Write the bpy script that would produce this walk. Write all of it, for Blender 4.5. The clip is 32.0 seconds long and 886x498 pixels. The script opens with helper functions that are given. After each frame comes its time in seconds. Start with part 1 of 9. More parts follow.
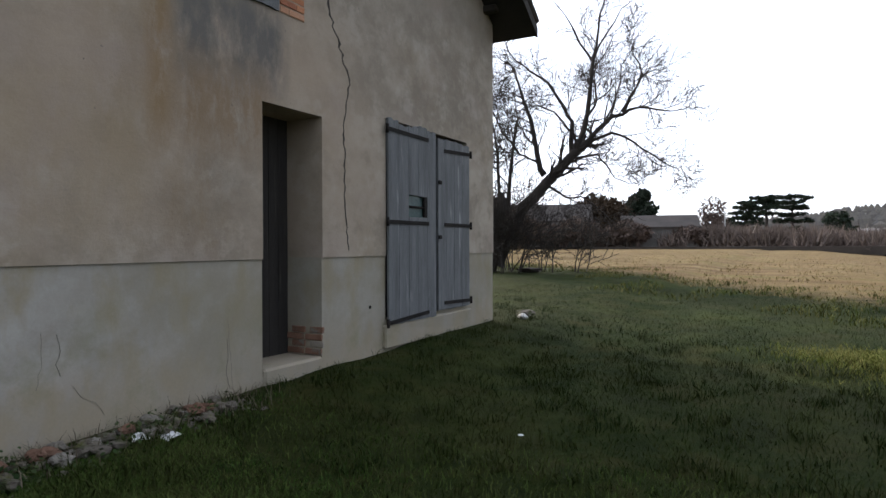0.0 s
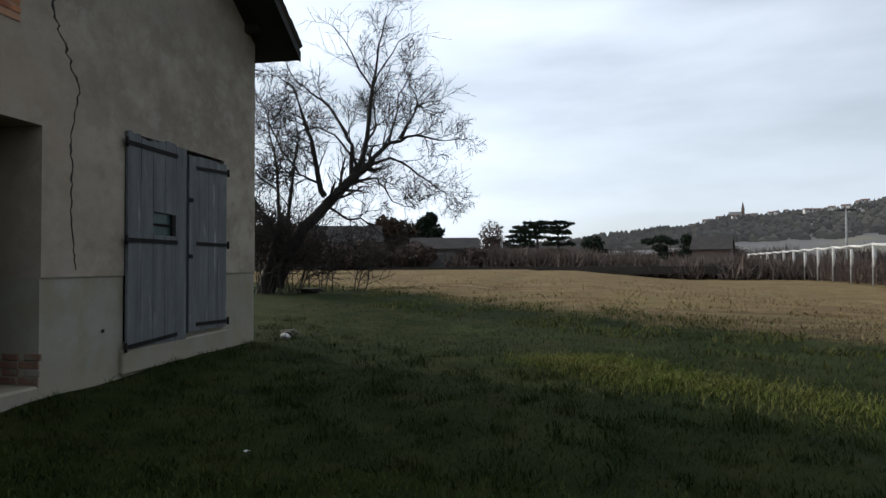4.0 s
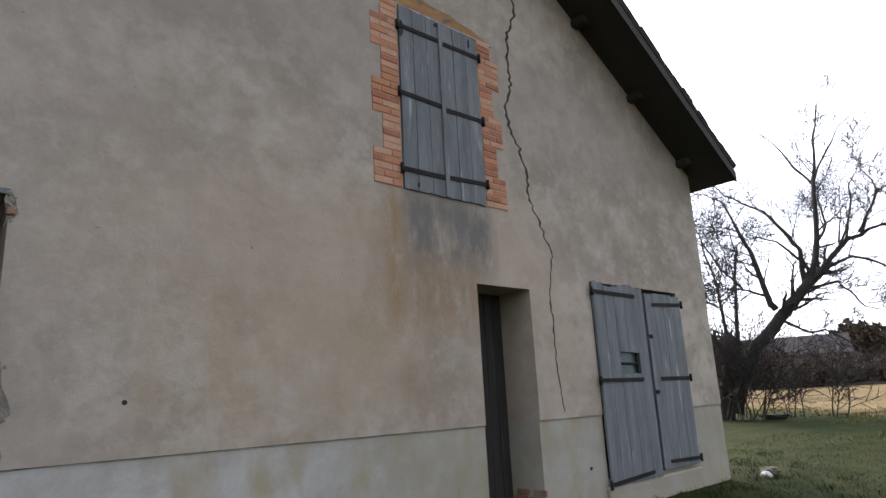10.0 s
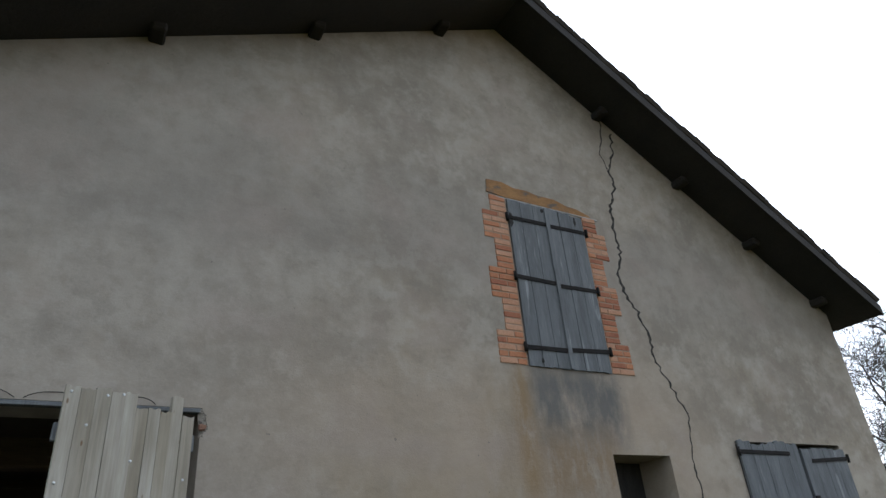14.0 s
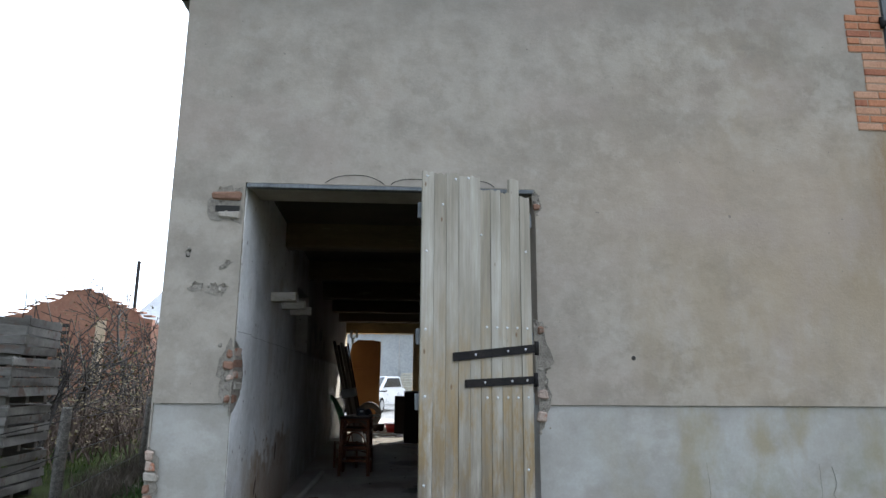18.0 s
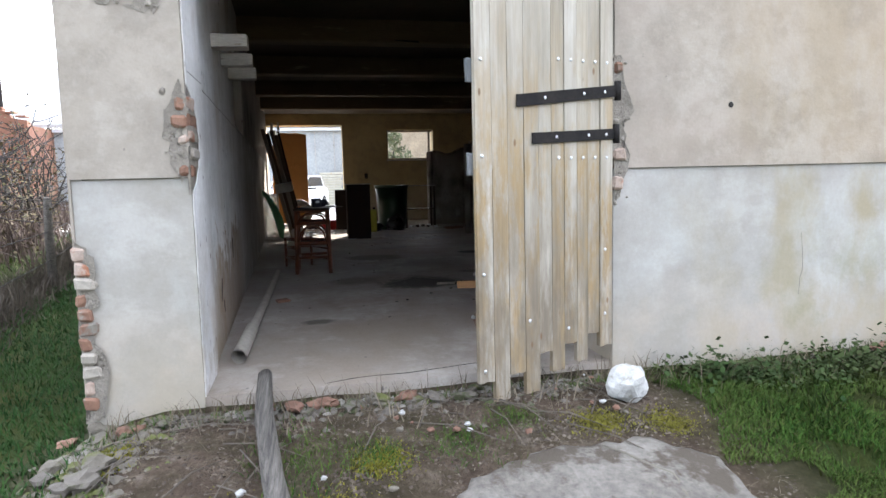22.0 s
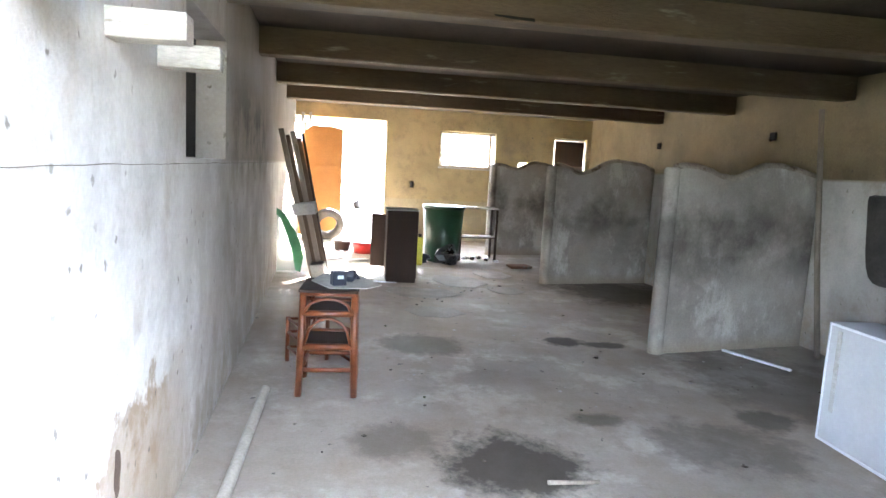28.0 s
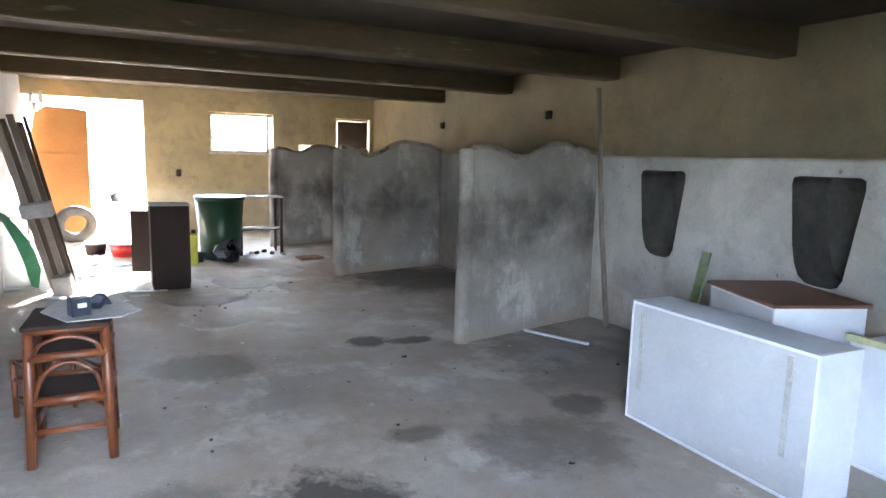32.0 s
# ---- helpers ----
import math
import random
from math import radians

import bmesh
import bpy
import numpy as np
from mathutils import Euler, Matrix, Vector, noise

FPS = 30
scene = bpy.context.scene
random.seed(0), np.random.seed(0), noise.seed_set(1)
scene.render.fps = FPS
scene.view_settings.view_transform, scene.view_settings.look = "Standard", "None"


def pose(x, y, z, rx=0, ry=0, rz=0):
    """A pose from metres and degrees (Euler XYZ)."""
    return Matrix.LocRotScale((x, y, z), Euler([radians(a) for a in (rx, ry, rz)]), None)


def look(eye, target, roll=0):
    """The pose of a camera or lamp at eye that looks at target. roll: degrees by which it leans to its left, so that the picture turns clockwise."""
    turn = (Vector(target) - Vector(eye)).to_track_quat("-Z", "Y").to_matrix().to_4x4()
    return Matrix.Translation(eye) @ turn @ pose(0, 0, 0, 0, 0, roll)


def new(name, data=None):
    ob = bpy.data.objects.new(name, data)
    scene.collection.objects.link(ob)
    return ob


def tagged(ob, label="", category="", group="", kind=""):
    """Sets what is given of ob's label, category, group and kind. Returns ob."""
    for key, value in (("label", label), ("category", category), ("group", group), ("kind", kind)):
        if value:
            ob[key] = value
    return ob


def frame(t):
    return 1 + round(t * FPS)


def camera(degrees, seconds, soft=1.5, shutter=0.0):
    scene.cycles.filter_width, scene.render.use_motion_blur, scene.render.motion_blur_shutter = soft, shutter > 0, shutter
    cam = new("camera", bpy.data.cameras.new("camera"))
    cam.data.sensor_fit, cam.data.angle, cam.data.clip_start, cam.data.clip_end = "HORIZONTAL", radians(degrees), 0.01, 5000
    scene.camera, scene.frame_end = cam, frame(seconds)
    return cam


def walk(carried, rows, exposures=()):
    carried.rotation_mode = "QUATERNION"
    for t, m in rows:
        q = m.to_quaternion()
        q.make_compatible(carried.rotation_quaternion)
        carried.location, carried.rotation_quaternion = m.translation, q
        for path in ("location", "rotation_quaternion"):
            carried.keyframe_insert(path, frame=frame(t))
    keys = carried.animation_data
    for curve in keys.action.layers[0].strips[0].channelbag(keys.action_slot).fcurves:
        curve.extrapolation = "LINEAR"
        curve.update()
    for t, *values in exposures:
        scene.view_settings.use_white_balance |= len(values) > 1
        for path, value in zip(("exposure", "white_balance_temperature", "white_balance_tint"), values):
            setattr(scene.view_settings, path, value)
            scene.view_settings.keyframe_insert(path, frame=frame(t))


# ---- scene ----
cam = camera(69.4, 32.0)
# seconds, eye x, y, z in metres, yaw, pitch, roll in degrees
ROWS = [
    (0.0, 0.0, 0.0, 1.5, 28.8, -0.33, 0.23),
    (0.5, 0.151, -0.09, 1.518, 29.69, 2.12, 0.91),
    (1.0, 0.264, -0.238, 1.507, 30.3, 2.35, 0.53),
    (1.5, 0.37, -0.271, 1.528, 29.29, 3.8, 1.05),
    (2.0, 0.46, -0.196, 1.519, 24.3, 3.87, 0.43),
    (2.5, 0.498, -0.142, 1.505, 19.29, 3.7, 0.14),
    (3.0, 0.53, -0.086, 1.486, 13.63, 2.01, 0.4),
    (3.5, 0.546, -0.068, 1.481, 11.64, 1.68, 0.57),
    (4.0, 0.562, -0.062, 1.476, 10.65, 1.47, 0.31),
    (4.5, 0.606, -0.024, 1.463, 5.66, 0.61, 0.87),
    (6.5, 0.643, -0.005, 1.444, 0.94, -1.21, -0.02),
    (7.0, 0.559, -0.074, 1.46, 10.54, -0.64, -0.32),
    (7.5, 0.469, -0.146, 1.486, 22.32, 0.58, -0.44),
    (8.0, 0.394, -0.212, 1.514, 33.42, 2.83, 0.05),
    (8.5, 0.359, -0.274, 1.57, 38.87, 6.79, 1.23),
    (9.0, 0.359, -0.32, 1.6, 42.3, 9.52, 1.9),
    (9.5, 0.377, -0.352, 1.618, 45.32, 11.25, 2.72),
    (10.0, 0.41, -0.375, 1.642, 48.37, 13.29, 2.91),
    (10.5, 0.461, -0.392, 1.654, 51.76, 14.67, 4.27),
    (11.0, 0.542, -0.461, 1.666, 53.15, 16.09, 4.98),
    (11.5, 0.66, -0.548, 1.678, 54.59, 17.6, 5.31),
    (12.0, 0.77, -0.588, 1.711, 56.07, 22.92, 6.13),
    (12.5, 0.825, -0.609, 1.733, 57.34, 26.98, 5.79),
    (13.0, 0.848, -0.627, 1.745, 57.74, 29.44, 6.05),
    (13.5, 0.863, -0.641, 1.748, 58.93, 28.74, 5.21),
    (15.5, 0.842, -0.712, 1.72, 69.11, 24.46, 3.57),
    (16.0, 0.81, -0.736, 1.718, 72.22, 23.51, 3.26),
    (16.5, 0.807, -0.734, 1.708, 75.62, 23.77, 3.96),
    (17.0, 0.791, -0.747, 1.676, 80.02, 21.85, 2.77),
    (17.5, 0.75, -0.798, 1.638, 83.34, 16.82, 1.25),
    (18.0, 0.698, -0.842, 1.557, 86.33, 11.6, -0.4),
    (18.5, 0.676, -0.893, 1.486, 89.17, 5.7, -1.23),
    (19.0, 0.629, -0.969, 1.436, 89.29, 0.74, -1.14),
    (19.5, 0.58, -1.05, 1.368, 88.57, -2.66, -2.22),
    (20.0, 0.415, -1.158, 1.324, 87.32, -4.04, -1.44),
    (20.5, 0.17, -1.291, 1.31, 84.93, -6.19, 0.51),
    (21.0, -0.074, -1.405, 1.316, 80.08, -5.62, -0.33),
    (21.5, -0.37, -1.511, 1.343, 76.05, -6.24, 2.06),
    (22.0, -0.755, -1.499, 1.336, 78.04, -6.05, 1.41),
    (22.5, -1.148, -1.425, 1.375, 76.79, -7.81, 1.31),
    (23.0, -1.574, -1.391, 1.43, 77.34, -8.44, 0.79),
    (23.5, -2.043, -1.297, 1.489, 81.06, -7.05, 0.23),
    (24.0, -2.427, -1.211, 1.598, 82.9, -6.94, -0.41),
    (24.5, -2.785, -1.233, 1.665, 80.67, -6.43, -2.51),
    (25.0, -3.007, -1.292, 1.795, 79.94, -6.58, -1.31),
    (25.5, -3.289, -1.308, 1.789, 79.17, -8.72, -0.18),
    (27.5, -3.962, -1.331, 1.946, 74.59, -6.61, -2.34),
    (28.0, -3.991, -1.373, 1.943, 81.47, -7.23, -3.13),
    (28.5, -3.981, -1.386, 1.944, 84.37, -7.23, -2.22),
    (29.0, -3.962, -1.428, 1.938, 87.86, -7.54, -2.55),
    (29.5, -3.973, -1.465, 1.932, 90.16, -7.97, -2.54),
    (30.0, -4.057, -1.386, 1.913, 84.94, -9.02, -3.17),
    (30.5, -4.155, -1.28, 1.902, 79.17, -9.06, -1.62),
    (31.0, -4.31, -1.282, 1.911, 74.4, -6.71, -1.52),
    (31.5, -4.499, -1.298, 1.957, 67.5, -7.46, -1.43),
    (32.0, -4.615, -1.255, 1.983, 62.15, -8.18, -1.46),
]
# seconds, stops, kelvin, tint
EXPOSURES = [
    (0.0, 0.5, 6550, 13), (1.5, 0.45, 6500, 12), (3.0, -0.28, 6420, 8), (4.5, -0.5, 6400, 8), (7.0, -0.7, 6200, 10), (8.0, 0.1, 6450, 8), (9.0, 0.9, 6600, 15), (12.0, 1.1, 6500, 12), (13.0, 0.85, 6450, 9), (13.5, 0.8, 6400, 9), (15.5, 1.17, 6300, 10), (18.0, 1.45, 6150, 8),
    (19.0, 1.36, 6200, 8), (20.0, 1.82, 6350, 14), (21.0, 2.13, 6400, 14), (22.0, 2.54, 6450, 13), (23.0, 3.05, 6400, 14), (24.0, 3.45, 6400, 14), (25.5, 4.75, 6400, 13), (28.0, 6.5, 6150, 11), (29.0, 5.9, 6400, 12), (30.0, 5.05, 6850, 14), (31.0, 5.65, 6250, 15), (32.0, 6.4, 5850, 11),
]
walk(cam, [(t, pose(x, y, z, 90 + pitch, roll, yaw)) for t, x, y, z, yaw, pitch, roll in ROWS], EXPOSURES)

# ---- daylight: a low sun behind the barn, veiled by thin cloud ----
SUN_EL, SUN_FROM = 20.0, (-0.9, 0.436)
world = bpy.data.worlds.new("world")
scene.world = world
world.use_nodes = True
wn, wl = world.node_tree.nodes, world.node_tree.links
sky = wn.new("ShaderNodeTexSky")
sky.sky_type = "NISHITA"
sky.sun_disc = False
sky.sun_elevation = radians(SUN_EL)
sky.sun_rotation = math.atan2(SUN_FROM[0], SUN_FROM[1])
sky.air_density, sky.dust_density = 1.0, 1.0
veil_at, veil_map, veil, veil_ramp, veiled = (wn.new("ShaderNode" + kind) for kind in ("TexCoord", "Mapping", "TexNoise", "ValToRGB", "Mix"))
veil_map.inputs["Scale"].default_value = (1.2, 1.2, 5.0)
veil.inputs["Scale"].default_value, veil.inputs["Detail"].default_value = 1.6, 6.0
veil_ramp.color_ramp.elements[0].position, veil_ramp.color_ramp.elements[1].position = 0.3, 0.72
veil_ramp.color_ramp.elements[0].color, veil_ramp.color_ramp.elements[1].color = (0.42, 0.42, 0.42, 1), (0.82, 0.82, 0.82, 1)
veiled.data_type = "RGBA"
# the veil scatters forward: brighter towards the sun's side
toward, glow, tint = wn.new("ShaderNodeVectorMath"), wn.new("ShaderNodeMapRange"), wn.new("ShaderNodeVectorMath")
toward.operation, tint.operation = "DOT_PRODUCT", "SCALE"
toward.inputs[1].default_value = Vector((SUN_FROM[0], SUN_FROM[1], math.hypot(*SUN_FROM) * math.tan(radians(SUN_EL)))).normalized()
glow.inputs["From Min"].default_value, glow.inputs["To Min"].default_value, glow.inputs["To Max"].default_value = -1.0, 3.7, 23.0
tint.inputs[0].default_value = (0.9, 0.98, 1.115)
wl.new(veil_at.outputs["Generated"], toward.inputs[0]), wl.new(toward.outputs["Value"], glow.inputs["Value"])
wl.new(glow.outputs[0], tint.inputs["Scale"]), wl.new(tint.outputs[0], veiled.inputs[7])
wl.new(veil_at.outputs["Generated"], veil_map.inputs[0]), wl.new(veil_map.outputs[0], veil.inputs["Vector"])
wl.new(veil.outputs["Fac"], veil_ramp.inputs[0]), wl.new(veil_ramp.outputs[0], veiled.inputs[0])
wl.new(sky.outputs[0], veiled.inputs[6]), wl.new(veiled.outputs[2], wn["Background"].inputs["Color"])
wn["Background"].inputs["Strength"].default_value = 0.1
sun = new("sun", bpy.data.lights.new("sun", "SUN"))
sun.data.energy, sun.data.angle, sun.data.color = 3.2, radians(1.5), (1.0, 0.93, 0.82)
sun_from = Vector((SUN_FROM[0], SUN_FROM[1], math.hypot(*SUN_FROM) * math.tan(radians(SUN_EL))))
sun.matrix_world = look(sun_from * 30, (0, 0, 0))

# ---- materials ----
def nodes_of(name, rough=0.9, metal=0.0):
    m = bpy.data.materials.new(name)
    m.use_nodes = True
    nt = m.node_tree
    b = nt.nodes["Principled BSDF"]
    b.inputs["Roughness"].default_value, b.inputs["Metallic"].default_value = rough, metal
    return m, nt, b


def node(nt, kind, **values):
    n = nt.nodes.new(kind)
    for key, value in values.items():
        n.inputs[key.replace("_", " ")].default_value = value
    return n


def coords(nt, stretch=(1, 1, 1), shift=False):
    tc = nt.nodes.new("ShaderNodeTexCoord")
    mp = nt.nodes.new("ShaderNodeMapping")
    mp.inputs["Scale"].default_value = stretch
    nt.links.new(tc.outputs["Object"], mp.inputs["Vector"])
    if shift:
        oi = nt.nodes.new("ShaderNodeObjectInfo")
        mul = nt.nodes.new("ShaderNodeMath")
        mul.operation = "MULTIPLY"
        mul.inputs[1].default_value = 37.0
        nt.links.new(oi.outputs["Random"], mul.inputs[0])
        nt.links.new(mul.outputs[0], mp.inputs["Location"])
    return mp.outputs[0]


def noise_tex(nt, vec, scale, detail=5.0, rough=0.6):
    n = nt.nodes.new("ShaderNodeTexNoise")
    n.inputs["Scale"].default_value, n.inputs["Detail"].default_value, n.inputs["Roughness"].default_value = scale, detail, rough
    nt.links.new(vec, n.inputs["Vector"])
    return n.outputs["Fac"]


def ramp(nt, fac, stops, smooth=False):
    r = nt.nodes.new("ShaderNodeValToRGB")
    el = r.color_ramp.elements
    while len(el) < len(stops):
        el.new(0.5)
    for e, (p, c) in zip(el, stops):
        e.position = p
        e.color = (*c, 1) if isinstance(c, tuple) else (c, c, c, 1)
    nt.links.new(fac, r.inputs[0])
    return r.outputs[0]


def mix(nt, fac, a, b, blend="MIX"):
    n = nt.nodes.new("ShaderNodeMix")
    n.data_type, n.blend_type = "RGBA", blend
    for value, sock in ((fac, n.inputs[0]), (a, n.inputs[6]), (b, n.inputs[7])):
        if isinstance(value, bpy.types.NodeSocket):
            nt.links.new(value, sock)
        else:
            sock.default_value = value if isinstance(value, (int, float)) else (*value, 1)
    return n.outputs[2]


def calc(nt, op, a, b=0.0, c=None):
    n = nt.nodes.new("ShaderNodeMath")
    n.operation = op
    for k, value in enumerate((a, b) if c is None else (a, b, c)):
        if isinstance(value, bpy.types.NodeSocket):
            nt.links.new(value, n.inputs[k])
        else:
            n.inputs[k].default_value = value
    return n.outputs[0]


def band(nt, v, lo, hi, soft):
    """1 where lo < v < hi, fading over soft metres."""
    up = node(nt, "ShaderNodeMapRange", From_Min=lo - soft, From_Max=lo + soft)
    dn = node(nt, "ShaderNodeMapRange", From_Min=hi - soft, From_Max=hi + soft, To_Min=1.0, To_Max=0.0)
    nt.links.new(v, up.inputs[0]), nt.links.new(v, dn.inputs[0])
    return calc(nt, "MULTIPLY", up.outputs[0], dn.outputs[0])


def xyz(nt):
    tc = nt.nodes.new("ShaderNodeNewGeometry")
    s = nt.nodes.new("ShaderNodeSeparateXYZ")
    nt.links.new(tc.outputs["Position"], s.inputs[0])
    return s.outputs


def relief(nt, b, height, strength=0.4, dist=0.02):
    n = node(nt, "ShaderNodeBump", Strength=strength, Distance=dist)
    nt.links.new(height, n.inputs["Height"])
    nt.links.new(n.outputs[0], b.inputs["Normal"])


def mat(name, dark, light, scale=2.0, fine=30.0, rough=0.9, metal=0.0, bump=0.35, stretch=(1, 1, 1), spot=None, shift=True, spread=0.25, dist=0.01, grit=(0.72, 1.15)):
    """A surface in two scales: broad tone from dark to light, fine grain, optional spots (colour, scale, share)."""
    m, nt, b = nodes_of(name, rough, metal)
    v = coords(nt, stretch, shift)
    big, small = noise_tex(nt, v, scale, 4), noise_tex(nt, v, fine, 6, 0.7)
    col = ramp(nt, big, [(0.5 - spread, dark), (0.5 + spread, light)])
    grain = ramp(nt, small, [(0.25, grit[0]), (0.75, grit[1])])
    col = mix(nt, 1.0, col, grain, "MULTIPLY")
    if spot:
        colour, sscale, share = spot
        mask = ramp(nt, noise_tex(nt, v, sscale, 6, 0.65), [(share, 0.0), (share + 0.08, 1.0)])
        col = mix(nt, mask, col, colour)
    nt.links.new(col, b.inputs["Base Color"])
    r = node(nt, "ShaderNodeMapRange", To_Min=max(rough - 0.12, 0.05), To_Max=min(rough + 0.1, 1.0))
    nt.links.new(big, r.inputs[0]), nt.links.new(r.outputs[0], b.inputs["Roughness"])
    if bump:
        relief(nt, b, small, bump, dist)
    return m


def facade_material():
    m, nt, b = nodes_of("grey_beige_lime_render", 0.95)
    v = coords(nt)
    X, Y, Z = xyz(nt)
    big, mid, fine = noise_tex(nt, v, 0.42, 4, 0.55), noise_tex(nt, coords(nt, (1, 0.8, 1.1)), 1.7, 9, 0.68), noise_tex(nt, v, 60, 5, 0.6)
    soft = noise_tex(nt, coords(nt, (1, 0.7, 1.2)), 0.95, 9, 0.64)
    col = ramp(nt, big, [(0.3, (0.234, 0.193, 0.148)), (0.5, (0.312, 0.262, 0.206)), (0.7, (0.358, 0.304, 0.245))])
    col = mix(nt, ramp(nt, mid, [(0.42, 0.0), (0.64, 0.75)]), col, (0.405, 0.352, 0.285))
    col = mix(nt, ramp(nt, soft, [(0.36, 0.75), (0.52, 0.0)]), col, (0.2, 0.17, 0.133))
    # pale trowelled bands where the render dried unevenly
    col = mix(nt, ramp(nt, noise_tex(nt, coords(nt, (1, 0.7, 1.4)), 1.6, 6, 0.6), [(0.55, 0.0), (0.7, 0.3)]), col, (0.42, 0.378, 0.318))
    col = mix(nt, ramp(nt, noise_tex(nt, v, 0.75, 5, 0.6), [(0.52, 0.0), (0.72, 0.55)]), col, (0.27, 0.205, 0.128))
    # hard-edged cloudy patches, some pale, some damp
    cloud = noise_tex(nt, coords(nt, (1, 0.9, 1.0)), 2.6, 10, 0.72)
    col = mix(nt, ramp(nt, cloud, [(0.52, 0.0), (0.6, 0.55)]), col, (0.425, 0.375, 0.312))
    col = mix(nt, ramp(nt, cloud, [(0.39, 0.62), (0.47, 0.0)]), col, (0.215, 0.182, 0.142))
    # greyer upper gable, warmer lower half
    col = mix(nt, calc(nt, "MULTIPLY", band(nt, Z, 3.6, 12.0, 0.9), 0.3), col, (0.275, 0.247, 0.213))
    col = mix(nt, calc(nt, "MULTIPLY", band(nt, Y, -3.5, 0.9, 0.7), 0.35), col, (0.325, 0.293, 0.26))
    # trowel marks and weathering: soft blotches a hand or two wide, a warm zone low down, a grey band across the gable
    blot = noise_tex(nt, v, 4.2, 8, 0.66)
    col = mix(nt, ramp(nt, blot, [(0.5, 0.0), (0.66, 0.42)]), col, (0.41, 0.36, 0.3))
    col = mix(nt, ramp(nt, blot, [(0.34, 0.42), (0.48, 0.0)]), col, (0.22, 0.185, 0.148))
    zone = noise_tex(nt, coords(nt, (1, 0.75, 1.0)), 0.9, 7, 0.66)
    warm = calc(nt, "MULTIPLY", calc(nt, "MULTIPLY", band(nt, Y, 0.8, 5.6, 1.0), band(nt, Z, 1.2, 3.7, 0.5)), ramp(nt, zone, [(0.36, 0.1), (0.6, 0.75)]))
    col = mix(nt, warm, col, (0.37, 0.29, 0.215))
    belt_ = calc(nt, "MULTIPLY", band(nt, calc(nt, "ADD", Z, calc(nt, "MULTIPLY", zone, 1.2)), 4.95, 6.1, 0.16), ramp(nt, zone, [(0.3, 0.5), (0.62, 0.2)]))
    col = mix(nt, belt_, col, (0.215, 0.19, 0.165))
    rosy = ramp(nt, noise_tex(nt, coords(nt, (1, 0.8, 1.0)), 1.3, 6, 0.6), [(0.52, 0.0), (0.66, 0.4)])
    col = mix(nt, rosy, col, (0.33, 0.265, 0.225))
    # run-off below the loft shutter: rust-ochre streaks, then grey damp
    runs = noise_tex(nt, coords(nt, (1, 2.0, 0.9)), 1.9, 8, 0.68)
    drips = noise_tex(nt, coords(nt, (1, 3.2, 1.3)), 1.9, 10, 0.74)
    for lo, hi, zl, zh, tone, tex, k0 in (
            (2.6, 3.2, 2.1, 3.5, (0.26, 0.19, 0.115), runs, 0.4), (3.2, 4.4, 2.85, 3.58, (0.135, 0.125, 0.112), runs, 0.95), (3.25, 4.3, 3.25, 3.6, (0.12, 0.115, 0.108), drips, 0.9),
            (3.02, 3.17, 2.3, 3.62, (0.22, 0.135, 0.055), drips, 0.9), (3.25, 4.2, 2.3, 2.95, (0.22, 0.145, 0.08), drips, 0.75), (3.1, 3.7, 1.5, 2.5, (0.25, 0.18, 0.11), runs, 0.5), (0.9, 3.0, 1.5, 2.6, (0.31, 0.235, 0.14), runs, 0.35)):
        k = calc(nt, "MULTIPLY", band(nt, Y, lo, hi, 0.1), band(nt, Z, zl, zh, 0.2))
        k = calc(nt, "MULTIPLY", k, ramp(nt, tex, [(0.34, 0.0), (0.54, k0)]))
        col = mix(nt, k, col, tone)
    # rising damp
    low = calc(nt, "MULTIPLY", band(nt, Z, -1.0, 0.75, 0.35), ramp(nt, mid, [(0.4, 0.0), (0.65, 0.8)]))
    col = mix(nt, low, col, (0.27, 0.245, 0.195))
    # pinholes
    col = mix(nt, ramp(nt, noise_tex(nt, v, 16, 2, 0.5), [(0.75, 0.0), (0.78, 0.6)]), col, (0.14, 0.12, 0.1))
    col = mix(nt, 1.0, col, ramp(nt, fine, [(0.25, 0.95), (0.75, 1.04)]), "MULTIPLY")
    nt.links.new(col, b.inputs["Base Color"])
    relief(nt, b, calc(nt, "ADD", calc(nt, "MULTIPLY", mid, 2.0), calc(nt, "MULTIPLY", fine, 0.16)), 0.42, 0.012)
    return m


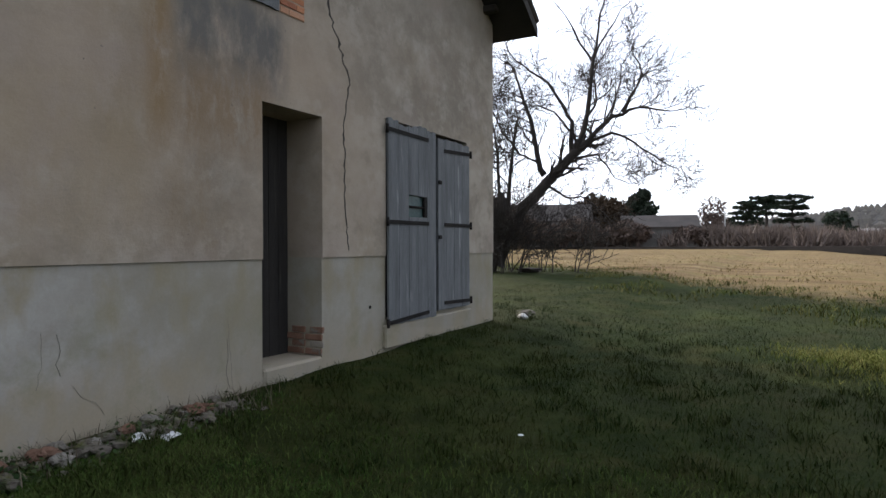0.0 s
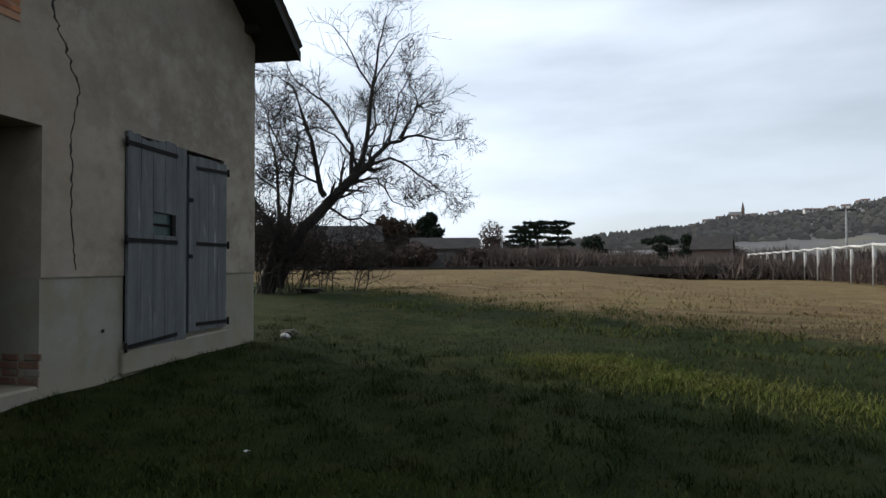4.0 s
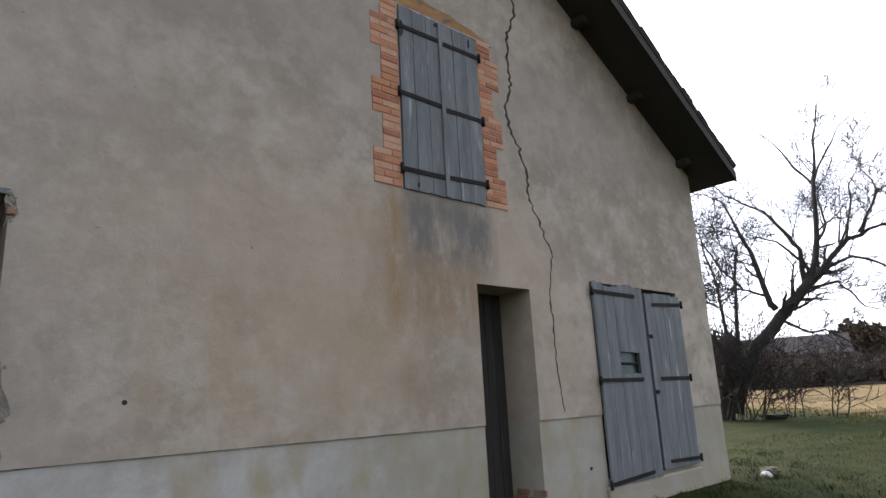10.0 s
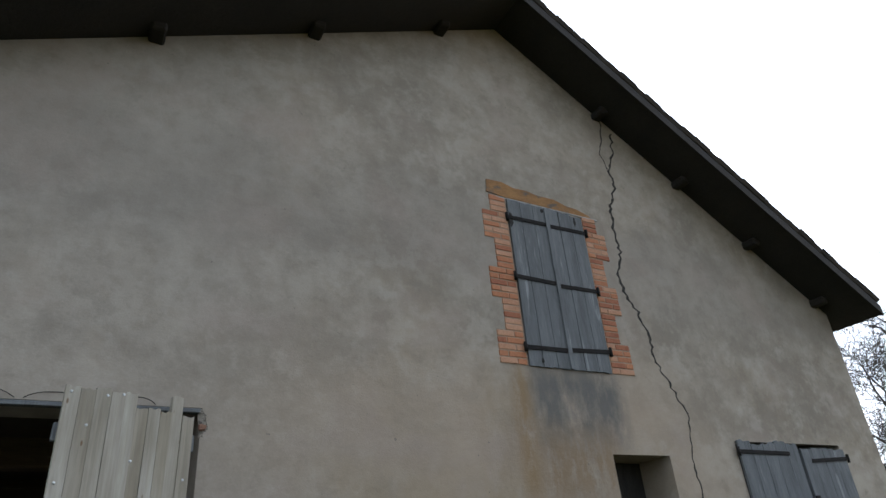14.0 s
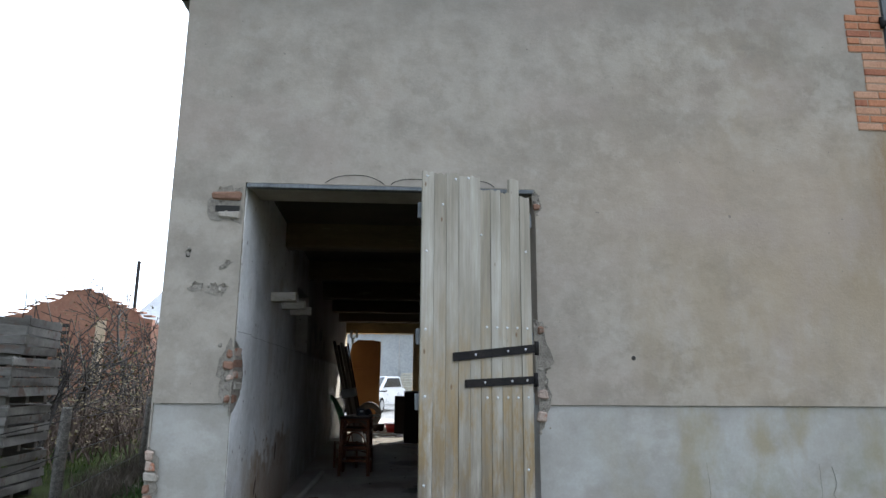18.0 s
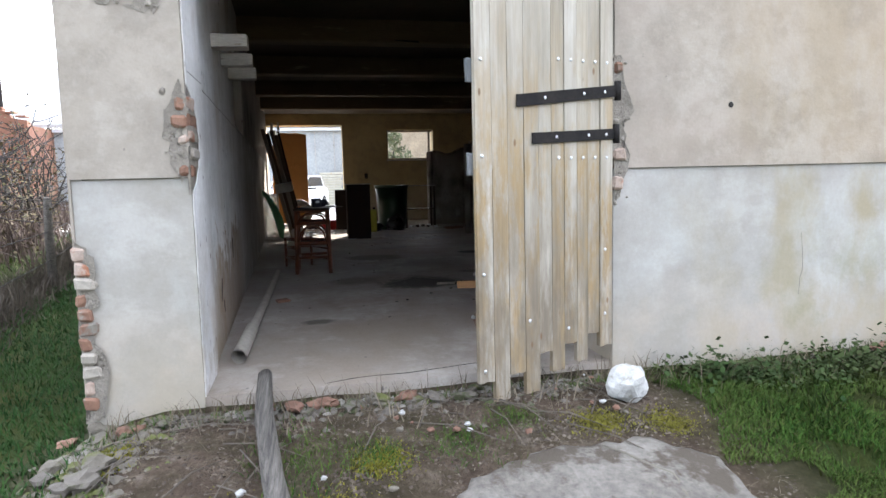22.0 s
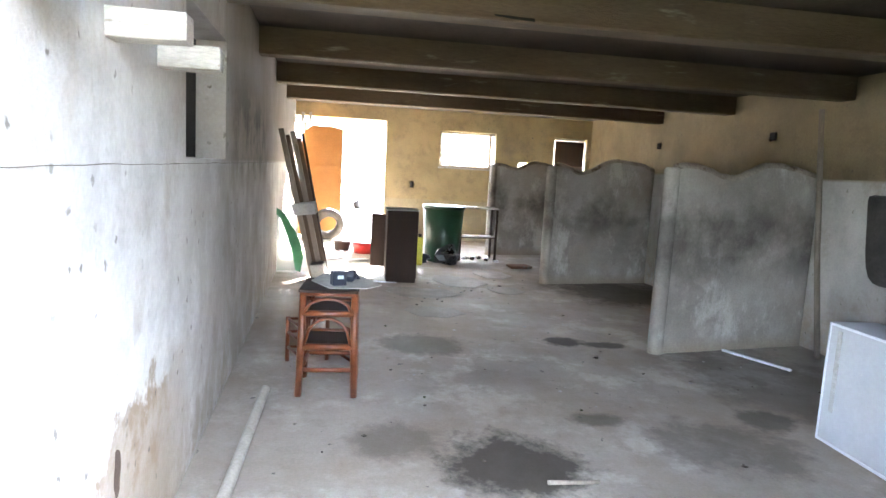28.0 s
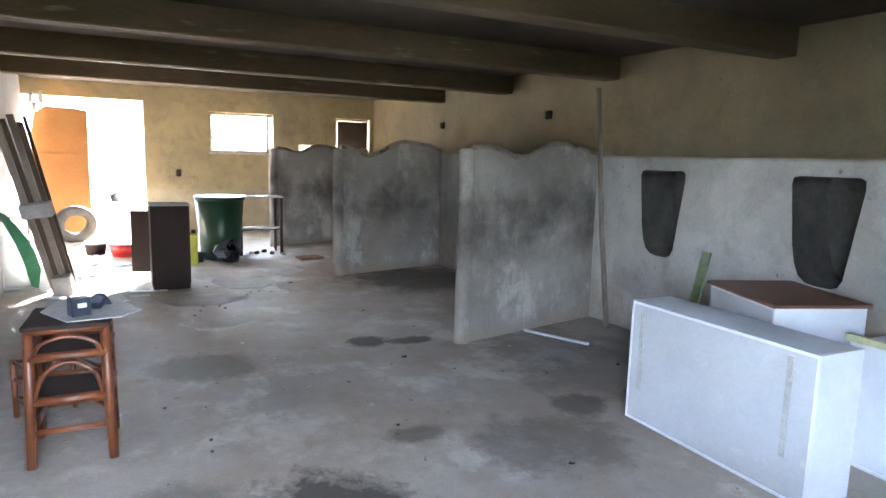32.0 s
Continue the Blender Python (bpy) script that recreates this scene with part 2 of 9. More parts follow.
def plinth_material():
    m, nt, b = nodes_of("pale_cement_plinth_render", 0.95)
    v = coords(nt)
    X, Y, Z = xyz(nt)
    big, mid, fine = noise_tex(nt, v, 0.8, 4, 0.55), noise_tex(nt, coords(nt, (1, 1.2, 0.7)), 2.2, 6, 0.6), noise_tex(nt, v, 55, 5, 0.6)
    col = ramp(nt, big, [(0.3, (0.29, 0.265, 0.225)), (0.55, (0.352, 0.33, 0.3)), (0.75, (0.42, 0.405, 0.375))])
    cloudy = noise_tex(nt, coords(nt, (1, 0.8, 1.2)), 3.4, 9, 0.68)
    col = mix(nt, ramp(nt, cloudy, [(0.5, 0.0), (0.64, 0.5)]), col, (0.45, 0.43, 0.395))
    col = mix(nt, ramp(nt, cloudy, [(0.34, 0.5), (0.48, 0.0)]), col, (0.25, 0.225, 0.19))
    col = mix(nt, calc(nt, "MULTIPLY", band(nt, Z, -1.0, 0.62, 0.2), ramp(nt, cloudy, [(0.44, 0.0), (0.6, 0.5)])), col, (0.36, 0.275, 0.205))
    east = band(nt, Y, 0.9, 30.0, 0.6)
    col = mix(nt, calc(nt, "MULTIPLY", east, ramp(nt, mid, [(0.46, 0.0), (0.64, 0.75)])), col, (0.29, 0.235, 0.135))
    col = mix(nt, ramp(nt, mid, [(0.3, 0.4), (0.44, 0.0)]), col, (0.3, 0.26, 0.22))
    col = mix(nt, ramp(nt, noise_tex(nt, coords(nt, (1, 1.1, 0.8)), 2.3, 7, 0.65), [(0.5, 0.0), (0.7, 0.4)]), col, (0.43, 0.43, 0.41))
    col = mix(nt, calc(nt, "MULTIPLY", band(nt, Y, 2.6, 30.0, 1.2), ramp(nt, big, [(0.3, 0.75), (0.7, 0.35)])), col, (0.25, 0.22, 0.155))
    low = calc(nt, "MULTIPLY", band(nt, Z, -1.0, 0.5, 0.25), ramp(nt, mid, [(0.35, 0.1), (0.6, 0.8)]))
    col = mix(nt, low, col, (0.33, 0.28, 0.21))
    moss = calc(nt, "MULTIPLY", band(nt, Z, -1.0, 1.0, 0.3), ramp(nt, noise_tex(nt, v, 1.7, 6, 0.7), [(0.52, 0.0), (0.68, 0.6)]))
    col = mix(nt, calc(nt, "MULTIPLY", moss, east), col, (0.2, 0.195, 0.11))
    col = mix(nt, 1.0, col, ramp(nt, fine, [(0.25, 0.94), (0.75, 1.04)]), "MULTIPLY")
    nt.links.new(col, b.inputs["Base Color"])
    relief(nt, b, calc(nt, "ADD", calc(nt, "MULTIPLY", mid, 1.5), calc(nt, "MULTIPLY", fine, 0.16)), 0.4, 0.01)
    return m


def limewash_material(name, pale, warm, split, white_to=None, pocked=0.4):
    """Old stable walls: whitewash below, ochre smoke-stained render above the height split."""
    m, nt, b = nodes_of(name, 0.93)
    v = coords(nt)
    X, Y, Z = xyz(nt)
    big, mid, fine = noise_tex(nt, v, 0.7, 6), noise_tex(nt, v, 2.6, 8, 0.7), noise_tex(nt, v, 40, 8, 0.75)
    low = ramp(nt, big, [(0.3, tuple(0.62 * c for c in pale)), (0.6, pale)])
    worn = noise_tex(nt, coords(nt, (1, 1, 0.7)), 1.5, 9, 0.7)
    low = mix(nt, ramp(nt, worn, [(0.52, 0.0), (0.64, 0.6)]), low, tuple(min(1.22 * c, 0.85) for c in pale))
    low = mix(nt, ramp(nt, worn, [(0.34, 0.7), (0.46, 0.0)]), low, (0.6 * pale[0], 0.54 * pale[1], 0.46 * pale[2]))
    low = mix(nt, ramp(nt, mid, [(0.52, 0.0), (0.78, 0.5)]), low, tuple(0.4 * c for c in pale))
    damp = calc(nt, "MULTIPLY", band(nt, Z, -1.0, 0.75, 0.4), ramp(nt, mid, [(0.42, 0.0), (0.58, 0.9)]))
    low = mix(nt, damp, low, (0.36, 0.29, 0.21))
    high = ramp(nt, big, [(0.3, tuple(0.6 * c for c in warm)), (0.65, warm)])
    high = mix(nt, ramp(nt, mid, [(0.5, 0.0), (0.75, 0.7)]), high, (0.16, 0.13, 0.09))
    above = band(nt, Z, split, 9.0, 0.02)
    if white_to is not None:
        # the end by the barn door is whitewashed to the ceiling
        above = calc(nt, "MULTIPLY", above, band(nt, X, -40.0, white_to, 0.35))
    col = mix(nt, above, low, high)
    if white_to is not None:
        # darker grey-brown the farther from the door, then a sooty smudge past the niche
        far_tone = calc(nt, "MULTIPLY", band(nt, X, -40.0, -7.4, 1.1), ramp(nt, worn, [(0.3, 0.95), (0.62, 0.45)]))
        col = mix(nt, far_tone, col, (0.33, 0.29, 0.245))
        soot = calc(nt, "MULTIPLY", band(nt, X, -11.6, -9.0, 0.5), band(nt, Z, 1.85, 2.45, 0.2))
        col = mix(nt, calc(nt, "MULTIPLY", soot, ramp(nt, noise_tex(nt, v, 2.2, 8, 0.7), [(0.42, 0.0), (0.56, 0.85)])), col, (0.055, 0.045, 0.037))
    # peeled, damp-browned plaster by the floor near the barn door
    peel = calc(nt, "ADD", Z, calc(nt, "MULTIPLY", calc(nt, "SUBTRACT", noise_tex(nt, v, 1.9, 9, 0.66), 0.5), 2.0))
    peel = calc(nt, "MULTIPLY", band(nt, peel, -2.0, 0.97, 0.05), band(nt, X, -7.2, -4.75, 0.3))
    col = mix(nt, calc(nt, "MULTIPLY", peel, ramp(nt, mid, [(0.42, 0.95), (0.6, 0.4)])), col, (0.36, 0.265, 0.175))
    # chipped pock marks, a few centimetres long, unevenly strewn
    pock = nt.nodes.new("ShaderNodeTexVoronoi")
    pock.inputs["Scale"].default_value = 9.5
    wav = nt.nodes.new("ShaderNodeVectorMath")
    wav.operation = "ADD"
    pock.voronoi_dimensions = "2D"
    flat = nt.nodes.new("ShaderNodeCombineXYZ")
    nt.links.new(calc(nt, "ADD", X, Y), flat.inputs[0]), nt.links.new(calc(nt, "MULTIPLY", Z, 0.85), flat.inputs[1])
    nt.links.new(flat.outputs[0], wav.inputs[0])
    nz = nt.nodes.new("ShaderNodeTexNoise")
    nz.inputs["Scale"].default_value = 30
    nt.links.new(v, nz.inputs["Vector"])
    sc = nt.nodes.new("ShaderNodeVectorMath")
    sc.operation = "SCALE"
    sc.inputs["Scale"].default_value = 0.05
    nt.links.new(nz.outputs["Color"], sc.inputs[0]), nt.links.new(sc.outputs[0], wav.inputs[1]), nt.links.new(wav.outputs[0], pock.inputs["Vector"])
    specks = ramp(nt, pock.outputs["Distance"], [(0.07, 1.0), (0.15, 0.0)])
    specks = calc(nt, "MULTIPLY", specks, ramp(nt, noise_tex(nt, v, 1.6, 3, 0.5), [(0.44, 0.15), (0.58, 1.0)]))
    tone = nt.nodes.new("ShaderNodeSeparateColor")
    nt.links.new(pock.outputs["Color"], tone.inputs[0])
    specks = calc(nt, "MULTIPLY", specks, ramp(nt, tone.outputs[0], [(min(pocked + 0.22, 0.9), 0.0), (min(pocked + 0.34, 0.97), 0.85)]))
    col = mix(nt, specks, col, (0.15, 0.125, 0.1))
    col = mix(nt, 1.0, col, ramp(nt, fine, [(0.25, 0.84), (0.75, 1.08)]), "MULTIPLY")
    nt.links.new(col, b.inputs["Base Color"])
    relief(nt, b, calc(nt, "ADD", calc(nt, "MULTIPLY", mid, 1.5), fine), 0.5, 0.012)
    return m


def floor_material():
    m, nt, b = nodes_of("worn_dusty_concrete_floor", 0.75)
    v = coords(nt)
    X, Y, Z = xyz(nt)
    big, mid, fine = noise_tex(nt, v, 0.6, 6), noise_tex(nt, v, 3.5, 8, 0.7), noise_tex(nt, v, 60, 6, 0.7)
    col = ramp(nt, big, [(0.3, (0.248, 0.224, 0.2)), (0.7, (0.385, 0.352, 0.318))])
    col = mix(nt, ramp(nt, mid, [(0.52, 0.0), (0.75, 0.6)]), col, (0.2, 0.178, 0.15))
    col = mix(nt, ramp(nt, noise_tex(nt, v, 1.4, 9, 0.72), [(0.52, 0.0), (0.6, 0.65)]), col, (0.48, 0.455, 0.425))
    col = mix(nt, ramp(nt, noise_tex(nt, v, 0.9, 6, 0.65), [(0.5, 0.0), (0.68, 0.6)]), col, (0.27, 0.235, 0.195))
    col = mix(nt, ramp(nt, noise_tex(nt, coords(nt, (1.0, 1.4, 1)), 0.75, 7, 0.7), [(0.52, 0.0), (0.66, 0.5)]), col, (0.23, 0.18, 0.135))
    col = mix(nt, ramp(nt, noise_tex(nt, v, 0.45, 7, 0.68), [(0.44, 0.0), (0.6, 0.55)]), col, (0.24, 0.19, 0.145))
    wob = calc(nt, "MULTIPLY", calc(nt, "SUBTRACT", mid, 0.5), 1.1)
    rag = calc(nt, "ADD", wob, calc(nt, "MULTIPLY", calc(nt, "SUBTRACT", noise_tex(nt, v, 1.7, 8, 0.75), 0.5), 0.9))
    # damp patches: centre, half sizes, strength
    for cx, cy, rx, ry, k in ((-7.36, -0.36, 0.46, 0.42, 0.95), (-9.98, 0.86, 0.18, 0.2, 0.97), (-9.88, 1.22, 0.12, 0.22, 0.9), (-9.85, -0.6, 0.35, 0.42, 0.6), (-7.72, -1.04, 0.3, 0.34, 0.45), (-7.53, 1.13, 0.45, 0.5, 0.5), (-7.96, 1.66, 0.2, 0.25, 0.65), (-8.7, 2.4, 1.2, 0.8, 0.4), (-8.0, 0.4, 0.14, 0.2, 0.6), (-12.6, 2.6, 1.0, 0.9, 0.65), (-5.7, -1.45, 0.1, 0.14, 0.75)):
        dx = calc(nt, "DIVIDE", calc(nt, "SUBTRACT", X, cx), rx)
        dy = calc(nt, "DIVIDE", calc(nt, "SUBTRACT", Y, cy), ry)
        d = calc(nt, "SQRT", calc(nt, "ADD", calc(nt, "MULTIPLY", dx, dx), calc(nt, "MULTIPLY", dy, dy)))
        d = calc(nt, "ADD", d, calc(nt, "MULTIPLY", rag, 1.5))
        s = node(nt, "ShaderNodeMapRange", From_Min=0.7, From_Max=1.1, To_Min=k, To_Max=0.0)
        nt.links.new(d, s.inputs[0])
        col = mix(nt, s.outputs[0], col, (0.045, 0.037, 0.029))
    col = mix(nt, ramp(nt, noise_tex(nt, v, 11, 3, 0.5), [(0.71, 0.0), (0.74, 0.8)]), col, (0.06, 0.055, 0.05))
    col = mix(nt, 1.0, col, (1.05, 1.02, 0.985), "MULTIPLY")
    col = mix(nt, 1.0, col, ramp(nt, fine, [(0.25, 0.85), (0.75, 1.08)]), "MULTIPLY")
    nt.links.new(col, b.inputs["Base Color"])
    r = node(nt, "ShaderNodeMapRange", To_Min=0.55, To_Max=0.95)
    nt.links.new(mid, r.inputs[0]), nt.links.new(r.outputs[0], b.inputs["Roughness"])
    relief(nt, b, calc(nt, "ADD", mid, calc(nt, "MULTIPLY", fine, 0.5)), 0.3, 0.008)
    return m


def ground_material():
    m, nt, b = nodes_of("winter_lawn_and_stubble", 1.0)
    v = coords(nt)
    X, Y, Z = xyz(nt)
    big, mid, fine = noise_tex(nt, v, 0.25, 5), noise_tex(nt, v, 1.6, 8, 0.7), noise_tex(nt, v, 35, 8, 0.8)
    grass = ramp(nt, mid, [(0.3, (0.008, 0.014, 0.003)), (0.5, (0.02, 0.032, 0.005)), (0.7, (0.05, 0.047, 0.014))])
    grass = mix(nt, ramp(nt, big, [(0.45, 0.0), (0.65, 0.6)]), grass, (0.04, 0.04, 0.015))
    grass = mix(nt, ramp(nt, noise_tex(nt, coords(nt, (1, 1, 1)), 0.55, 7, 0.7), [(0.5, 0.0), (0.62, 0.6)]), grass, (0.05, 0.062, 0.016))
    straw = ramp(nt, noise_tex(nt, coords(nt, (0.5, 2, 1)), 0.35, 6), [(0.35, (0.13, 0.078, 0.038)), (0.52, (0.235, 0.16, 0.078)), (0.68, (0.17, 0.14, 0.05))])
    straw = mix(nt, ramp(nt, noise_tex(nt, coords(nt, (1, 1.6, 1)), 1.1, 8, 0.75), [(0.36, 0.75), (0.5, 0.0)]), straw, (0.1, 0.085, 0.035))
    straw = mix(nt, ramp(nt, noise_tex(nt, v, 0.5, 9, 0.75), [(0.54, 0.0), (0.64, 0.6)]), straw, (0.36, 0.275, 0.135))
    edge = calc(nt, "ADD", Y, calc(nt, "MULTIPLY", calc(nt, "SUBTRACT", mid, 0.5), 6.0))
    edge = calc(nt, "ADD", edge, calc(nt, "MULTIPLY", X, 0.87))
    far = node(nt, "ShaderNodeMapRange", From_Min=15.6, From_Max=18.4)
    nt.links.new(edge, far.inputs[0])
    col = mix(nt, far.outputs[0], grass, straw)
    # trodden earth before the barn door
    d = calc(nt, "MULTIPLY", band(nt, X, -4.3, -2.0, 0.35), band(nt, Y, -2.75, 0.4, 0.3))
    d = calc(nt, "MULTIPLY", d, ramp(nt, mid, [(0.3, 0.35), (0.55, 1.0)]))
    col = mix(nt, d, col, ramp(nt, noise_tex(nt, v, 6, 7, 0.7), [(0.3, (0.05, 0.036, 0.026)), (0.55, (0.1, 0.074, 0.054)), (0.75, (0.2, 0.165, 0.135))]))
    col = mix(nt, 1.0, col, ramp(nt, fine, [(0.25, 0.55), (0.75, 1.3)]), "MULTIPLY")
    nt.links.new(col, b.inputs["Base Color"])
    b.inputs["Specular IOR Level"].default_value = 0.08
    relief(nt, b, calc(nt, "ADD", mid, fine), 0.8, 0.04)
    return m


M_FACADE, M_PLINTH, M_FLOOR, M_GROUND = facade_material(), plinth_material(), floor_material(), ground_material()
M_STABLE = limewash_material("flaking_whitewash", (0.47, 0.445, 0.41), (0.3, 0.245, 0.15), 2.03, None, 0.9)
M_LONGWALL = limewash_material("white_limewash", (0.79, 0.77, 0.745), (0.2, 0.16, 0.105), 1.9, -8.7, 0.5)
M_BACK = limewash_material("ochre_stable_render", (0.42, 0.35, 0.22), (0.46, 0.36, 0.19), 1.2, None, 0.72)
M_GREYWOOD = mat("weathered_grey_planks", (0.085, 0.09, 0.094), (0.19, 0.198, 0.204), 2.0, 18, 0.85, bump=0.6, stretch=(1, 4.5, 0.45), spot=((0.26, 0.27, 0.276), 2.2, 0.6), grit=(0.68, 1.14))
M_PALEWOOD = mat("pale_weathered_pine_boards", (0.36, 0.34, 0.27), (0.5, 0.48, 0.41), 2.0, 20, 0.8, bump=0.4, stretch=(1, 4, 0.35), spot=((0.38, 0.25, 0.09), 1.6, 0.62))


def door_board_material():
    """Pale planed pine, greyed above, rubbed and stained ochre below, with long grain and dark knots."""
    m, nt, b = nodes_of("stained_pale_pine_boards", 0.8)
    X, Y, Z = xyz(nt)
    oi = nt.nodes.new("ShaderNodeObjectInfo")
    grain = noise_tex(nt, coords(nt, (6, 26, 0.8), True), 2.2, 8, 0.7)
    broad = noise_tex(nt, coords(nt, (1, 5, 0.9), True), 1.1, 5, 0.6)
    col = ramp(nt, broad, [(0.3, (0.255, 0.224, 0.172)), (0.55, (0.375, 0.34, 0.282)), (0.72, (0.475, 0.445, 0.39))])
    col = mix(nt, 1.0, col, ramp(nt, oi.outputs["Random"], [(0.0, (0.86, 0.82, 0.75)), (0.5, (1.0, 0.98, 0.96)), (1.0, (1.06, 1.06, 1.06))]), "MULTIPLY")
    stain = calc(nt, "MULTIPLY", band(nt, Z, -1.0, 1.75, 0.55), ramp(nt, noise_tex(nt, coords(nt, (1, 5, 1.6), True), 1.6, 8, 0.68), [(0.46, 0.0), (0.6, 0.85)]))
    col = mix(nt, stain, col, (0.31, 0.2, 0.075))
    dirt = calc(nt, "MULTIPLY", band(nt, Z, -1.0, 1.15, 0.45), ramp(nt, noise_tex(nt, coords(nt, (1, 6, 1.2), True), 2.0, 8, 0.68), [(0.32, 0.1), (0.58, 0.9)]))
    col = mix(nt, dirt, col, (0.15, 0.118, 0.08))
    knots = nt.nodes.new("ShaderNodeTexVoronoi")
    knots.inputs["Scale"].default_value = 4.4
    nt.links.new(coords(nt, (1, 2.4, 1), True), knots.inputs["Vector"])
    col = mix(nt, ramp(nt, knots.outputs["Distance"], [(0.05, 0.85), (0.1, 0.0)]), col, (0.15, 0.085, 0.04))
    col = mix(nt, 1.0, col, ramp(nt, grain, [(0.3, 0.78), (0.7, 1.08)]), "MULTIPLY")
    nt.links.new(col, b.inputs["Base Color"])
    relief(nt, b, grain, 0.35, 0.006)
    return m


M_DOORBOARD = door_board_material()
M_IRON = mat("dark_rusty_iron", (0.01, 0.01, 0.011), (0.032, 0.027, 0.024), 8, 60, 0.8, 0.05, 0.3)
M_IRON.node_tree.nodes["Principled BSDF"].inputs["Specular IOR Level"].default_value = 0.12
M_ZINC = mat("bright_bolt_steel", (0.5, 0.5, 0.5), (0.7, 0.7, 0.7), 30, 90, 0.4, 0.8, 0.1)
M_BRICK = mat("orange_clay_brick", (0.36, 0.13, 0.06), (0.5, 0.22, 0.11), 3.0, 50, 0.9, bump=0.5, spot=((0.27, 0.2, 0.15), 6.0, 0.66))
M_BRICKDULL = mat("dull_weathered_brick", (0.17, 0.085, 0.055), (0.27, 0.15, 0.1), 4.0, 50, 0.95, bump=0.6, spot=((0.2, 0.18, 0.15), 6.0, 0.56))
M_DARKPLANK = mat("soot_dark_door_planks", (0.013, 0.011, 0.01), (0.04, 0.035, 0.031), 3.0, 26, 0.85, bump=0.7, stretch=(1, 5, 0.3), spot=((0.07, 0.06, 0.054), 4.0, 0.62), grit=(0.55, 1.2))
M_ERODED = mat("eroded_grey_masonry", (0.19, 0.165, 0.135), (0.34, 0.3, 0.25), 12, 60, 0.98, bump=0.9, dist=0.02, spot=((0.09, 0.075, 0.06), 14, 0.58))
M_LIMEDBRICK = mat("limewashed_brick", (0.3, 0.2, 0.15), (0.44, 0.36, 0.3), 9, 50, 0.95, bump=0.6, spot=((0.3, 0.13, 0.075), 8, 0.52))
M_HAIRLINE = mat("shadowed_hairline_crack", (0.13, 0.115, 0.09), (0.19, 0.17, 0.135), 5, 30, 1.0)
M_MORTAR = mat("grey_lime_mortar", (0.25, 0.22, 0.18), (0.36, 0.32, 0.27), 8, 60, 0.95)
M_BEAM = mat("dusty_brown_timber_beam", (0.085, 0.058, 0.034), (0.185, 0.136, 0.083), 1.2, 25, 0.85, bump=0.5, stretch=(3, 0.5, 3), spot=((0.27, 0.23, 0.155), 2.0, 0.62))
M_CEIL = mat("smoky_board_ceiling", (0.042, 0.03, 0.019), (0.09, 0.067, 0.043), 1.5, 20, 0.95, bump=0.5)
M_ROOFWOOD = mat("black_brown_eaves_board", (0.011, 0.009, 0.008), (0.032, 0.026, 0.021), 2, 25, 0.9, bump=0.5)
M_TILE = mat("dark_mossy_roof_tile", (0.028, 0.024, 0.02), (0.07, 0.054, 0.043), 3, 40, 0.95, bump=0.6)
M_CONC = mat("rough_grey_concrete", (0.3, 0.295, 0.28), (0.46, 0.45, 0.43), 2.5, 35, 0.92, bump=0.5, spot=((0.17, 0.165, 0.15), 4.0, 0.6))
# near-black colour carries the shade inside cracks, holes and closed openings
M_DARK = mat("crack_and_hole_shade", (0.012, 0.011, 0.01), (0.03, 0.027, 0.024), 5, 30, 1.0)
M_WHITE = mat("scuffed_white_laminate", (0.55, 0.57, 0.62), (0.68, 0.7, 0.74), 2, 40, 0.5, bump=0.03, grit=(0.96, 1.03))
M_CANE = mat("varnished_rattan_cane", (0.08, 0.022, 0.008), (0.18, 0.052, 0.016), 9, 40, 0.4, bump=0.2)
M_DARKWOOD = mat("dark_stained_wood", (0.014, 0.007, 0.0045), (0.034, 0.015, 0.009), 3, 30, 0.85, bump=0.2, stretch=(2, 2, 0.5))
M_BARK = mat("dark_bark", (0.018, 0.015, 0.013), (0.045, 0.037, 0.031), 2, 18, 0.95, bump=0.8, dist=0.03)


# ---- building helpers ----
def part(name, bm, material, parent=None, label=""):
    me = bpy.data.meshes.new(name)
    bm.to_mesh(me)
    bm.free()
    me.materials.append(material)
    ob = new(name, me)
    if parent is not None:
        ob.parent = parent
    if label:
        tagged(ob, label)
    return ob


def thing(name, label, category, group="", at=None, kind=""):
    ob = new(name)
    ob.empty_display_size = 0.1
    if at is not None:
        ob.matrix_world = at
    return tagged(ob, label, category, group, kind)


def structure(name, bm, material, label="", category=""):
    return tagged(part(name, bm, material), label, category, kind="structure")


def box(bm, x0, x1, y0, y1, z0, z1, bevel=0.0, m=None, jitter=0.0, rng=random):
    """A box between two corners, with bevelled edges, turned by m."""
    r = bmesh.ops.create_cube(bm, size=1.0)
    vs = r["verts"]
    bmesh.ops.transform(bm, matrix=Matrix.Translation(((x0 + x1) / 2, (y0 + y1) / 2, (z0 + z1) / 2)) @ Matrix.Diagonal((x1 - x0, y1 - y0, z1 - z0, 1)), verts=vs)
    if jitter:
        for v in vs:
            v.co += Vector((rng.uniform(-jitter, jitter), rng.uniform(-jitter, jitter), rng.uniform(-jitter, jitter)))
    if bevel:
        es = {e for v in vs for e in v.link_edges}
        vs = list({v for f in bmesh.ops.bevel(bm, geom=list(es), offset=bevel, segments=1, affect="EDGES")["faces"] for v in f.verts} | {v for v in vs if v.is_valid})
    if m is not None:
        bmesh.ops.transform(bm, matrix=m, verts=[v for v in vs if v.is_valid])
    return bm


def boxed(*args, **kw):
    return box(bmesh.new(), *args, **kw)


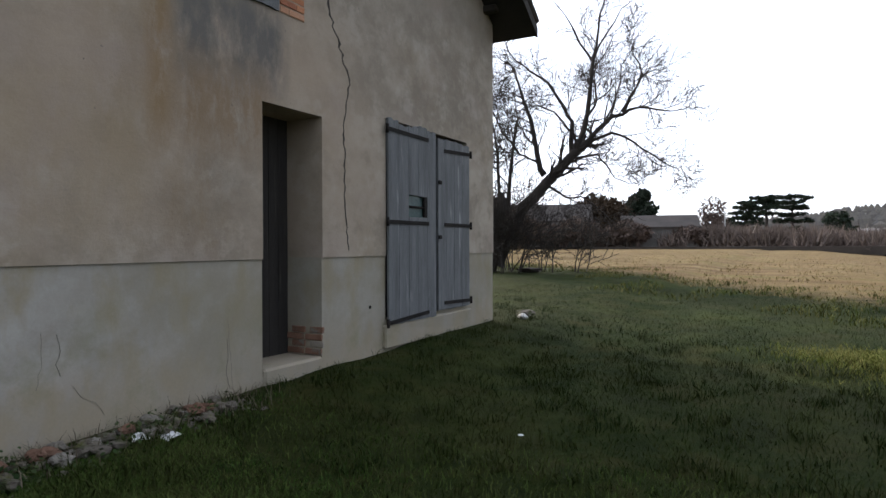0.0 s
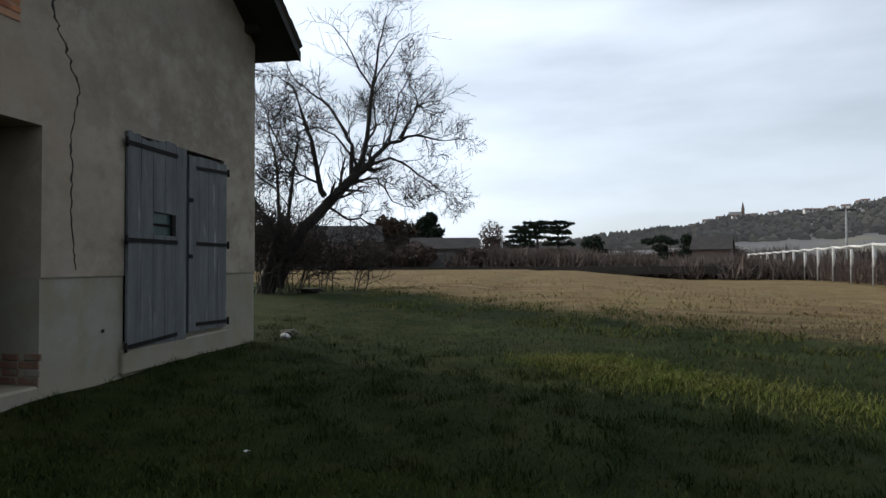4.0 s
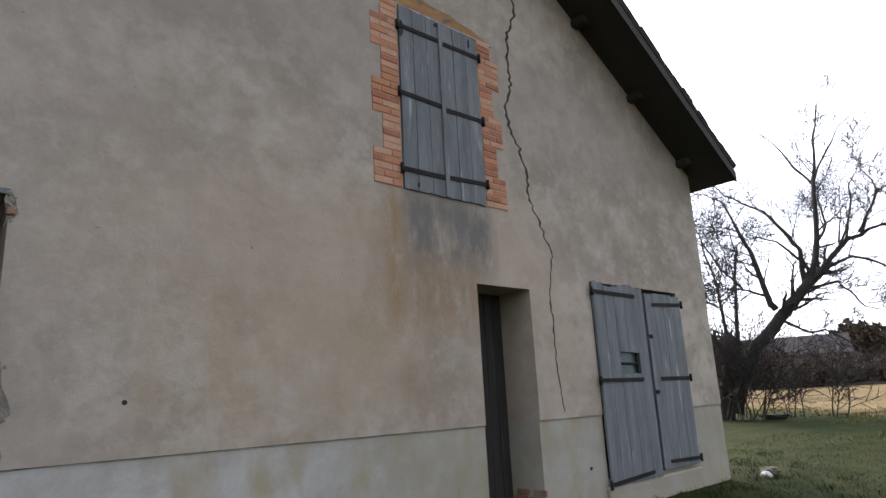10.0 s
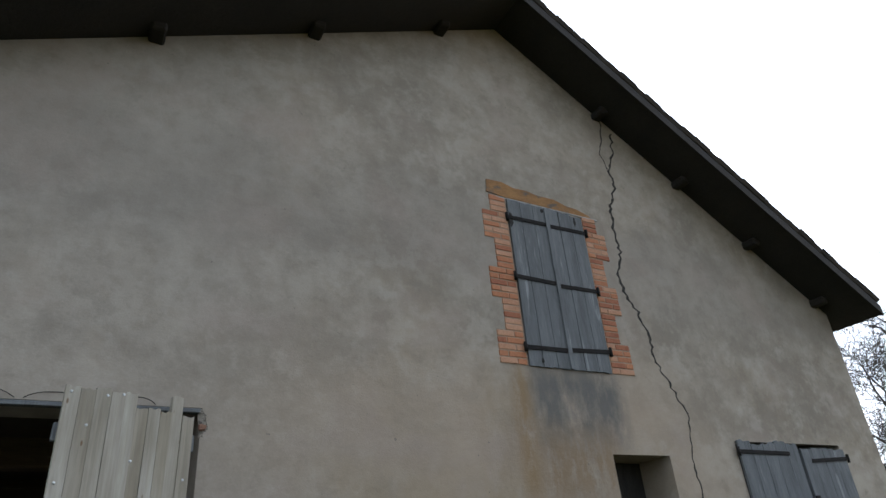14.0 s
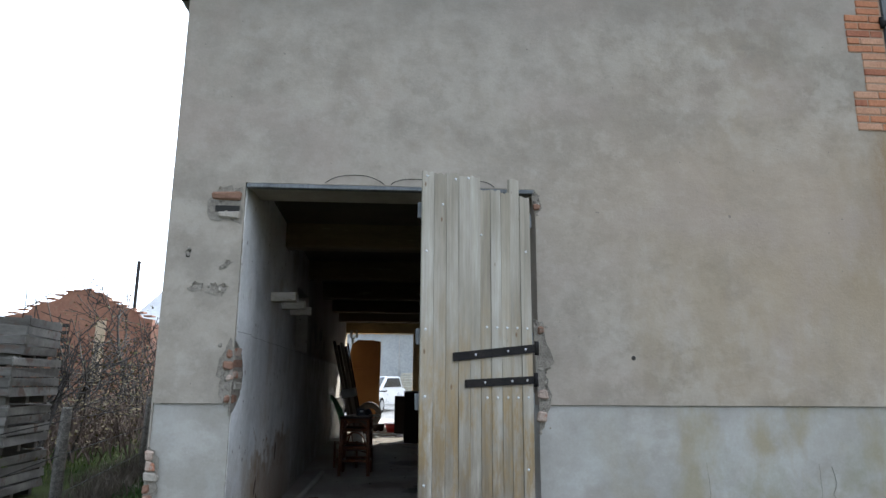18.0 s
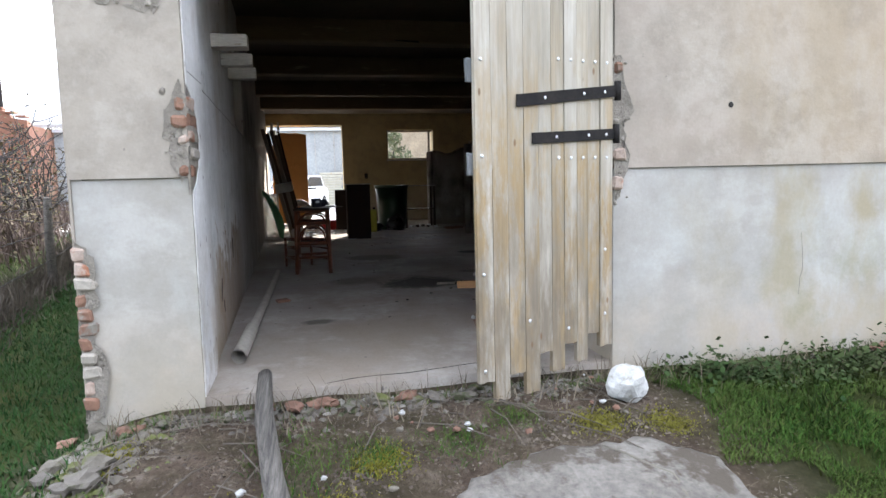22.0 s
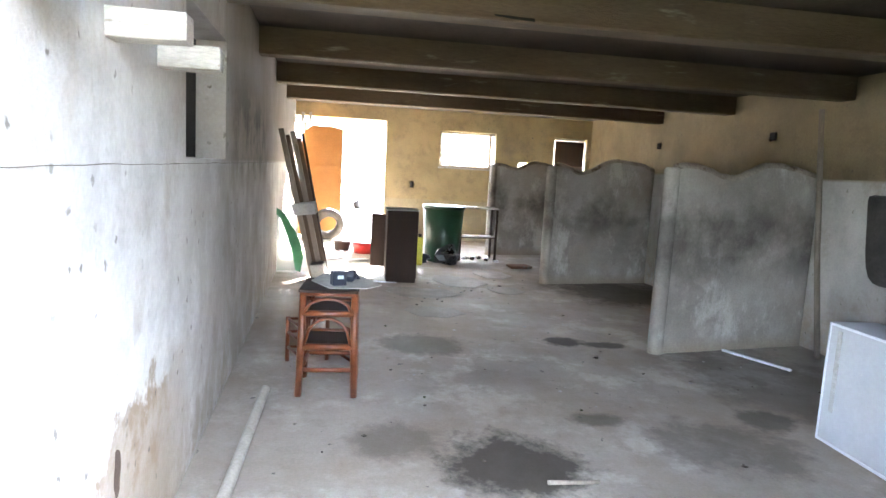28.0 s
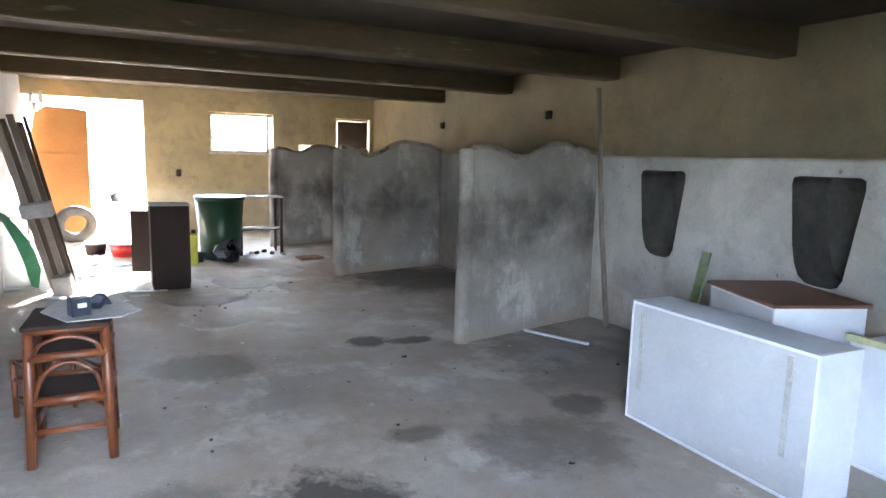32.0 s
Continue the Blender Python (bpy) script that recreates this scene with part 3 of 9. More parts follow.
def tube(bm, pts, radii, sides=8, cap=True):
    """A round bar along points."""
    rings = []
    pts = [Vector(p) for p in pts]
    if isinstance(radii, (int, float)):
        radii = [radii] * len(pts)
    for k, p in enumerate(pts):
        d = (pts[min(k + 1, len(pts) - 1)] - pts[max(k - 1, 0)]).normalized()
        a = d.orthogonal().normalized() if k == 0 else (rings_axis - d * rings_axis.dot(d)).normalized()
        rings_axis = a
        b = d.cross(a)
        rings.append([bm.verts.new(p + (a * math.cos(2 * math.pi * s / sides) + b * math.sin(2 * math.pi * s / sides)) * radii[k]) for s in range(sides)])
    for r0, r1 in zip(rings, rings[1:]):
        for s in range(sides):
            f = bm.faces.new((r0[s], r0[(s + 1) % sides], r1[(s + 1) % sides], r1[s]))
            f.smooth = True
    if cap:
        bm.faces.new(rings[0][::-1]), bm.faces.new(rings[-1])
    return bm


def prism(bm, outline, axis, a, b):
    """An outline of 2D points drawn out along an axis from a to b ('x': points are y, z; 'y': x, z; 'z': x, y)."""
    put = {"x": lambda u, v, w: (w, u, v), "y": lambda u, v, w: (u, w, v), "z": lambda u, v, w: (u, v, w)}[axis]
    lo, hi = [bm.verts.new(put(u, v, a)) for u, v in outline], [bm.verts.new(put(u, v, b)) for u, v in outline]
    n = len(outline)
    for k in range(n):
        bm.faces.new((lo[k], lo[(k + 1) % n], hi[(k + 1) % n], hi[k]))
    bm.faces.new(lo[::-1]), bm.faces.new(hi)
    bmesh.ops.recalc_face_normals(bm, faces=bm.faces[:])
    return bm


def cells(us, vs, holes):
    """The cells of a grid that lie in no hole (u0, u1, v0, v1)."""
    us = sorted(set(us) | {h for o in holes for h in o[:2] if min(us) < h < max(us)})
    vs = sorted(set(vs) | {h for o in holes for h in o[2:] if min(vs) < h < max(vs)})
    return us, vs, [[not any(o[0] - 1e-6 <= (u0 + u1) / 2 <= o[1] + 1e-6 and o[2] - 1e-6 <= (v0 + v1) / 2 <= o[3] + 1e-6 for o in holes) for v0, v1 in zip(vs, vs[1:])] for u0, u1 in zip(us, us[1:])]


def pierced(axis, a, b, us, vs, holes, top=None):
    """A thick wall between planes a and b with rectangular holes through it. top(u): caps its height, as under a gable."""
    us, vs, solid = cells(us, vs, holes)
    bm = bmesh.new()
    cache = {}
    put = {"x": lambda u, v, w: (w, u, v), "y": lambda u, v, w: (u, w, v)}[axis]

    def vert(u, v, w):
        if top is not None:
            v = min(v, top(u))
        key = (round(u, 4), round(v, 4), w)
        if key not in cache:
            cache[key] = bm.verts.new(put(u, v, w))
        return cache[key]

    def face(*keys):
        fs = []
        for k in keys:
            q = vert(*k)
            if q not in fs:
                fs.append(q)
        if len(fs) > 2:
            try:
                bm.faces.new(fs)
            except ValueError:
                pass

    nu, nv = len(us) - 1, len(vs) - 1
    for i in range(nu):
        for j in range(nv):
            if not solid[i][j]:
                continue
            u0, u1, v0, v1 = us[i], us[i + 1], vs[j], vs[j + 1]
            if top is not None and v0 >= max(top(u0), top(u1)) - 1e-6:
                continue
            capped = top is not None and v1 >= min(top(u0), top(u1)) - 1e-6
            for w in (a, b):
                face((u0, v0, w), (u1, v0, w), (u1, v1, w), (u0, v1, w))
            if i == 0 or not solid[i - 1][j]:
                face((u0, v0, a), (u0, v1, a), (u0, v1, b), (u0, v0, b))
            if i == nu - 1 or not solid[i + 1][j]:
                face((u1, v0, a), (u1, v1, a), (u1, v1, b), (u1, v0, b))
            if j == 0 or not solid[i][j - 1]:
                face((u0, v0, a), (u1, v0, a), (u1, v0, b), (u0, v0, b))
            if j == nv - 1 or not solid[i][j + 1] or capped:
                face((u0, v1, a), (u1, v1, a), (u1, v1, b), (u0, v1, b))
    bmesh.ops.recalc_face_normals(bm, faces=bm.faces[:])
    return bm


def steps(a, b, n):
    return [a + (b - a) * k / n for k in range(n + 1)]


# ---- the plan, in metres: the front gable lies in x = -4.05 and faces +x, the barn reaches back to x = -18.6 ----
FRONT, BACK, LEFT, RIGHT = -4.05, -18.6, -2.58, 8.97
FLOOR, CEIL = 0.28, 3.22
RIDGE, RIDGE_Z, EAVE_L, EAVE_R = 3.45, 8.32, 5.48, 4.87


def soffit(y):
    return EAVE_L + (RIDGE_Z - EAVE_L) * (y - LEFT) / (RIDGE - LEFT) if y < RIDGE else EAVE_R + (RIDGE_Z - EAVE_R) * (RIGHT - y) / (RIGHT - RIDGE)


def stable_left(x):
    """The slightly skewed inner face of the long wall."""
    return -2.05 - 0.031 * (FRONT - x)


BARN_DOOR, HOUSE_DOOR, LOFT, LARGE = (-2.05, 0.17, 0.0, 3.02), (4.12, 4.92, 0.36, 2.76), (3.22, 4.33, 3.6, 5.5), (6.03, 8.07, 0.66, 2.94)


def ground_z(x, y):
    z = 0.08
    near = max(0.0, min(1.0, (-2.3 - x) / 1.5))
    z += 0.15 * near * near * (3 - 2 * near)
    if y < -2.2:
        k = min(1.0, (-2.2 - y) / 0.9)
        z -= (0.16 + 0.1 * near) * k * k * (3 - 2 * k)
    if y > 2:
        z += 0.13 * min(1.0, (y - 2) / 7) * (1 if x < 0 else max(0.0, 1 - x / 10))
    r = math.hypot(x, y)
    side = 1 if x < 2 else max(0.0, 1 - (x - 2) / 12)
    z += (0.026 * max(0.0, min(r, 22) - 12) + 0.006 * max(0.0, min(r, 85) - 22)) * side - 0.45 * (1 - side) * min(1.0, max(0.0, r - 10) / 25)
    z += 0.03 * noise.noise((x * 0.9, y * 0.9, 0)) + 0.015 * noise.noise((x * 3, y * 3, 4))
    if x < BACK and -10 < y < 10:
        z = min(z, 0.12)
    if BACK < x < FRONT - 0.1 and LEFT + 0.1 < y < RIGHT - 0.1:
        z = min(z, 0.1)
    return z


def build_ground():
    def axis(lo, hi, fine_lo, fine_hi, step):
        vals = list(np.arange(fine_lo, fine_hi, step))
        for sign, end in ((1, hi), (-1, lo)):
            v, s = (fine_hi, step) if sign == 1 else (fine_lo - step, step)
            while sign * v < sign * end:
                vals.append(v)
                s *= 1.22
                v += sign * s
            vals.append(end)
        return sorted(set(round(float(v), 4) for v in vals))

    xs, ys = axis(-1500, 1500, -6, 4, 0.16), axis(-1500, 1500, -8, 12, 0.16)
    verts = [(x, y, ground_z(x, y)) for x in xs for y in ys]
    n = len(ys)
    faces = [(i * n + j, (i + 1) * n + j, (i + 1) * n + j + 1, i * n + j + 1) for i in range(len(xs) - 1) for j in range(n - 1)]
    me = bpy.data.meshes.new("ground")
    me.from_pydata(verts, [], faces)
    me.polygons.foreach_set("use_smooth", [True] * len(faces))
    me.materials.append(M_GROUND)
    tagged(new("ground", me), "short winter lawn running into a tan stubble field", "ground", kind="structure")


build_ground()

# front gable wall: render above, a slightly set-back plinth band below, holes for the doors and shutters
holes = [BARN_DOOR, HOUSE_DOOR, LOFT, LARGE]
PLINTH_Z = 1.385
structure("wall_front", pierced("x", FRONT, FRONT - 0.5, steps(LEFT, RIGHT, 24) + [RIDGE], [PLINTH_Z] + steps(PLINTH_Z, 8.6, 12), [h for h in holes], soffit), M_FACADE, "weathered grey-beige rendered gable wall with ochre stains", "wall")
structure("wall_front_plinth", pierced("x", FRONT - 0.014, FRONT - 0.49, steps(LEFT, RIGHT, 24), [-0.4, PLINTH_Z], [BARN_DOOR, HOUSE_DOOR, LARGE]), M_PLINTH, "pale patched cement plinth of the gable wall", "wall")
# long outer walls, back wall
bm = bmesh.new()


def long_wall(xa, xb, z0, z1, inner=None):
    """A stretch of the long wall between its outer face and the skewed stable face."""
    out = lambda x: LEFT - 0.017 * (FRONT - x)
    ia, ib = (stable_left(xa), stable_left(xb)) if inner is None else (out(xa) + inner, out(xb) + inner)
    prism(bm, [(xa, out(xa)), (xa, ia), (xb, ib), (xb, out(xb))], "z", z0, z1)


X0 = FRONT - 0.5
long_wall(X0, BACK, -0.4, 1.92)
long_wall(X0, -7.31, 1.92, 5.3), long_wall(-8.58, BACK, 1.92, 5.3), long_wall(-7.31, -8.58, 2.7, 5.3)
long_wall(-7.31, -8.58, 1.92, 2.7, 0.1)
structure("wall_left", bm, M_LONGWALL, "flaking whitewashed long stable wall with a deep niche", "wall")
bm = bmesh.new()
prism(bm, [(FRONT - 0.002, LEFT - 0.012), (FRONT - 0.002, LEFT - 0.001), (BACK, LEFT - 0.017 * (FRONT - BACK) - 0.001), (BACK, LEFT - 0.017 * (FRONT - BACK) - 0.012)], "z", -0.4, 5.3)
structure("wall_left_render", bm, M_FACADE, "weathered grey-beige render on the long lane side", "wall")
structure("wall_right", boxed(BACK, FRONT - 0.5, RIGHT - 0.5, RIGHT, -0.4, 4.85), M_FACADE, "rendered long outer wall", "wall")
BACK_DOOR, BACK_WIN, BACK_SMALL = (-2.5, -0.5, 0.0, 2.92), (0.72, 2.02, 1.97, 2.78), (3.42, 4.22, 2.0, 2.78)
structure("wall_back", pierced("x", BACK, BACK - 0.4, [LEFT - 0.25] + steps(-2.5, RIGHT, 6) + [RIDGE], [-0.4, 3.0] + steps(3.2, 8.6, 3), [BACK_DOOR, BACK_WIN, BACK_SMALL, (2.58, 2.99, 2.0, 2.16)], soffit), M_BACK, "ochre stained render on the back wall", "wall")
# manger wall with rounded feeding niches, and the set-back wall above it
NICHES = [(-9.34, -8.74), (-7.76, -7.16)]
structure("wall_manger", pierced("y", 3.45, 3.95, steps(BACK, FRONT - 0.5, 6), [0.0, 2.04], [(a, b, 1.08, 1.92) for a, b in NICHES]), M_STABLE, "thick whitewashed manger wall with feeding niches", "wall")
structure("wall_stable_right", boxed(BACK, FRONT - 0.5, 4.32, 4.7, 0.0, CEIL + 0.1), M_STABLE, "smoke-stained ochre inner wall above the manger", "wall")
structure("wall_manger_fill", boxed(BACK, FRONT - 0.5, 3.95, 4.32, 0.0, 2.035), M_STABLE, "core of the manger wall", "wall")
structure("floor", boxed(BACK - 0.4, FRONT - 0.03, stable_left(BACK) - 0.05, 4.4, 0.0, FLOOR), M_FLOOR, "worn dusty grey concrete floor with damp stains", "floor")
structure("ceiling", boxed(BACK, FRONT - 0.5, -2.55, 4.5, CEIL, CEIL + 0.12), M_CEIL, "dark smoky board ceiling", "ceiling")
for k, bx in enumerate((-6.15, -8.4, -10.65, -12.95, -15.15)):
    b = boxed(bx - 0.24, bx, stable_left(bx) - 0.1, 4.4, 2.96, CEIL + 0.02, bevel=0.015)
    tagged(part("ceiling_beam", b, M_BEAM), "heavy dusty brown timber ceiling beam", "beam", "ceiling beams", kind="structure")

# roof: two thick slopes with boards below and a tiled edge
bm = bmesh.new()
vx, th, ov = -3.46, 0.2, 0.42
sl, sr = (RIDGE_Z - EAVE_L) / (RIDGE - LEFT), (RIDGE_Z - EAVE_R) / (RIGHT - RIDGE)
prism(bm, [(LEFT - ov, EAVE_L - sl * ov), (RIDGE, RIDGE_Z), (RIDGE, RIDGE_Z + th), (LEFT - ov, EAVE_L - sl * ov + th)], "x", vx, BACK - 0.5)
prism(bm, [(RIGHT + ov * 0.7, EAVE_R - sr * ov * 0.7), (RIDGE, RIDGE_Z), (RIDGE, RIDGE_Z + th), (RIGHT + ov * 0.7, EAVE_R - sr * ov * 0.7 + th)], "x", vx, BACK - 0.5)
ROOF = structure("roof", bm, M_ROOFWOOD, "dark timber eaves under a tiled gable roof", "roof")


# ---- the gable front: doors, shutters, brick surrounds, cracks, roof trim ----
rng = random.Random(7)


def board(y0, y1, z0, z1, x0, x1, wavy=0.0):
    """An upright plank with a slightly ragged head and foot."""
    bm = bmesh.new()
    n = 4
    zs = steps(z0, z1, 5)
    outline = [(y0 + rng.uniform(-1, 1) * 0.002, z) for z in zs]
    outline += [(y0 + (y1 - y0) * k / n, z1 + rng.uniform(-1, 1) * wavy) for k in range(1, n)]
    outline += [(y1 + rng.uniform(-1, 1) * 0.002, z) for z in zs[::-1]]
    outline += [(y1 - (y1 - y0) * k / n, z0 + rng.uniform(-1, 1) * wavy * 0.5) for k in range(1, n)]
    return prism(bm, outline, "x", x0, x1)


def strap(y0, y1, z0, z1, x, height=0.045, eye=None):
    """A flat iron hinge strap lying on boards at x, from y0 to y1, with a rolled eye at its hinge end."""
    bm = bmesh.new()
    h = height / 2
    prism(bm, [(y0, z0 - h), (y1, z1 - h), (y1, z1 + h), (y0, z0 + h)], "x", x, x + 0.008)
    if eye is not None:
        ye, ze = (y0, z0) if eye == 0 else (y1, z1)
        tube(bm, [(x + 0.006, ye, ze - 0.05), (x + 0.006, ye, ze + 0.05)], 0.018, 8)
    return bm


def stud(x, y, z, r=0.014):
    bm = bmesh.new()
    bmesh.ops.create_uvsphere(bm, u_segments=8, v_segments=5, radius=r, matrix=Matrix.Translation((x, y, z)) @ Matrix.Diagonal((0.5, 1, 1, 1)))
    return bm


# barn door: one hung leaf of uneven pale boards
leaf = thing("barn_door", "half-open barn door leaf of pale weathered pine boards with black iron straps", "door")
edges = [-0.752, -0.662, -0.57, -0.475, -0.385, -0.305, -0.225, -0.14, -0.065, 0.015, 0.1]
heads = [3.04, 3.03, 3.045, 3.03, 3.04, 2.945, 2.955, 2.94, 3.05, 2.93]
feet = [0.34, 0.19, 0.36, 0.24, 0.44, 0.33, 0.47, 0.36, 0.5, 0.42]
for k in range(10):
    part("board", board(edges[k] + 0.0012, edges[k + 1] - 0.0012, feet[k], heads[k], -3.935, -3.908 + rng.uniform(-0.003, 0.004), 0.012), M_DOORBOARD, leaf)
part("board", board(-0.06, 0.01, 2.9, 3.06, -3.96, -3.937), M_DOORBOARD, leaf)
for z in (1.41, 1.85, 2.75):
    part("batten", boxed(-3.96, -3.937, -0.775, 0.13, z - 0.055, z + 0.055, bevel=0.003, jitter=0.004, rng=rng), M_GREYWOOD, leaf)
part("strap", strap(-0.52, 0.13, 1.715, 1.79, -3.904, 0.06, 1), M_IRON, leaf, "black iron strap hinge")
part("strap", strap(-0.43, 0.12, 1.535, 1.565, -3.904, 0.055, 1), M_IRON, leaf, "black iron strap hinge")
for y, z in [(-0.72, q) for q in (3.0, 2.45, 1.9, 1.45, 0.88, 0.4)] + [(-0.35, 1.735), (-0.1, 1.765), (0.04, 1.78), (-0.28, 1.545), (-0.07, 1.555), (0.05, 1.56)] + [(-0.26 + 0.08 * k, 1.93) for k in range(5)] + [(-0.26 + 0.08 * k, 1.44) for k in range(5)] + [(-0.3, 2.6), (0.05, 0.95), (-0.45, 0.62), (-0.2, 0.55), (-0.6, 2.8), (-0.5, 3.0), (-0.4, 3.02), (0.06, 2.5), (0.05, 0.6)]:
    part("bolt", stud(-3.898 if 1.5 < z < 1.8 else -3.905, y, z, 0.0095), M_ZINC, leaf, "bright round bolt head")

leaf.matrix_world = Matrix.Translation((-3.965, 0.12, 0)) @ Matrix.Rotation(radians(16.5), 4, "Z") @ Matrix.Translation((3.92, -0.12, 0))

# recessed house door behind the gable
hd = thing("house_door", "closed grey plank house door set deep in its opening", "door")
for k in range(6):
    y = 4.12 + k * 0.1335
    part("plank", board(y + 0.003, y + 0.1305, 0.42, 2.76, -4.53, -4.5), M_DARKPLANK, hd)
part("frame", boxed(-4.535, -4.47, 4.125, 4.17, 0.42, 2.755, bevel=0.004), M_DARKPLANK, hd)
part("handle", tube(bmesh.new(), [(-4.49, 4.5, 1.4), (-4.455, 4.5, 1.4), (-4.455, 4.5, 1.52)], 0.012, 8), M_IRON, hd, "dark iron pull handle")
part("latch", boxed(-4.499, -4.485, 4.44, 4.56, 1.6, 1.66, bevel=0.004), M_IRON, hd)
structure("door_sill", boxed(-4.52, -4.04, 4.13, 4.91, 0.0, 0.42, bevel=0.02), M_PLINTH, "worn concrete step of the house door", "step")
# added block, near-black for the unlit depth behind the door
structure("house_door_closing", boxed(-4.9, -4.56, 3.9, 5.1, 0.0, 3.0), M_DARK, "closing block painted near-black for shade behind the house door", "wall")
r2_foot = random.Random(4)
foot_bricks = thing("brick_footing", "bare red bricks at the foot of a door reveal", "bricks")
for r in range(4):
    for c in range(2):
        b = part("brick", boxed(-4.5 + c * 0.23 + (0.06 if r % 2 else 0), -4.29 + c * 0.23 + (0.02 if r % 2 else 0), 4.905, 4.93, 0.43 + r * 0.07, 0.49 + r * 0.07, bevel=0.006, jitter=0.004, rng=rng), r2_foot.choice((M_BRICKDULL, M_BRICKDULL, M_MORTAR)), foot_bricks)


def shutter(name, label, y0, y1, z0, z1, x, boards, straps, hinge, group, hatch=None, ragged=0.0, reach=0.82):
    """A plank shutter leaf with iron straps (z at hinge, z at tip)."""
    t = thing(name, label, "shutter", group)
    w = (y1 - y0) / boards
    for k in range(boards):
        a, b = y0 + k * w, y0 + (k + 1) * w
        top = z1 + (rng.uniform(-1, 1) * ragged)
        if hatch and b > hatch[0] + 0.02 and a < hatch[1] - 0.02:
            part("board", board(a + 0.003, b - 0.003, z0, hatch[2], x, x + 0.03, 0.004), M_GREYWOOD, t)
            part("board", board(a + 0.003, b - 0.003, hatch[3], top, x, x + 0.03, 0.004 + ragged * 0.5), M_GREYWOOD, t)
        else:
            part("board", board(a + 0.003, b - 0.003, z0, top, x, x + 0.03 + rng.uniform(-0.002, 0.003), 0.004 + ragged * 0.5), M_GREYWOOD, t)
    for za, zb in straps:
        a, b = (y0 - 0.03, y0 + (y1 - y0) * reach) if hinge == 0 else (y1 - (y1 - y0) * reach, y1 + 0.03)
        part("strap", strap(a, b, za, zb, x + 0.032, 0.045, hinge), M_IRON, t, "black iron strap hinge")
    return t


sl1 = shutter("large_shutter", "closed grey weathered plank shutter with a small barred hatch", 6.03, 7.115, 0.6, 2.93, -4.04, 5, ((2.82, 2.81), (1.77, 1.77), (0.62, 0.67)), 0, "ground floor shutters", hatch=(6.47, 6.88, 1.84, 2.1), ragged=0.03)
part("hatch_bar", tube(bmesh.new(), [(-4.03, 6.44, 1.965), (-4.03, 6.91, 1.965)], 0.014, 6), M_IRON, sl1)
part("hatch_bar", boxed(-4.045, -4.01, 6.83, 6.89, 1.84, 2.1, bevel=0.004), M_IRON, sl1)
part("hatch_pane", boxed(-4.06, -4.05, 6.42, 6.93, 1.8, 2.14), mat("dim_green_glass", (0.05, 0.09, 0.09), (0.1, 0.15, 0.15), 4, 30, 0.15, bump=0), sl1, "dim green glass pane")
sl2 = shutter("large_shutter", "closed grey weathered plank shutter with three iron straps", 7.16, 8.07, 0.66, 2.88, -4.04, 4, ((2.73, 2.77), (1.77, 1.77), (0.75, 0.73)), 1, "ground floor shutters", ragged=0.012)
part("cover_strip", boxed(-4.012, -3.995, 7.152, 7.2, 0.68, 2.87, bevel=0.004), M_GREYWOOD, sl2)
for z in (2.3, 1.6):
    part("catch", boxed(-3.985, -3.965, 7.12, 7.2, z - 0.02, z + 0.03, bevel=0.006), M_IRON, sl2, "iron shutter catch")
structure("shutter_sill", boxed(-4.1, -4.02, 5.98, 8.12, 0.34, 0.6, bevel=0.015, jitter=0.01, rng=rng), M_PLINTH, "worn rendered sill below the large shutters", "sill")
# added block, near-black so the gaps between the leaves read as shade
structure("shutter_backing", boxed(-4.5, -4.2, 5.95, 8.15, 0.5, 3.0), M_DARK, "closing block painted near-black for shade behind the shutters", "wall")
shutter("loft_shutter", "closed grey plank loft shutter with three iron straps", 3.23, 3.765, 3.6, 5.56, -4.06, 3, ((5.31, 5.32), (4.58, 4.57), (3.79, 3.8)), 0, "loft shutters", ragged=0.02, reach=0.97)
lf2 = shutter("loft_shutter", "closed grey plank loft shutter with three iron straps", 3.775, 4.32, 3.6, 5.55, -4.06, 3, ((5.31, 5.32), (4.55, 4.56), (3.81, 3.84)), 1, "loft shutters", ragged=0.02, reach=0.97)
part("cover_strip", boxed(-4.03, -4.012, 3.745, 3.8, 3.6, 5.54, bevel=0.004), M_GREYWOOD, lf2)
# same near-black shade block behind the loft leaves
structure("loft_backing", boxed(-4.5, -4.2, 3.1, 4.45, 3.5, 5.7), M_DARK, "closing block painted near-black for shade in the loft opening", "wall")

M_JOINT = mat("rosy_weathered_mortar", (0.26, 0.17, 0.115), (0.36, 0.25, 0.175), 8, 60, 0.95)
# a knot hole and broken heads in the loft shutters
for y, z, w, h in ((3.4, 3.66, 0.03, 0.055), (3.25, 5.28, 0.06, 0.2), (3.72, 5.5, 0.05, 0.06), (4.2, 5.45, 0.035, 0.13)):
    bm = bmesh.new()
    prism(bm, [(y - w / 2, z), (y - w * 0.2, z - h / 2), (y + w / 2, z - h * 0.2), (y + w * 0.4, z + h * 0.4), (y - w * 0.1, z + h / 2)], "x", -4.0305, -4.026)
    tagged(part("knot_hole", bm, M_DARK), "dark broken knot hole in a loft shutter", "hole", kind="structure")
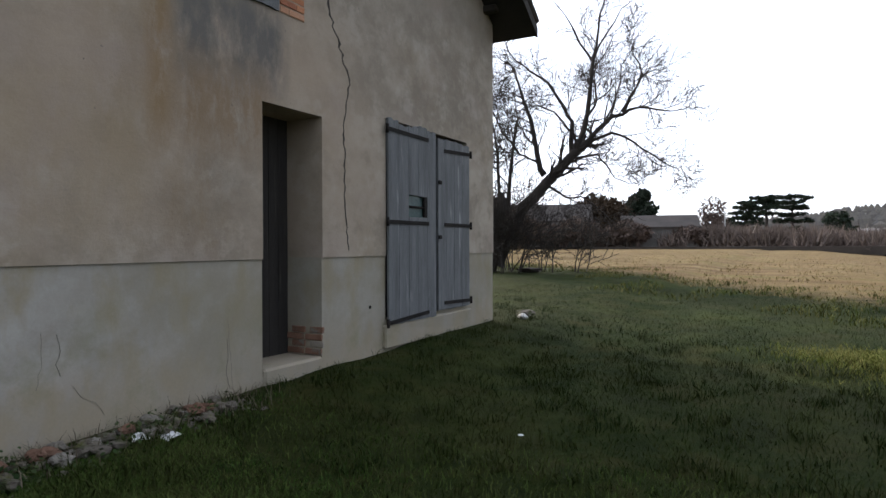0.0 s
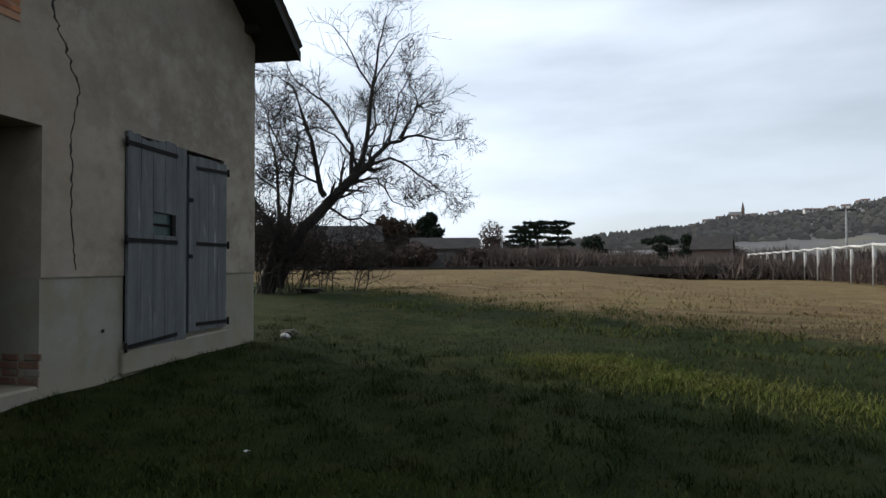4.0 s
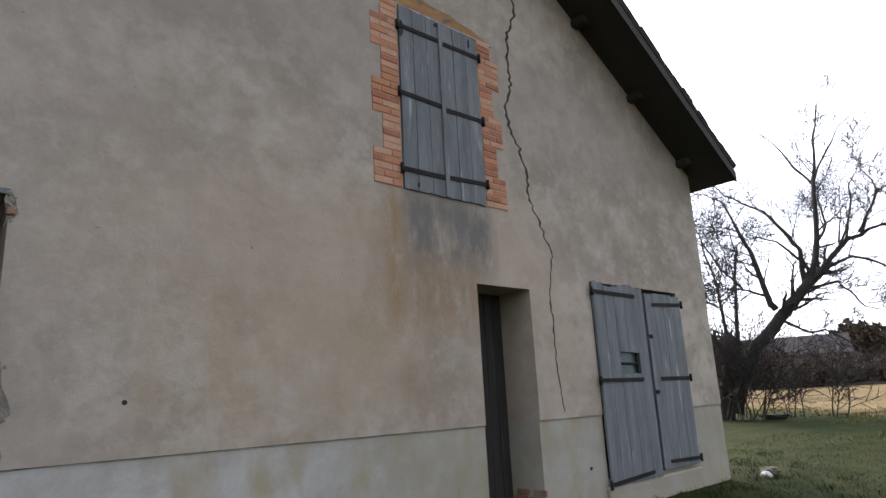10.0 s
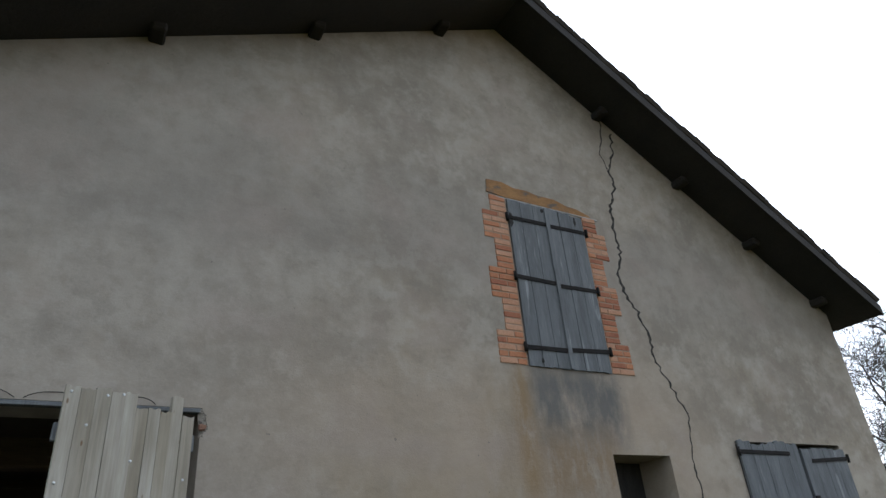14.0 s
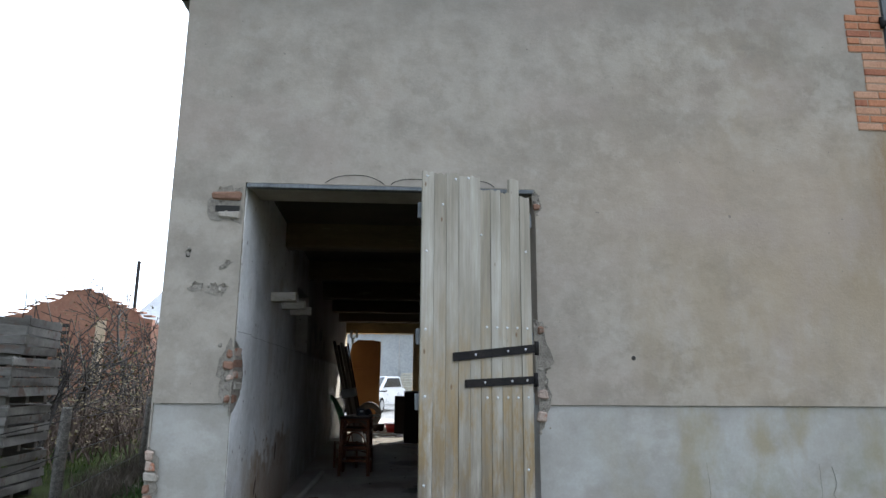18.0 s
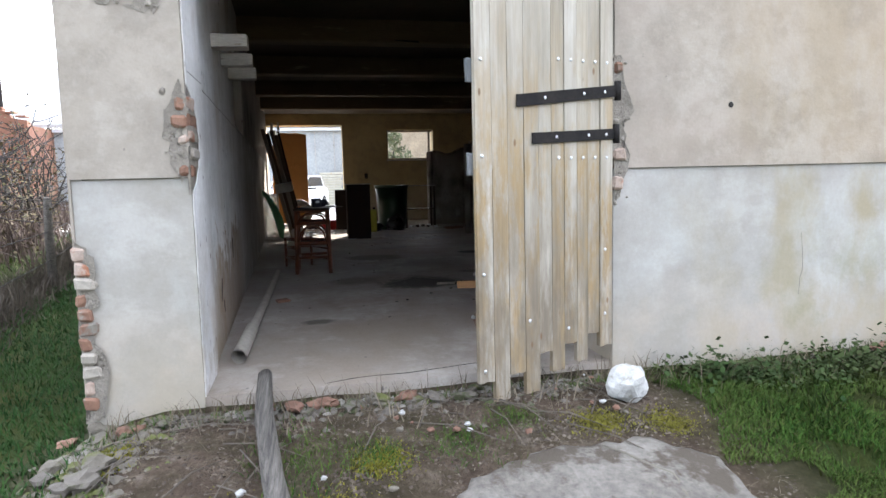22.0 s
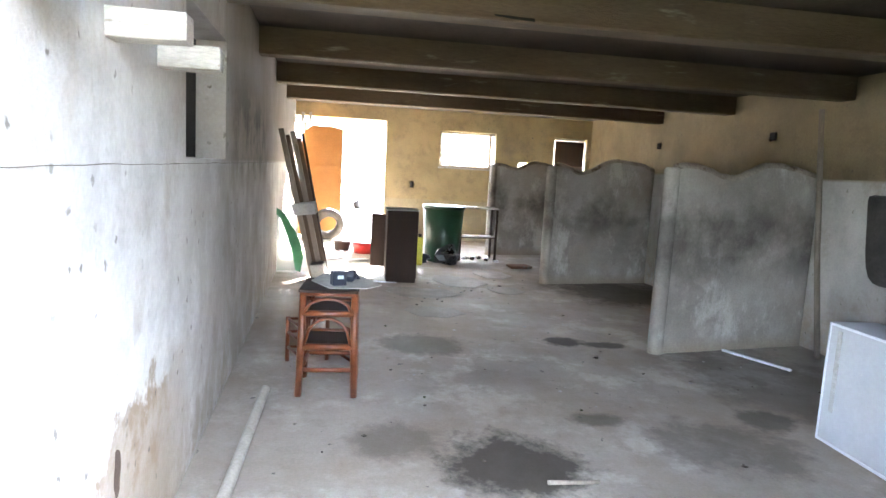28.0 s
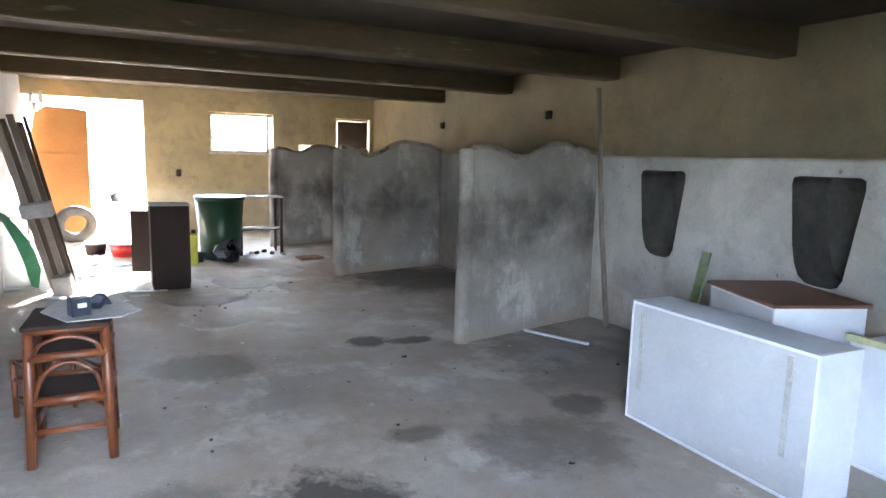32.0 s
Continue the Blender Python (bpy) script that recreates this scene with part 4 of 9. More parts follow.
# brick jambs of the loft opening: toothed blocks of five courses
jamb = thing("loft_surround", "orange brick jambs and stained timber lintel round the loft shutters", "surround", kind="structure")
bmats = [M_BRICK, mat("pale_clay_brick", (0.42, 0.2, 0.11), (0.52, 0.3, 0.19), 4, 50, 0.9, bump=0.5), mat("dark_fired_brick", (0.27, 0.09, 0.045), (0.38, 0.15, 0.08), 4, 50, 0.9, bump=0.5)]
for r in range(28):
    z0 = 3.605 + r * 0.0705
    wide = (r // 5) % 2 == 0
    for side in (0, 1):
        run = [0.115, 0.215] if wide else [0.215]
        if r % 2:
            run = run[::-1]
        y = 3.215 if side == 0 else 4.335
        for w in run:
            a, b = (y - w, y - 0.008) if side == 0 else (y + 0.008, y + w)
            bm = boxed(-4.075, -4.041 + rng.uniform(-0.003, 0.003), a, b, z0, z0 + 0.058, bevel=0.005, jitter=0.002, rng=rng)
            part("brick", bm, rng.choice(bmats), jamb)
            y = y - w if side == 0 else y + w
    
for side, (a, b) in enumerate(((2.89, 3.222), (4.328, 4.66))):
    bm = bmesh.new()
    for q in range(6):
        lo, hi = 3.6 + q * 0.3525, 3.6 + min(q * 0.3525 + 0.3525, 1.98)
        i = 0 if q % 2 == 0 else 0.115
        box(bm, -4.08, -4.046, a + (i if side == 0 else 0), b - (i if side else 0), lo, hi)
    part("mortar_bed", bm, M_JOINT, jamb)
bm = bmesh.new()
prism(bm, [(2.97, 5.6), (3.2, 5.575), (4.5, 5.572), (4.46, 5.6), (4.28, 5.655), (4.12, 5.665), (3.95, 5.715), (3.7, 5.712), (3.55, 5.74), (3.36, 5.735), (3.2, 5.775), (2.99, 5.77)], "x", -4.3, -4.038)
part("lintel", bm, mat("ochre_stained_lintel", (0.2, 0.1, 0.04), (0.38, 0.2, 0.075), 4, 30, 0.9, bump=0.7, stretch=(2, 0.8, 2), spot=((0.12, 0.095, 0.075), 3.3, 0.54)), jamb, "ochre stained timber lintel")
part("lintel_fillet", boxed(-4.2, -4.04, 3.1, 4.6, 5.555, 5.573, bevel=0.003, jitter=0.002, rng=rng), M_CONC, jamb, "pale mortar fillet")


# cracks in the render
def crack(points, width, name="wall_crack", material=None, face=FRONT, proud=0.003):
    r2 = random.Random(len(points) * 13 + int(points[0][1] * 100))
    fine = []
    for (ya, za), (yb, zb) in zip(points, points[1:]):
        n = max(2, int(abs(zb - za) / 0.045))
        for k in range(n):
            f = k / n
            fine.append((ya + (yb - ya) * f + r2.uniform(-0.45, 0.45) * min(width, 0.06) + r2.uniform(-0.006, 0.006), za + (zb - za) * f))
    fine.append(points[-1])
    bm = bmesh.new()
    prev = None
    for k, (y, z) in enumerate(fine):
        w = width * r2.uniform(0.4, 1.15) * (1 - 0.55 * abs(k / (len(fine) - 1) - 0.35))
        row = [bm.verts.new((face + d, y + s * w / 2, z)) for s, d in ((-1, -0.01), (-0.6, proud), (0.6, proud), (1, -0.01))]
        if prev:
            for a in range(3):
                bm.faces.new((prev[a], prev[a + 1], row[a + 1], row[a]))
        prev = row
    return tagged(part(name, bm, material or M_DARK), "dark jagged crack running through the render", "crack", kind="structure")


crack([(5.22, 7.11), (5.17, 6.72), (5.03, 6.42), (5.06, 6.16), (4.89, 5.81), (4.85, 5.47), (4.89, 5.19), (4.77, 4.86), (4.8, 4.64), (4.94, 4.4), (5.03, 4.17), (5.05, 3.79), (5.37, 3.22)], 0.07)
crack([(5.37, 3.22), (5.26, 2.73), (5.29, 2.27), (5.27, 2.02), (5.34, 1.45)], 0.034)
crack([(5.08, 7.3), (5.02, 6.95), (4.92, 6.67), (5.03, 6.42)], 0.03)
for pts in ([(1.4, 0.98), (1.41, 0.8), (1.39, 0.6)], [(2.25, 0.97), (2.26, 0.8), (2.22, 0.62)], [(3.73, 0.9), (3.76, 0.6), (3.79, 0.27)], [(5.95, 0.58), (6.3, 0.42)], [(-2.5, 1.37), (-2.1, 1.36)]):
    crack(pts, 0.006, material=M_HAIRLINE, face=FRONT - 0.014, proud=0.0008)
for y, z in ((0.89, 1.73), (5.72, 0.83), (-2.43, 2.45)):
    bm = bmesh.new()
    bmesh.ops.create_cone(bm, cap_ends=True, segments=9, radius1=0.02, radius2=0.013, depth=0.01, matrix=Matrix.Translation((FRONT + 0.001, y, z)) @ Matrix.Rotation(radians(90), 4, "Y"))
    tagged(part("wall_hole", bm, M_DARK), "small dark hole in the render", "hole", kind="structure")


# dark tubes draw the shade line under the proud render's edge
bm = bmesh.new()
tube(bm, [(FRONT - 0.006, y, PLINTH_Z + 0.004 * noise.noise((y * 4, 1, 0))) for y in steps(0.2, 4.1, 60)], 0.0034, 5)
tube(bm, [(FRONT - 0.006, y, PLINTH_Z + 0.004 * noise.noise((y * 4, 1, 0))) for y in steps(LEFT + 0.05, -2.06, 12)], 0.0045, 5)
structure("plinth_joint", bm, M_HAIRLINE, "dark line drawn for shade along the joint above the cement plinth", "joint")
crack([(2.35, 0.95), (2.37, 0.84), (2.34, 0.76), (2.37, 0.68)], 0.006, material=M_HAIRLINE, face=FRONT - 0.014)
crack([(3.72, 0.74), (3.74, 0.58), (3.71, 0.47), (3.75, 0.33)], 0.006, material=M_HAIRLINE, face=FRONT - 0.014)
crack([(2.45, 0.6), (2.5, 0.52), (2.6, 0.47), (2.66, 0.37)], 0.004, material=M_HAIRLINE, face=FRONT - 0.014)


# places where the render has fallen off and bricks show
def bare_patch(outline, bricks, name="bare_brick_patch", face=FRONT, orange=False):
    t = thing(name, "patch of fallen render with red bricks and mortar showing", "bricks", kind="structure")
    r2 = random.Random(len(bricks) + int(outline[0][1] * 50))
    bm = bmesh.new()
    cy, cz = sum(p[0] for p in outline) / len(outline), sum(p[1] for p in outline) / len(outline)
    ring = []
    for (ya, za), (yb, zb) in zip(outline, outline[1:] + outline[:1]):
        for k in range(4):
            f = k / 4
            ring.append((ya + (yb - ya) * f + r2.uniform(-0.02, 0.02), za + (zb - za) * f + r2.uniform(-0.02, 0.02)))
    outer = [bm.verts.new((face + 0.004, y, z)) for y, z in ring]
    inner = [bm.verts.new((face + 0.001, y + (cy - y) * 0.2, z + (cz - z) * 0.2)) for y, z in ring]
    n = len(ring)
    for k in range(n):
        bm.faces.new((outer[k], outer[(k + 1) % n], inner[(k + 1) % n], inner[k]))
    bm.faces.new(inner)
    bmesh.ops.recalc_face_normals(bm, faces=bm.faces[:])
    part("mortar_bed", bm, M_ERODED, t)
    ys, zs = [p[0] for p in outline], [p[1] for p in outline]
    for k in range(int(60 * (max(ys) - min(ys)) * (max(zs) - min(zs)) ** 0.5) + 2):
        y, z, s = r2.uniform(min(ys) + 0.015, max(ys) - 0.015), r2.uniform(min(zs), max(zs)), r2.uniform(0.006, 0.018)
        lump = bmesh.new()
        bmesh.ops.create_icosphere(lump, subdivisions=1, radius=s)
        for v in lump.verts:
            v.co = Vector((v.co.x * 0.6, v.co.y * r2.uniform(0.7, 1.3), v.co.z * r2.uniform(0.7, 1.5))) + Vector((face + 0.002, y, z))
        part("rubble", lump, r2.choice((M_ERODED, M_ERODED, M_MORTAR)), t)
    for y, z, w, h in bricks:
        part("brick", boxed(face - 0.03, face + 0.012 + r2.uniform(0, 0.012), y, y + w, z, z + h, bevel=0.012, jitter=0.012, rng=r2), r2.choice((M_BRICKDULL, M_BRICKDULL, M_MORTAR, M_LIMEDBRICK) if y < -2.4 or orange else (M_BRICKDULL, M_ERODED, M_ERODED)), t)
    return t


bare_patch([(-2.31, 2.9), (-2.2, 2.99), (-2.06, 2.98), (-2.06, 2.7), (-2.3, 2.72)], [(-2.29, 2.87, 0.22, 0.065), (-2.24, 2.73, 0.17, 0.06)], orange=True)
part("dark_hollow", boxed(-4.056, -4.045, -2.26, -2.08, 2.785, 2.835, bevel=0.003), M_DARK, bpy.data.objects["bare_brick_patch"])
bare_patch([(-2.15, 1.575), (-2.165, 1.66), (-2.115, 1.74), (-2.075, 1.851), (-2.052, 1.735), (-2.052, 1.576), (-2.052, 1.446), (-2.072, 1.356), (-2.13, 1.447)], [(-2.1, 1.7, 0.05, 0.06), (-2.115, 1.62, 0.065, 0.055), (-2.09, 1.54, 0.04, 0.055), (-2.1, 1.39, 0.05, 0.05)], orange=True)
bare_patch([(0.15, 1.18), (0.15, 2.0), (0.22, 1.98), (0.27, 1.7), (0.22, 1.62), (0.26, 1.5), (0.21, 1.25)], [(0.16, 1.9, 0.06, 0.05), (0.155, 1.43, 0.08, 0.06), (0.155, 1.27, 0.065, 0.07)], orange=True)
bare_patch([(0.15, 2.8), (0.15, 3.0), (0.2, 2.98), (0.23, 2.88)], [(0.16, 2.86, 0.05, 0.05)])
bare_patch([(-2.585, 0.2), (-2.585, 1.12), (-2.53, 1.06), (-2.5, 0.85), (-2.54, 0.7), (-2.49, 0.5), (-2.5, 0.25)], [(-2.594, 1.0 - 0.072 * k, 0.05 + 0.035 * ((k * 7) % 3) / 2, 0.064) for k in range(11)])
for y, z, w, h in ((-2.43, 2.2, 0.13, 0.05), (-2.28, 2.17, 0.15, 0.07), (-2.2, 2.36, 0.09, 0.06), (-2.45, 2.45, 0.04, 0.05)):
    bare_patch([(y, z), (y + w * 0.5, z + h), (y + w, z + h * 0.8), (y + w * 0.8, z - h * 0.3)], [], "chipped_render")

# old fixing wires looped over the barn door head
for ya, yb, rise in ((-1.45, -1.0, 0.07), (-0.95, -0.6, 0.05), (-0.42, -0.15, 0.045)):
    wire = [(FRONT + 0.012 + 0.01 * math.sin(k), ya + (yb - ya) * k / 10, 3.03 + rise * math.sin(math.pi * k / 10) ** 0.8) for k in range(11)]
    tagged(part("loose_wire", tube(bmesh.new(), wire, 0.0028, 5), M_IRON), "thin rusty wire looped above the barn door", "wire", "loose wires")
structure("door_head", boxed(FRONT - 0.05, FRONT + 0.006, -2.04, 0.16, 2.985, 3.018, bevel=0.004, jitter=0.004, rng=rng), M_GREYWOOD, "thin weathered board along the barn door head", "lintel")

# roof trim: barge boards, purlin ends, verge and ridge tiles
for side in (0, 1):
    y_end, z_end = (LEFT - ov, EAVE_L - sl * ov) if side == 0 else (RIGHT + ov * 0.7, EAVE_R - sr * ov * 0.7)
    bm = bmesh.new()
    prism(bm, [(y_end, z_end - 0.02), (RIDGE, RIDGE_Z - 0.02), (RIDGE, RIDGE_Z + 0.13), (y_end, z_end + 0.13)], "x", vx, vx + 0.03)
    part("barge_board", bm, M_GREYWOOD if side == 0 else M_ROOFWOOD, ROOF, "weathered grey barge board" if side == 0 else "black-brown barge board")
    n = 30
    for k in range(n):
        f = (k + 0.5) / n
        y, z = y_end + (RIDGE - y_end) * f, z_end + (RIDGE_Z - z_end) * f + th
        slope = math.atan2(RIDGE_Z - z_end, RIDGE - y_end)
        bm = bmesh.new()
        L = math.hypot(RIDGE - y_end, RIDGE_Z - z_end) / n
        prism(bm, [(-0.11, 0.0), (-0.08, 0.05), (0.0, 0.075), (0.08, 0.05), (0.11, 0.0)], "y", -L * 0.62, L * 0.62)
        bmesh.ops.transform(bm, matrix=Matrix.Translation((vx - 0.06 + rng.uniform(-0.012, 0.012), y, z + 0.045)) @ Matrix.Rotation(slope + (0.05 if side == 0 else -0.05), 4, "X"), verts=bm.verts[:])
        part("verge_tile", bm, M_TILE, ROOF)
for y in (2.55, 0.95, -0.55, -2.1, 5.0, 6.3, 7.5, 8.7):
    z = soffit(y)
    part("purlin", boxed(FRONT - 0.1, FRONT + 0.2, y - 0.07, y + 0.07, z - 0.09, z + 0.02, bevel=0.02), M_ROOFWOOD, ROOF, "dark square purlin end")
z0 = EAVE_L - sl * ov
bm = bmesh.new()
arc = [(LEFT - ov - 0.07 + r * math.cos(a), z0 + 0.04 + r * math.sin(a)) for r, a in [(0.066, math.pi + math.pi * k / 8) for k in range(9)] + [(0.058, 2 * math.pi - math.pi * k / 8) for k in range(9)]]
prism(bm, arc, "x", vx + 0.06, BACK - 0.5)
M_GUTTER = mat("dull_brown_grey_zinc", (0.1, 0.085, 0.075), (0.2, 0.175, 0.155), 3, 30, 0.6, 0.3, 0.2)
gutter = part("gutter", bm, M_GUTTER, ROOF, "dull zinc half-round gutter")
for k in range(26):
    x = vx - 0.1 - k * 0.55
    ring = [(x, LEFT - ov - 0.07 + 0.071 * math.cos(a), z0 + 0.04 + 0.071 * math.sin(a)) for a in [math.pi * (1 + q / 8) for q in range(9)]]
    part("bracket", tube(bmesh.new(), ring + [(x, LEFT - ov + 0.12, z0 + 0.08)], 0.008, 5), M_IRON, gutter)
for k in range(36):
    x = vx - 0.12 - k * 0.38 + rng.uniform(-0.05, 0.05)
    part("eave_tile", boxed(x - rng.uniform(0.08, 0.15), x, LEFT - ov - 0.075, LEFT - ov + 0.03, z0 + 0.05, z0 + 0.16, bevel=0.01, jitter=0.008, rng=rng), M_TILE, ROOF)
part("ridge_tile", tube(bmesh.new(), [(vx + 0.02, RIDGE, RIDGE_Z + th + 0.04), (BACK - 0.5, RIDGE, RIDGE_Z + th + 0.04)], 0.1, 10), M_TILE, ROOF)


# ---- on the ground before the barn ----
def rock(name, x, y, size, material, label, seed, category="stone", flat=0.7, group="", z=None):
    bm = bmesh.new()
    bmesh.ops.create_icosphere(bm, subdivisions=3 if name in ("white_stone", "ledge_stone") else 2, radius=1.0)
    for v in bm.verts:
        n = v.co.normalized()
        d = (0.9 + 0.28 * noise.noise(n * 1.3 + Vector((seed, 0, 0))) + 0.1 * noise.noise(n * 3.1 + Vector((0, seed, 0))) + 0.03 * noise.noise(n * 9)) if name == "white_stone" else 0.75 + 0.5 * noise.noise(n * 1.3 + Vector((seed, 0, 0))) + 0.25 * noise.noise(n * 3.1 + Vector((0, seed, 0))) + 0.09 * noise.noise(n * 7 + Vector((seed, seed, 0)))
        v.co = Vector((n.x * d * size[0], n.y * d * size[1], n.z * d * size[2]))
    for f in bm.faces:
        f.smooth = name == "yard_pebble"
    zs = min(v.co.z for v in bm.verts)
    ob = part(name, bm, material)
    ob.matrix_world = pose(x, y, (ground_z(x, y) if z is None else z) - zs * 0.75, 0, 0, seed * 71 % 360)
    return tagged(ob, label, category, group)


M_CHALK = mat("white_chalk_stone", (0.42, 0.415, 0.39), (0.6, 0.595, 0.57), 7, 30, 0.95, bump=0.9, dist=0.02, spot=((0.27, 0.25, 0.2), 9, 0.57))
M_FIELDSTONE = mat("brown_grey_field_stone", (0.07, 0.06, 0.048), (0.16, 0.138, 0.113), 6, 30, 0.95, bump=0.9, spot=((0.05, 0.055, 0.022), 6, 0.5))
M_RUBBLE = mat("earthy_rubble", (0.07, 0.06, 0.046), (0.155, 0.135, 0.105), 6, 30, 0.95, bump=0.9, spot=((0.075, 0.08, 0.02), 5, 0.5))
M_DULLBRICK = mat("earthy_brick_piece", (0.13, 0.068, 0.045), (0.21, 0.115, 0.078), 6, 30, 0.95, bump=0.8)
M_POST = mat("grey_brown_split_post", (0.09, 0.078, 0.066), (0.25, 0.225, 0.195), 3, 12, 0.9, bump=1.0, stretch=(0.25, 7, 7), dist=0.04, grit=(0.2, 1.35), spot=((0.03, 0.026, 0.022), 4.5, 0.62))
M_TWIG = mat("dry_grey_twig", (0.05, 0.04, 0.03), (0.14, 0.115, 0.09), 5, 30, 0.95)
M_PAPER = mat("crumpled_white_paper", (0.72, 0.73, 0.75), (0.86, 0.87, 0.88), 9, 50, 0.9, bump=0.6)
rock("white_stone", -3.62, 0.02, (0.11, 0.12, 0.105), M_CHALK, "rough white chalky stone by the barn door", 3)
rock("white_stone", -3.0, 1.28, (0.075, 0.105, 0.045), M_CHALK, "flat white stone in the grass", 5)
rock("white_stone", -3.7, 9.3, (0.08, 0.1, 0.05), M_CHALK, "white stone at the barn corner", 8)
rock("brown_stone", -3.75, 9.55, (0.14, 0.2, 0.08), M_FIELDSTONE, "low brown stone at the barn corner", 9)
r3 = random.Random(11)
for k in range(60):
    if k < 36:
        x, y = -4.05 + 2.1 * (k / 35) + r3.uniform(-0.1, 0.1), -2.42 - 0.22 * (k / 35) + r3.gauss(0, 0.13)
    else:
        x, y = -3.97 + r3.uniform(0, 0.2), -2.4 + (k - 36) * 0.075 + r3.uniform(-0.06, 0.06)
    s = r3.uniform(0.02, 0.05) if k > 35 else r3.uniform(0.025, 0.085)
    rock("rubble_stone", x, y, (s * 1.2, s * r3.uniform(0.7, 1.2), s * 0.6), r3.choice((M_RUBBLE, M_RUBBLE, M_FIELDSTONE, M_FIELDSTONE, M_DULLBRICK if s < 0.06 else M_RUBBLE)), "broken stone of the crumbling footing", k + 20, group="footing rubble")
for k in range(30):
    x, y = -3.98 + abs(r3.gauss(0, 0.22)), 1.4 + r3.uniform(0, 2.2)
    s = r3.uniform(0.02, 0.07)
    rock("rubble_stone", x, y, (s, s * 1.2, s * 0.7), r3.choice((M_RUBBLE, M_FIELDSTONE, M_FIELDSTONE)), "small broken stone at the foot of the wall", k + 80, group="wall foot rubble")
M_LEDGESTONE = mat("pale_mortared_ledge_stone", (0.14, 0.125, 0.105), (0.28, 0.258, 0.225), 7, 30, 0.95, bump=0.9, dist=0.02, spot=((0.09, 0.085, 0.04), 5, 0.58))
for k in range(34):
    f = k / 33
    x, y = -4.0 + 2.2 * f + r3.uniform(-0.06, 0.06), -2.5 + 0.04 * f + r3.uniform(-0.08, 0.06)
    q_ = r3.uniform(0.045, 0.125)
    rock("ledge_stone", x, y, (q_ * 1.3, q_ * r3.uniform(0.7, 1.2), q_ * 0.6), r3.choice((M_LEDGESTONE, M_RUBBLE, M_RUBBLE, M_FIELDSTONE)), "pale stone bedded in the crumbling ledge", k + 400, group="ledge stones", z=ground_z(x, -2.4) - 0.13 - 0.03 * (k % 3))
for k in range(26):
    x, y = -3.95 + abs(r3.gauss(0, 0.16)), 1.75 + r3.uniform(0, 1.7)
    q_ = r3.uniform(0.03, 0.085)
    rock("ledge_stone", x, y, (q_, q_ * 1.2, q_ * 0.7), r3.choice((M_LEDGESTONE, M_RUBBLE, M_LEDGESTONE, M_DULLBRICK)), "pale broken stone among weeds at the wall foot", k + 450, group="wall foot stones")
for k in range(8):
    rock("threshold_brick", -3.9 + r3.uniform(-0.03, 0.1), -1.75 + k * 0.14, (0.05, 0.09, 0.035), r3.choice((M_RUBBLE, M_FIELDSTONE, M_DULLBRICK)), "loose crumb of broken threshold", k + 140, group="threshold crumbs")


def crumple(name, x, y, size, label, seed):
    bm = bmesh.new()
    bmesh.ops.create_grid(bm, x_segments=7, y_segments=7, size=size)
    for v in bm.verts:
        v.co.z = 0.5 * size * (1 + noise.noise(v.co * 9 + Vector((seed, 0, 0)))) * (1.2 - 0.8 * (v.co.length / size))
        v.co.x += 0.3 * size * noise.noise(v.co * 11 + Vector((0, seed, 3)))
    bmesh.ops.solidify(bm, geom=bm.faces[:], thickness=0.004)
    ob = part(name, bm, M_PAPER)
    ob.matrix_world = pose(x, y, ground_z(x, y) - 0.01, 0, 0, seed * 50)
    return tagged(ob, label, "litter", "white litter")


for k, (x, y, s) in enumerate(((-3.72, 2.72, 0.07), (-3.6, 2.8, 0.065), (-3.78, 2.5, 0.045), (-3.85, 2.2, 0.03), (-1.75, 4.35, 0.035), (-2.6, -0.75, 0.03))):
    crumple("paper_scrap", x, y, s, "crumpled white paper scrap on the ground", k + 1)

# cracked concrete apron, lying almost flush
bm = bmesh.new()
ring = [(-3.1, -0.93), (-3.2, -0.68), (-3.25, -0.42), (-3.24, -0.06), (-3.06, 0.14), (-2.63, 0.12), (-2.4, -0.18), (-2.38, -0.49), (-2.47, -0.76), (-2.43, -0.93), (-2.32, -1.1), (-2.3, -1.38), (-2.42, -1.5), (-2.6, -1.38), (-2.81, -1.14)]
fine = []
for (xa, ya), (xb, yb) in zip(ring, ring[1:] + ring[:1]):
    for k in range(5):
        fine.append((xa + (xb - xa) * k / 5 + r3.uniform(-0.02, 0.02), ya + (yb - ya) * k / 5 + r3.uniform(-0.02, 0.02)))
loops = []
for sc, dz in ((1.0, -0.03), (0.985, 0.012), (0.93, 0.024), (0.7, 0.03), (0.35, 0.032)):
    loops.append([bm.verts.new((-2.75 + (x + 2.75) * sc, -0.6 + (y + 0.6) * sc, ground_z(-2.75 + (x + 2.75) * sc, -0.6 + (y + 0.6) * sc) + dz)) for x, y in fine])
for a, b in zip(loops, loops[1:]):
    for k in range(len(fine)):
        bm.faces.new((a[k], a[(k + 1) % len(fine)], b[(k + 1) % len(fine)], b[k]))
hub = bm.verts.new((-2.75, -0.6, ground_z(-2.75, -0.6) + 0.032))
for k in range(len(fine)):
    bm.faces.new((loops[-1][k], loops[-1][(k + 1) % len(fine)], hub))
bmesh.ops.recalc_face_normals(bm, faces=bm.faces[:])
for f in bm.faces:
    f.smooth = True
structure("concrete_apron", bm, mat("cracked_earthy_concrete", (0.115, 0.1, 0.082), (0.25, 0.23, 0.2), 3, 30, 0.97, bump=0.6, dist=0.03, spot=((0.07, 0.056, 0.04), 4.5, 0.5), grit=(0.5, 1.2)), "cracked concrete slab half covered with earth", "slab")

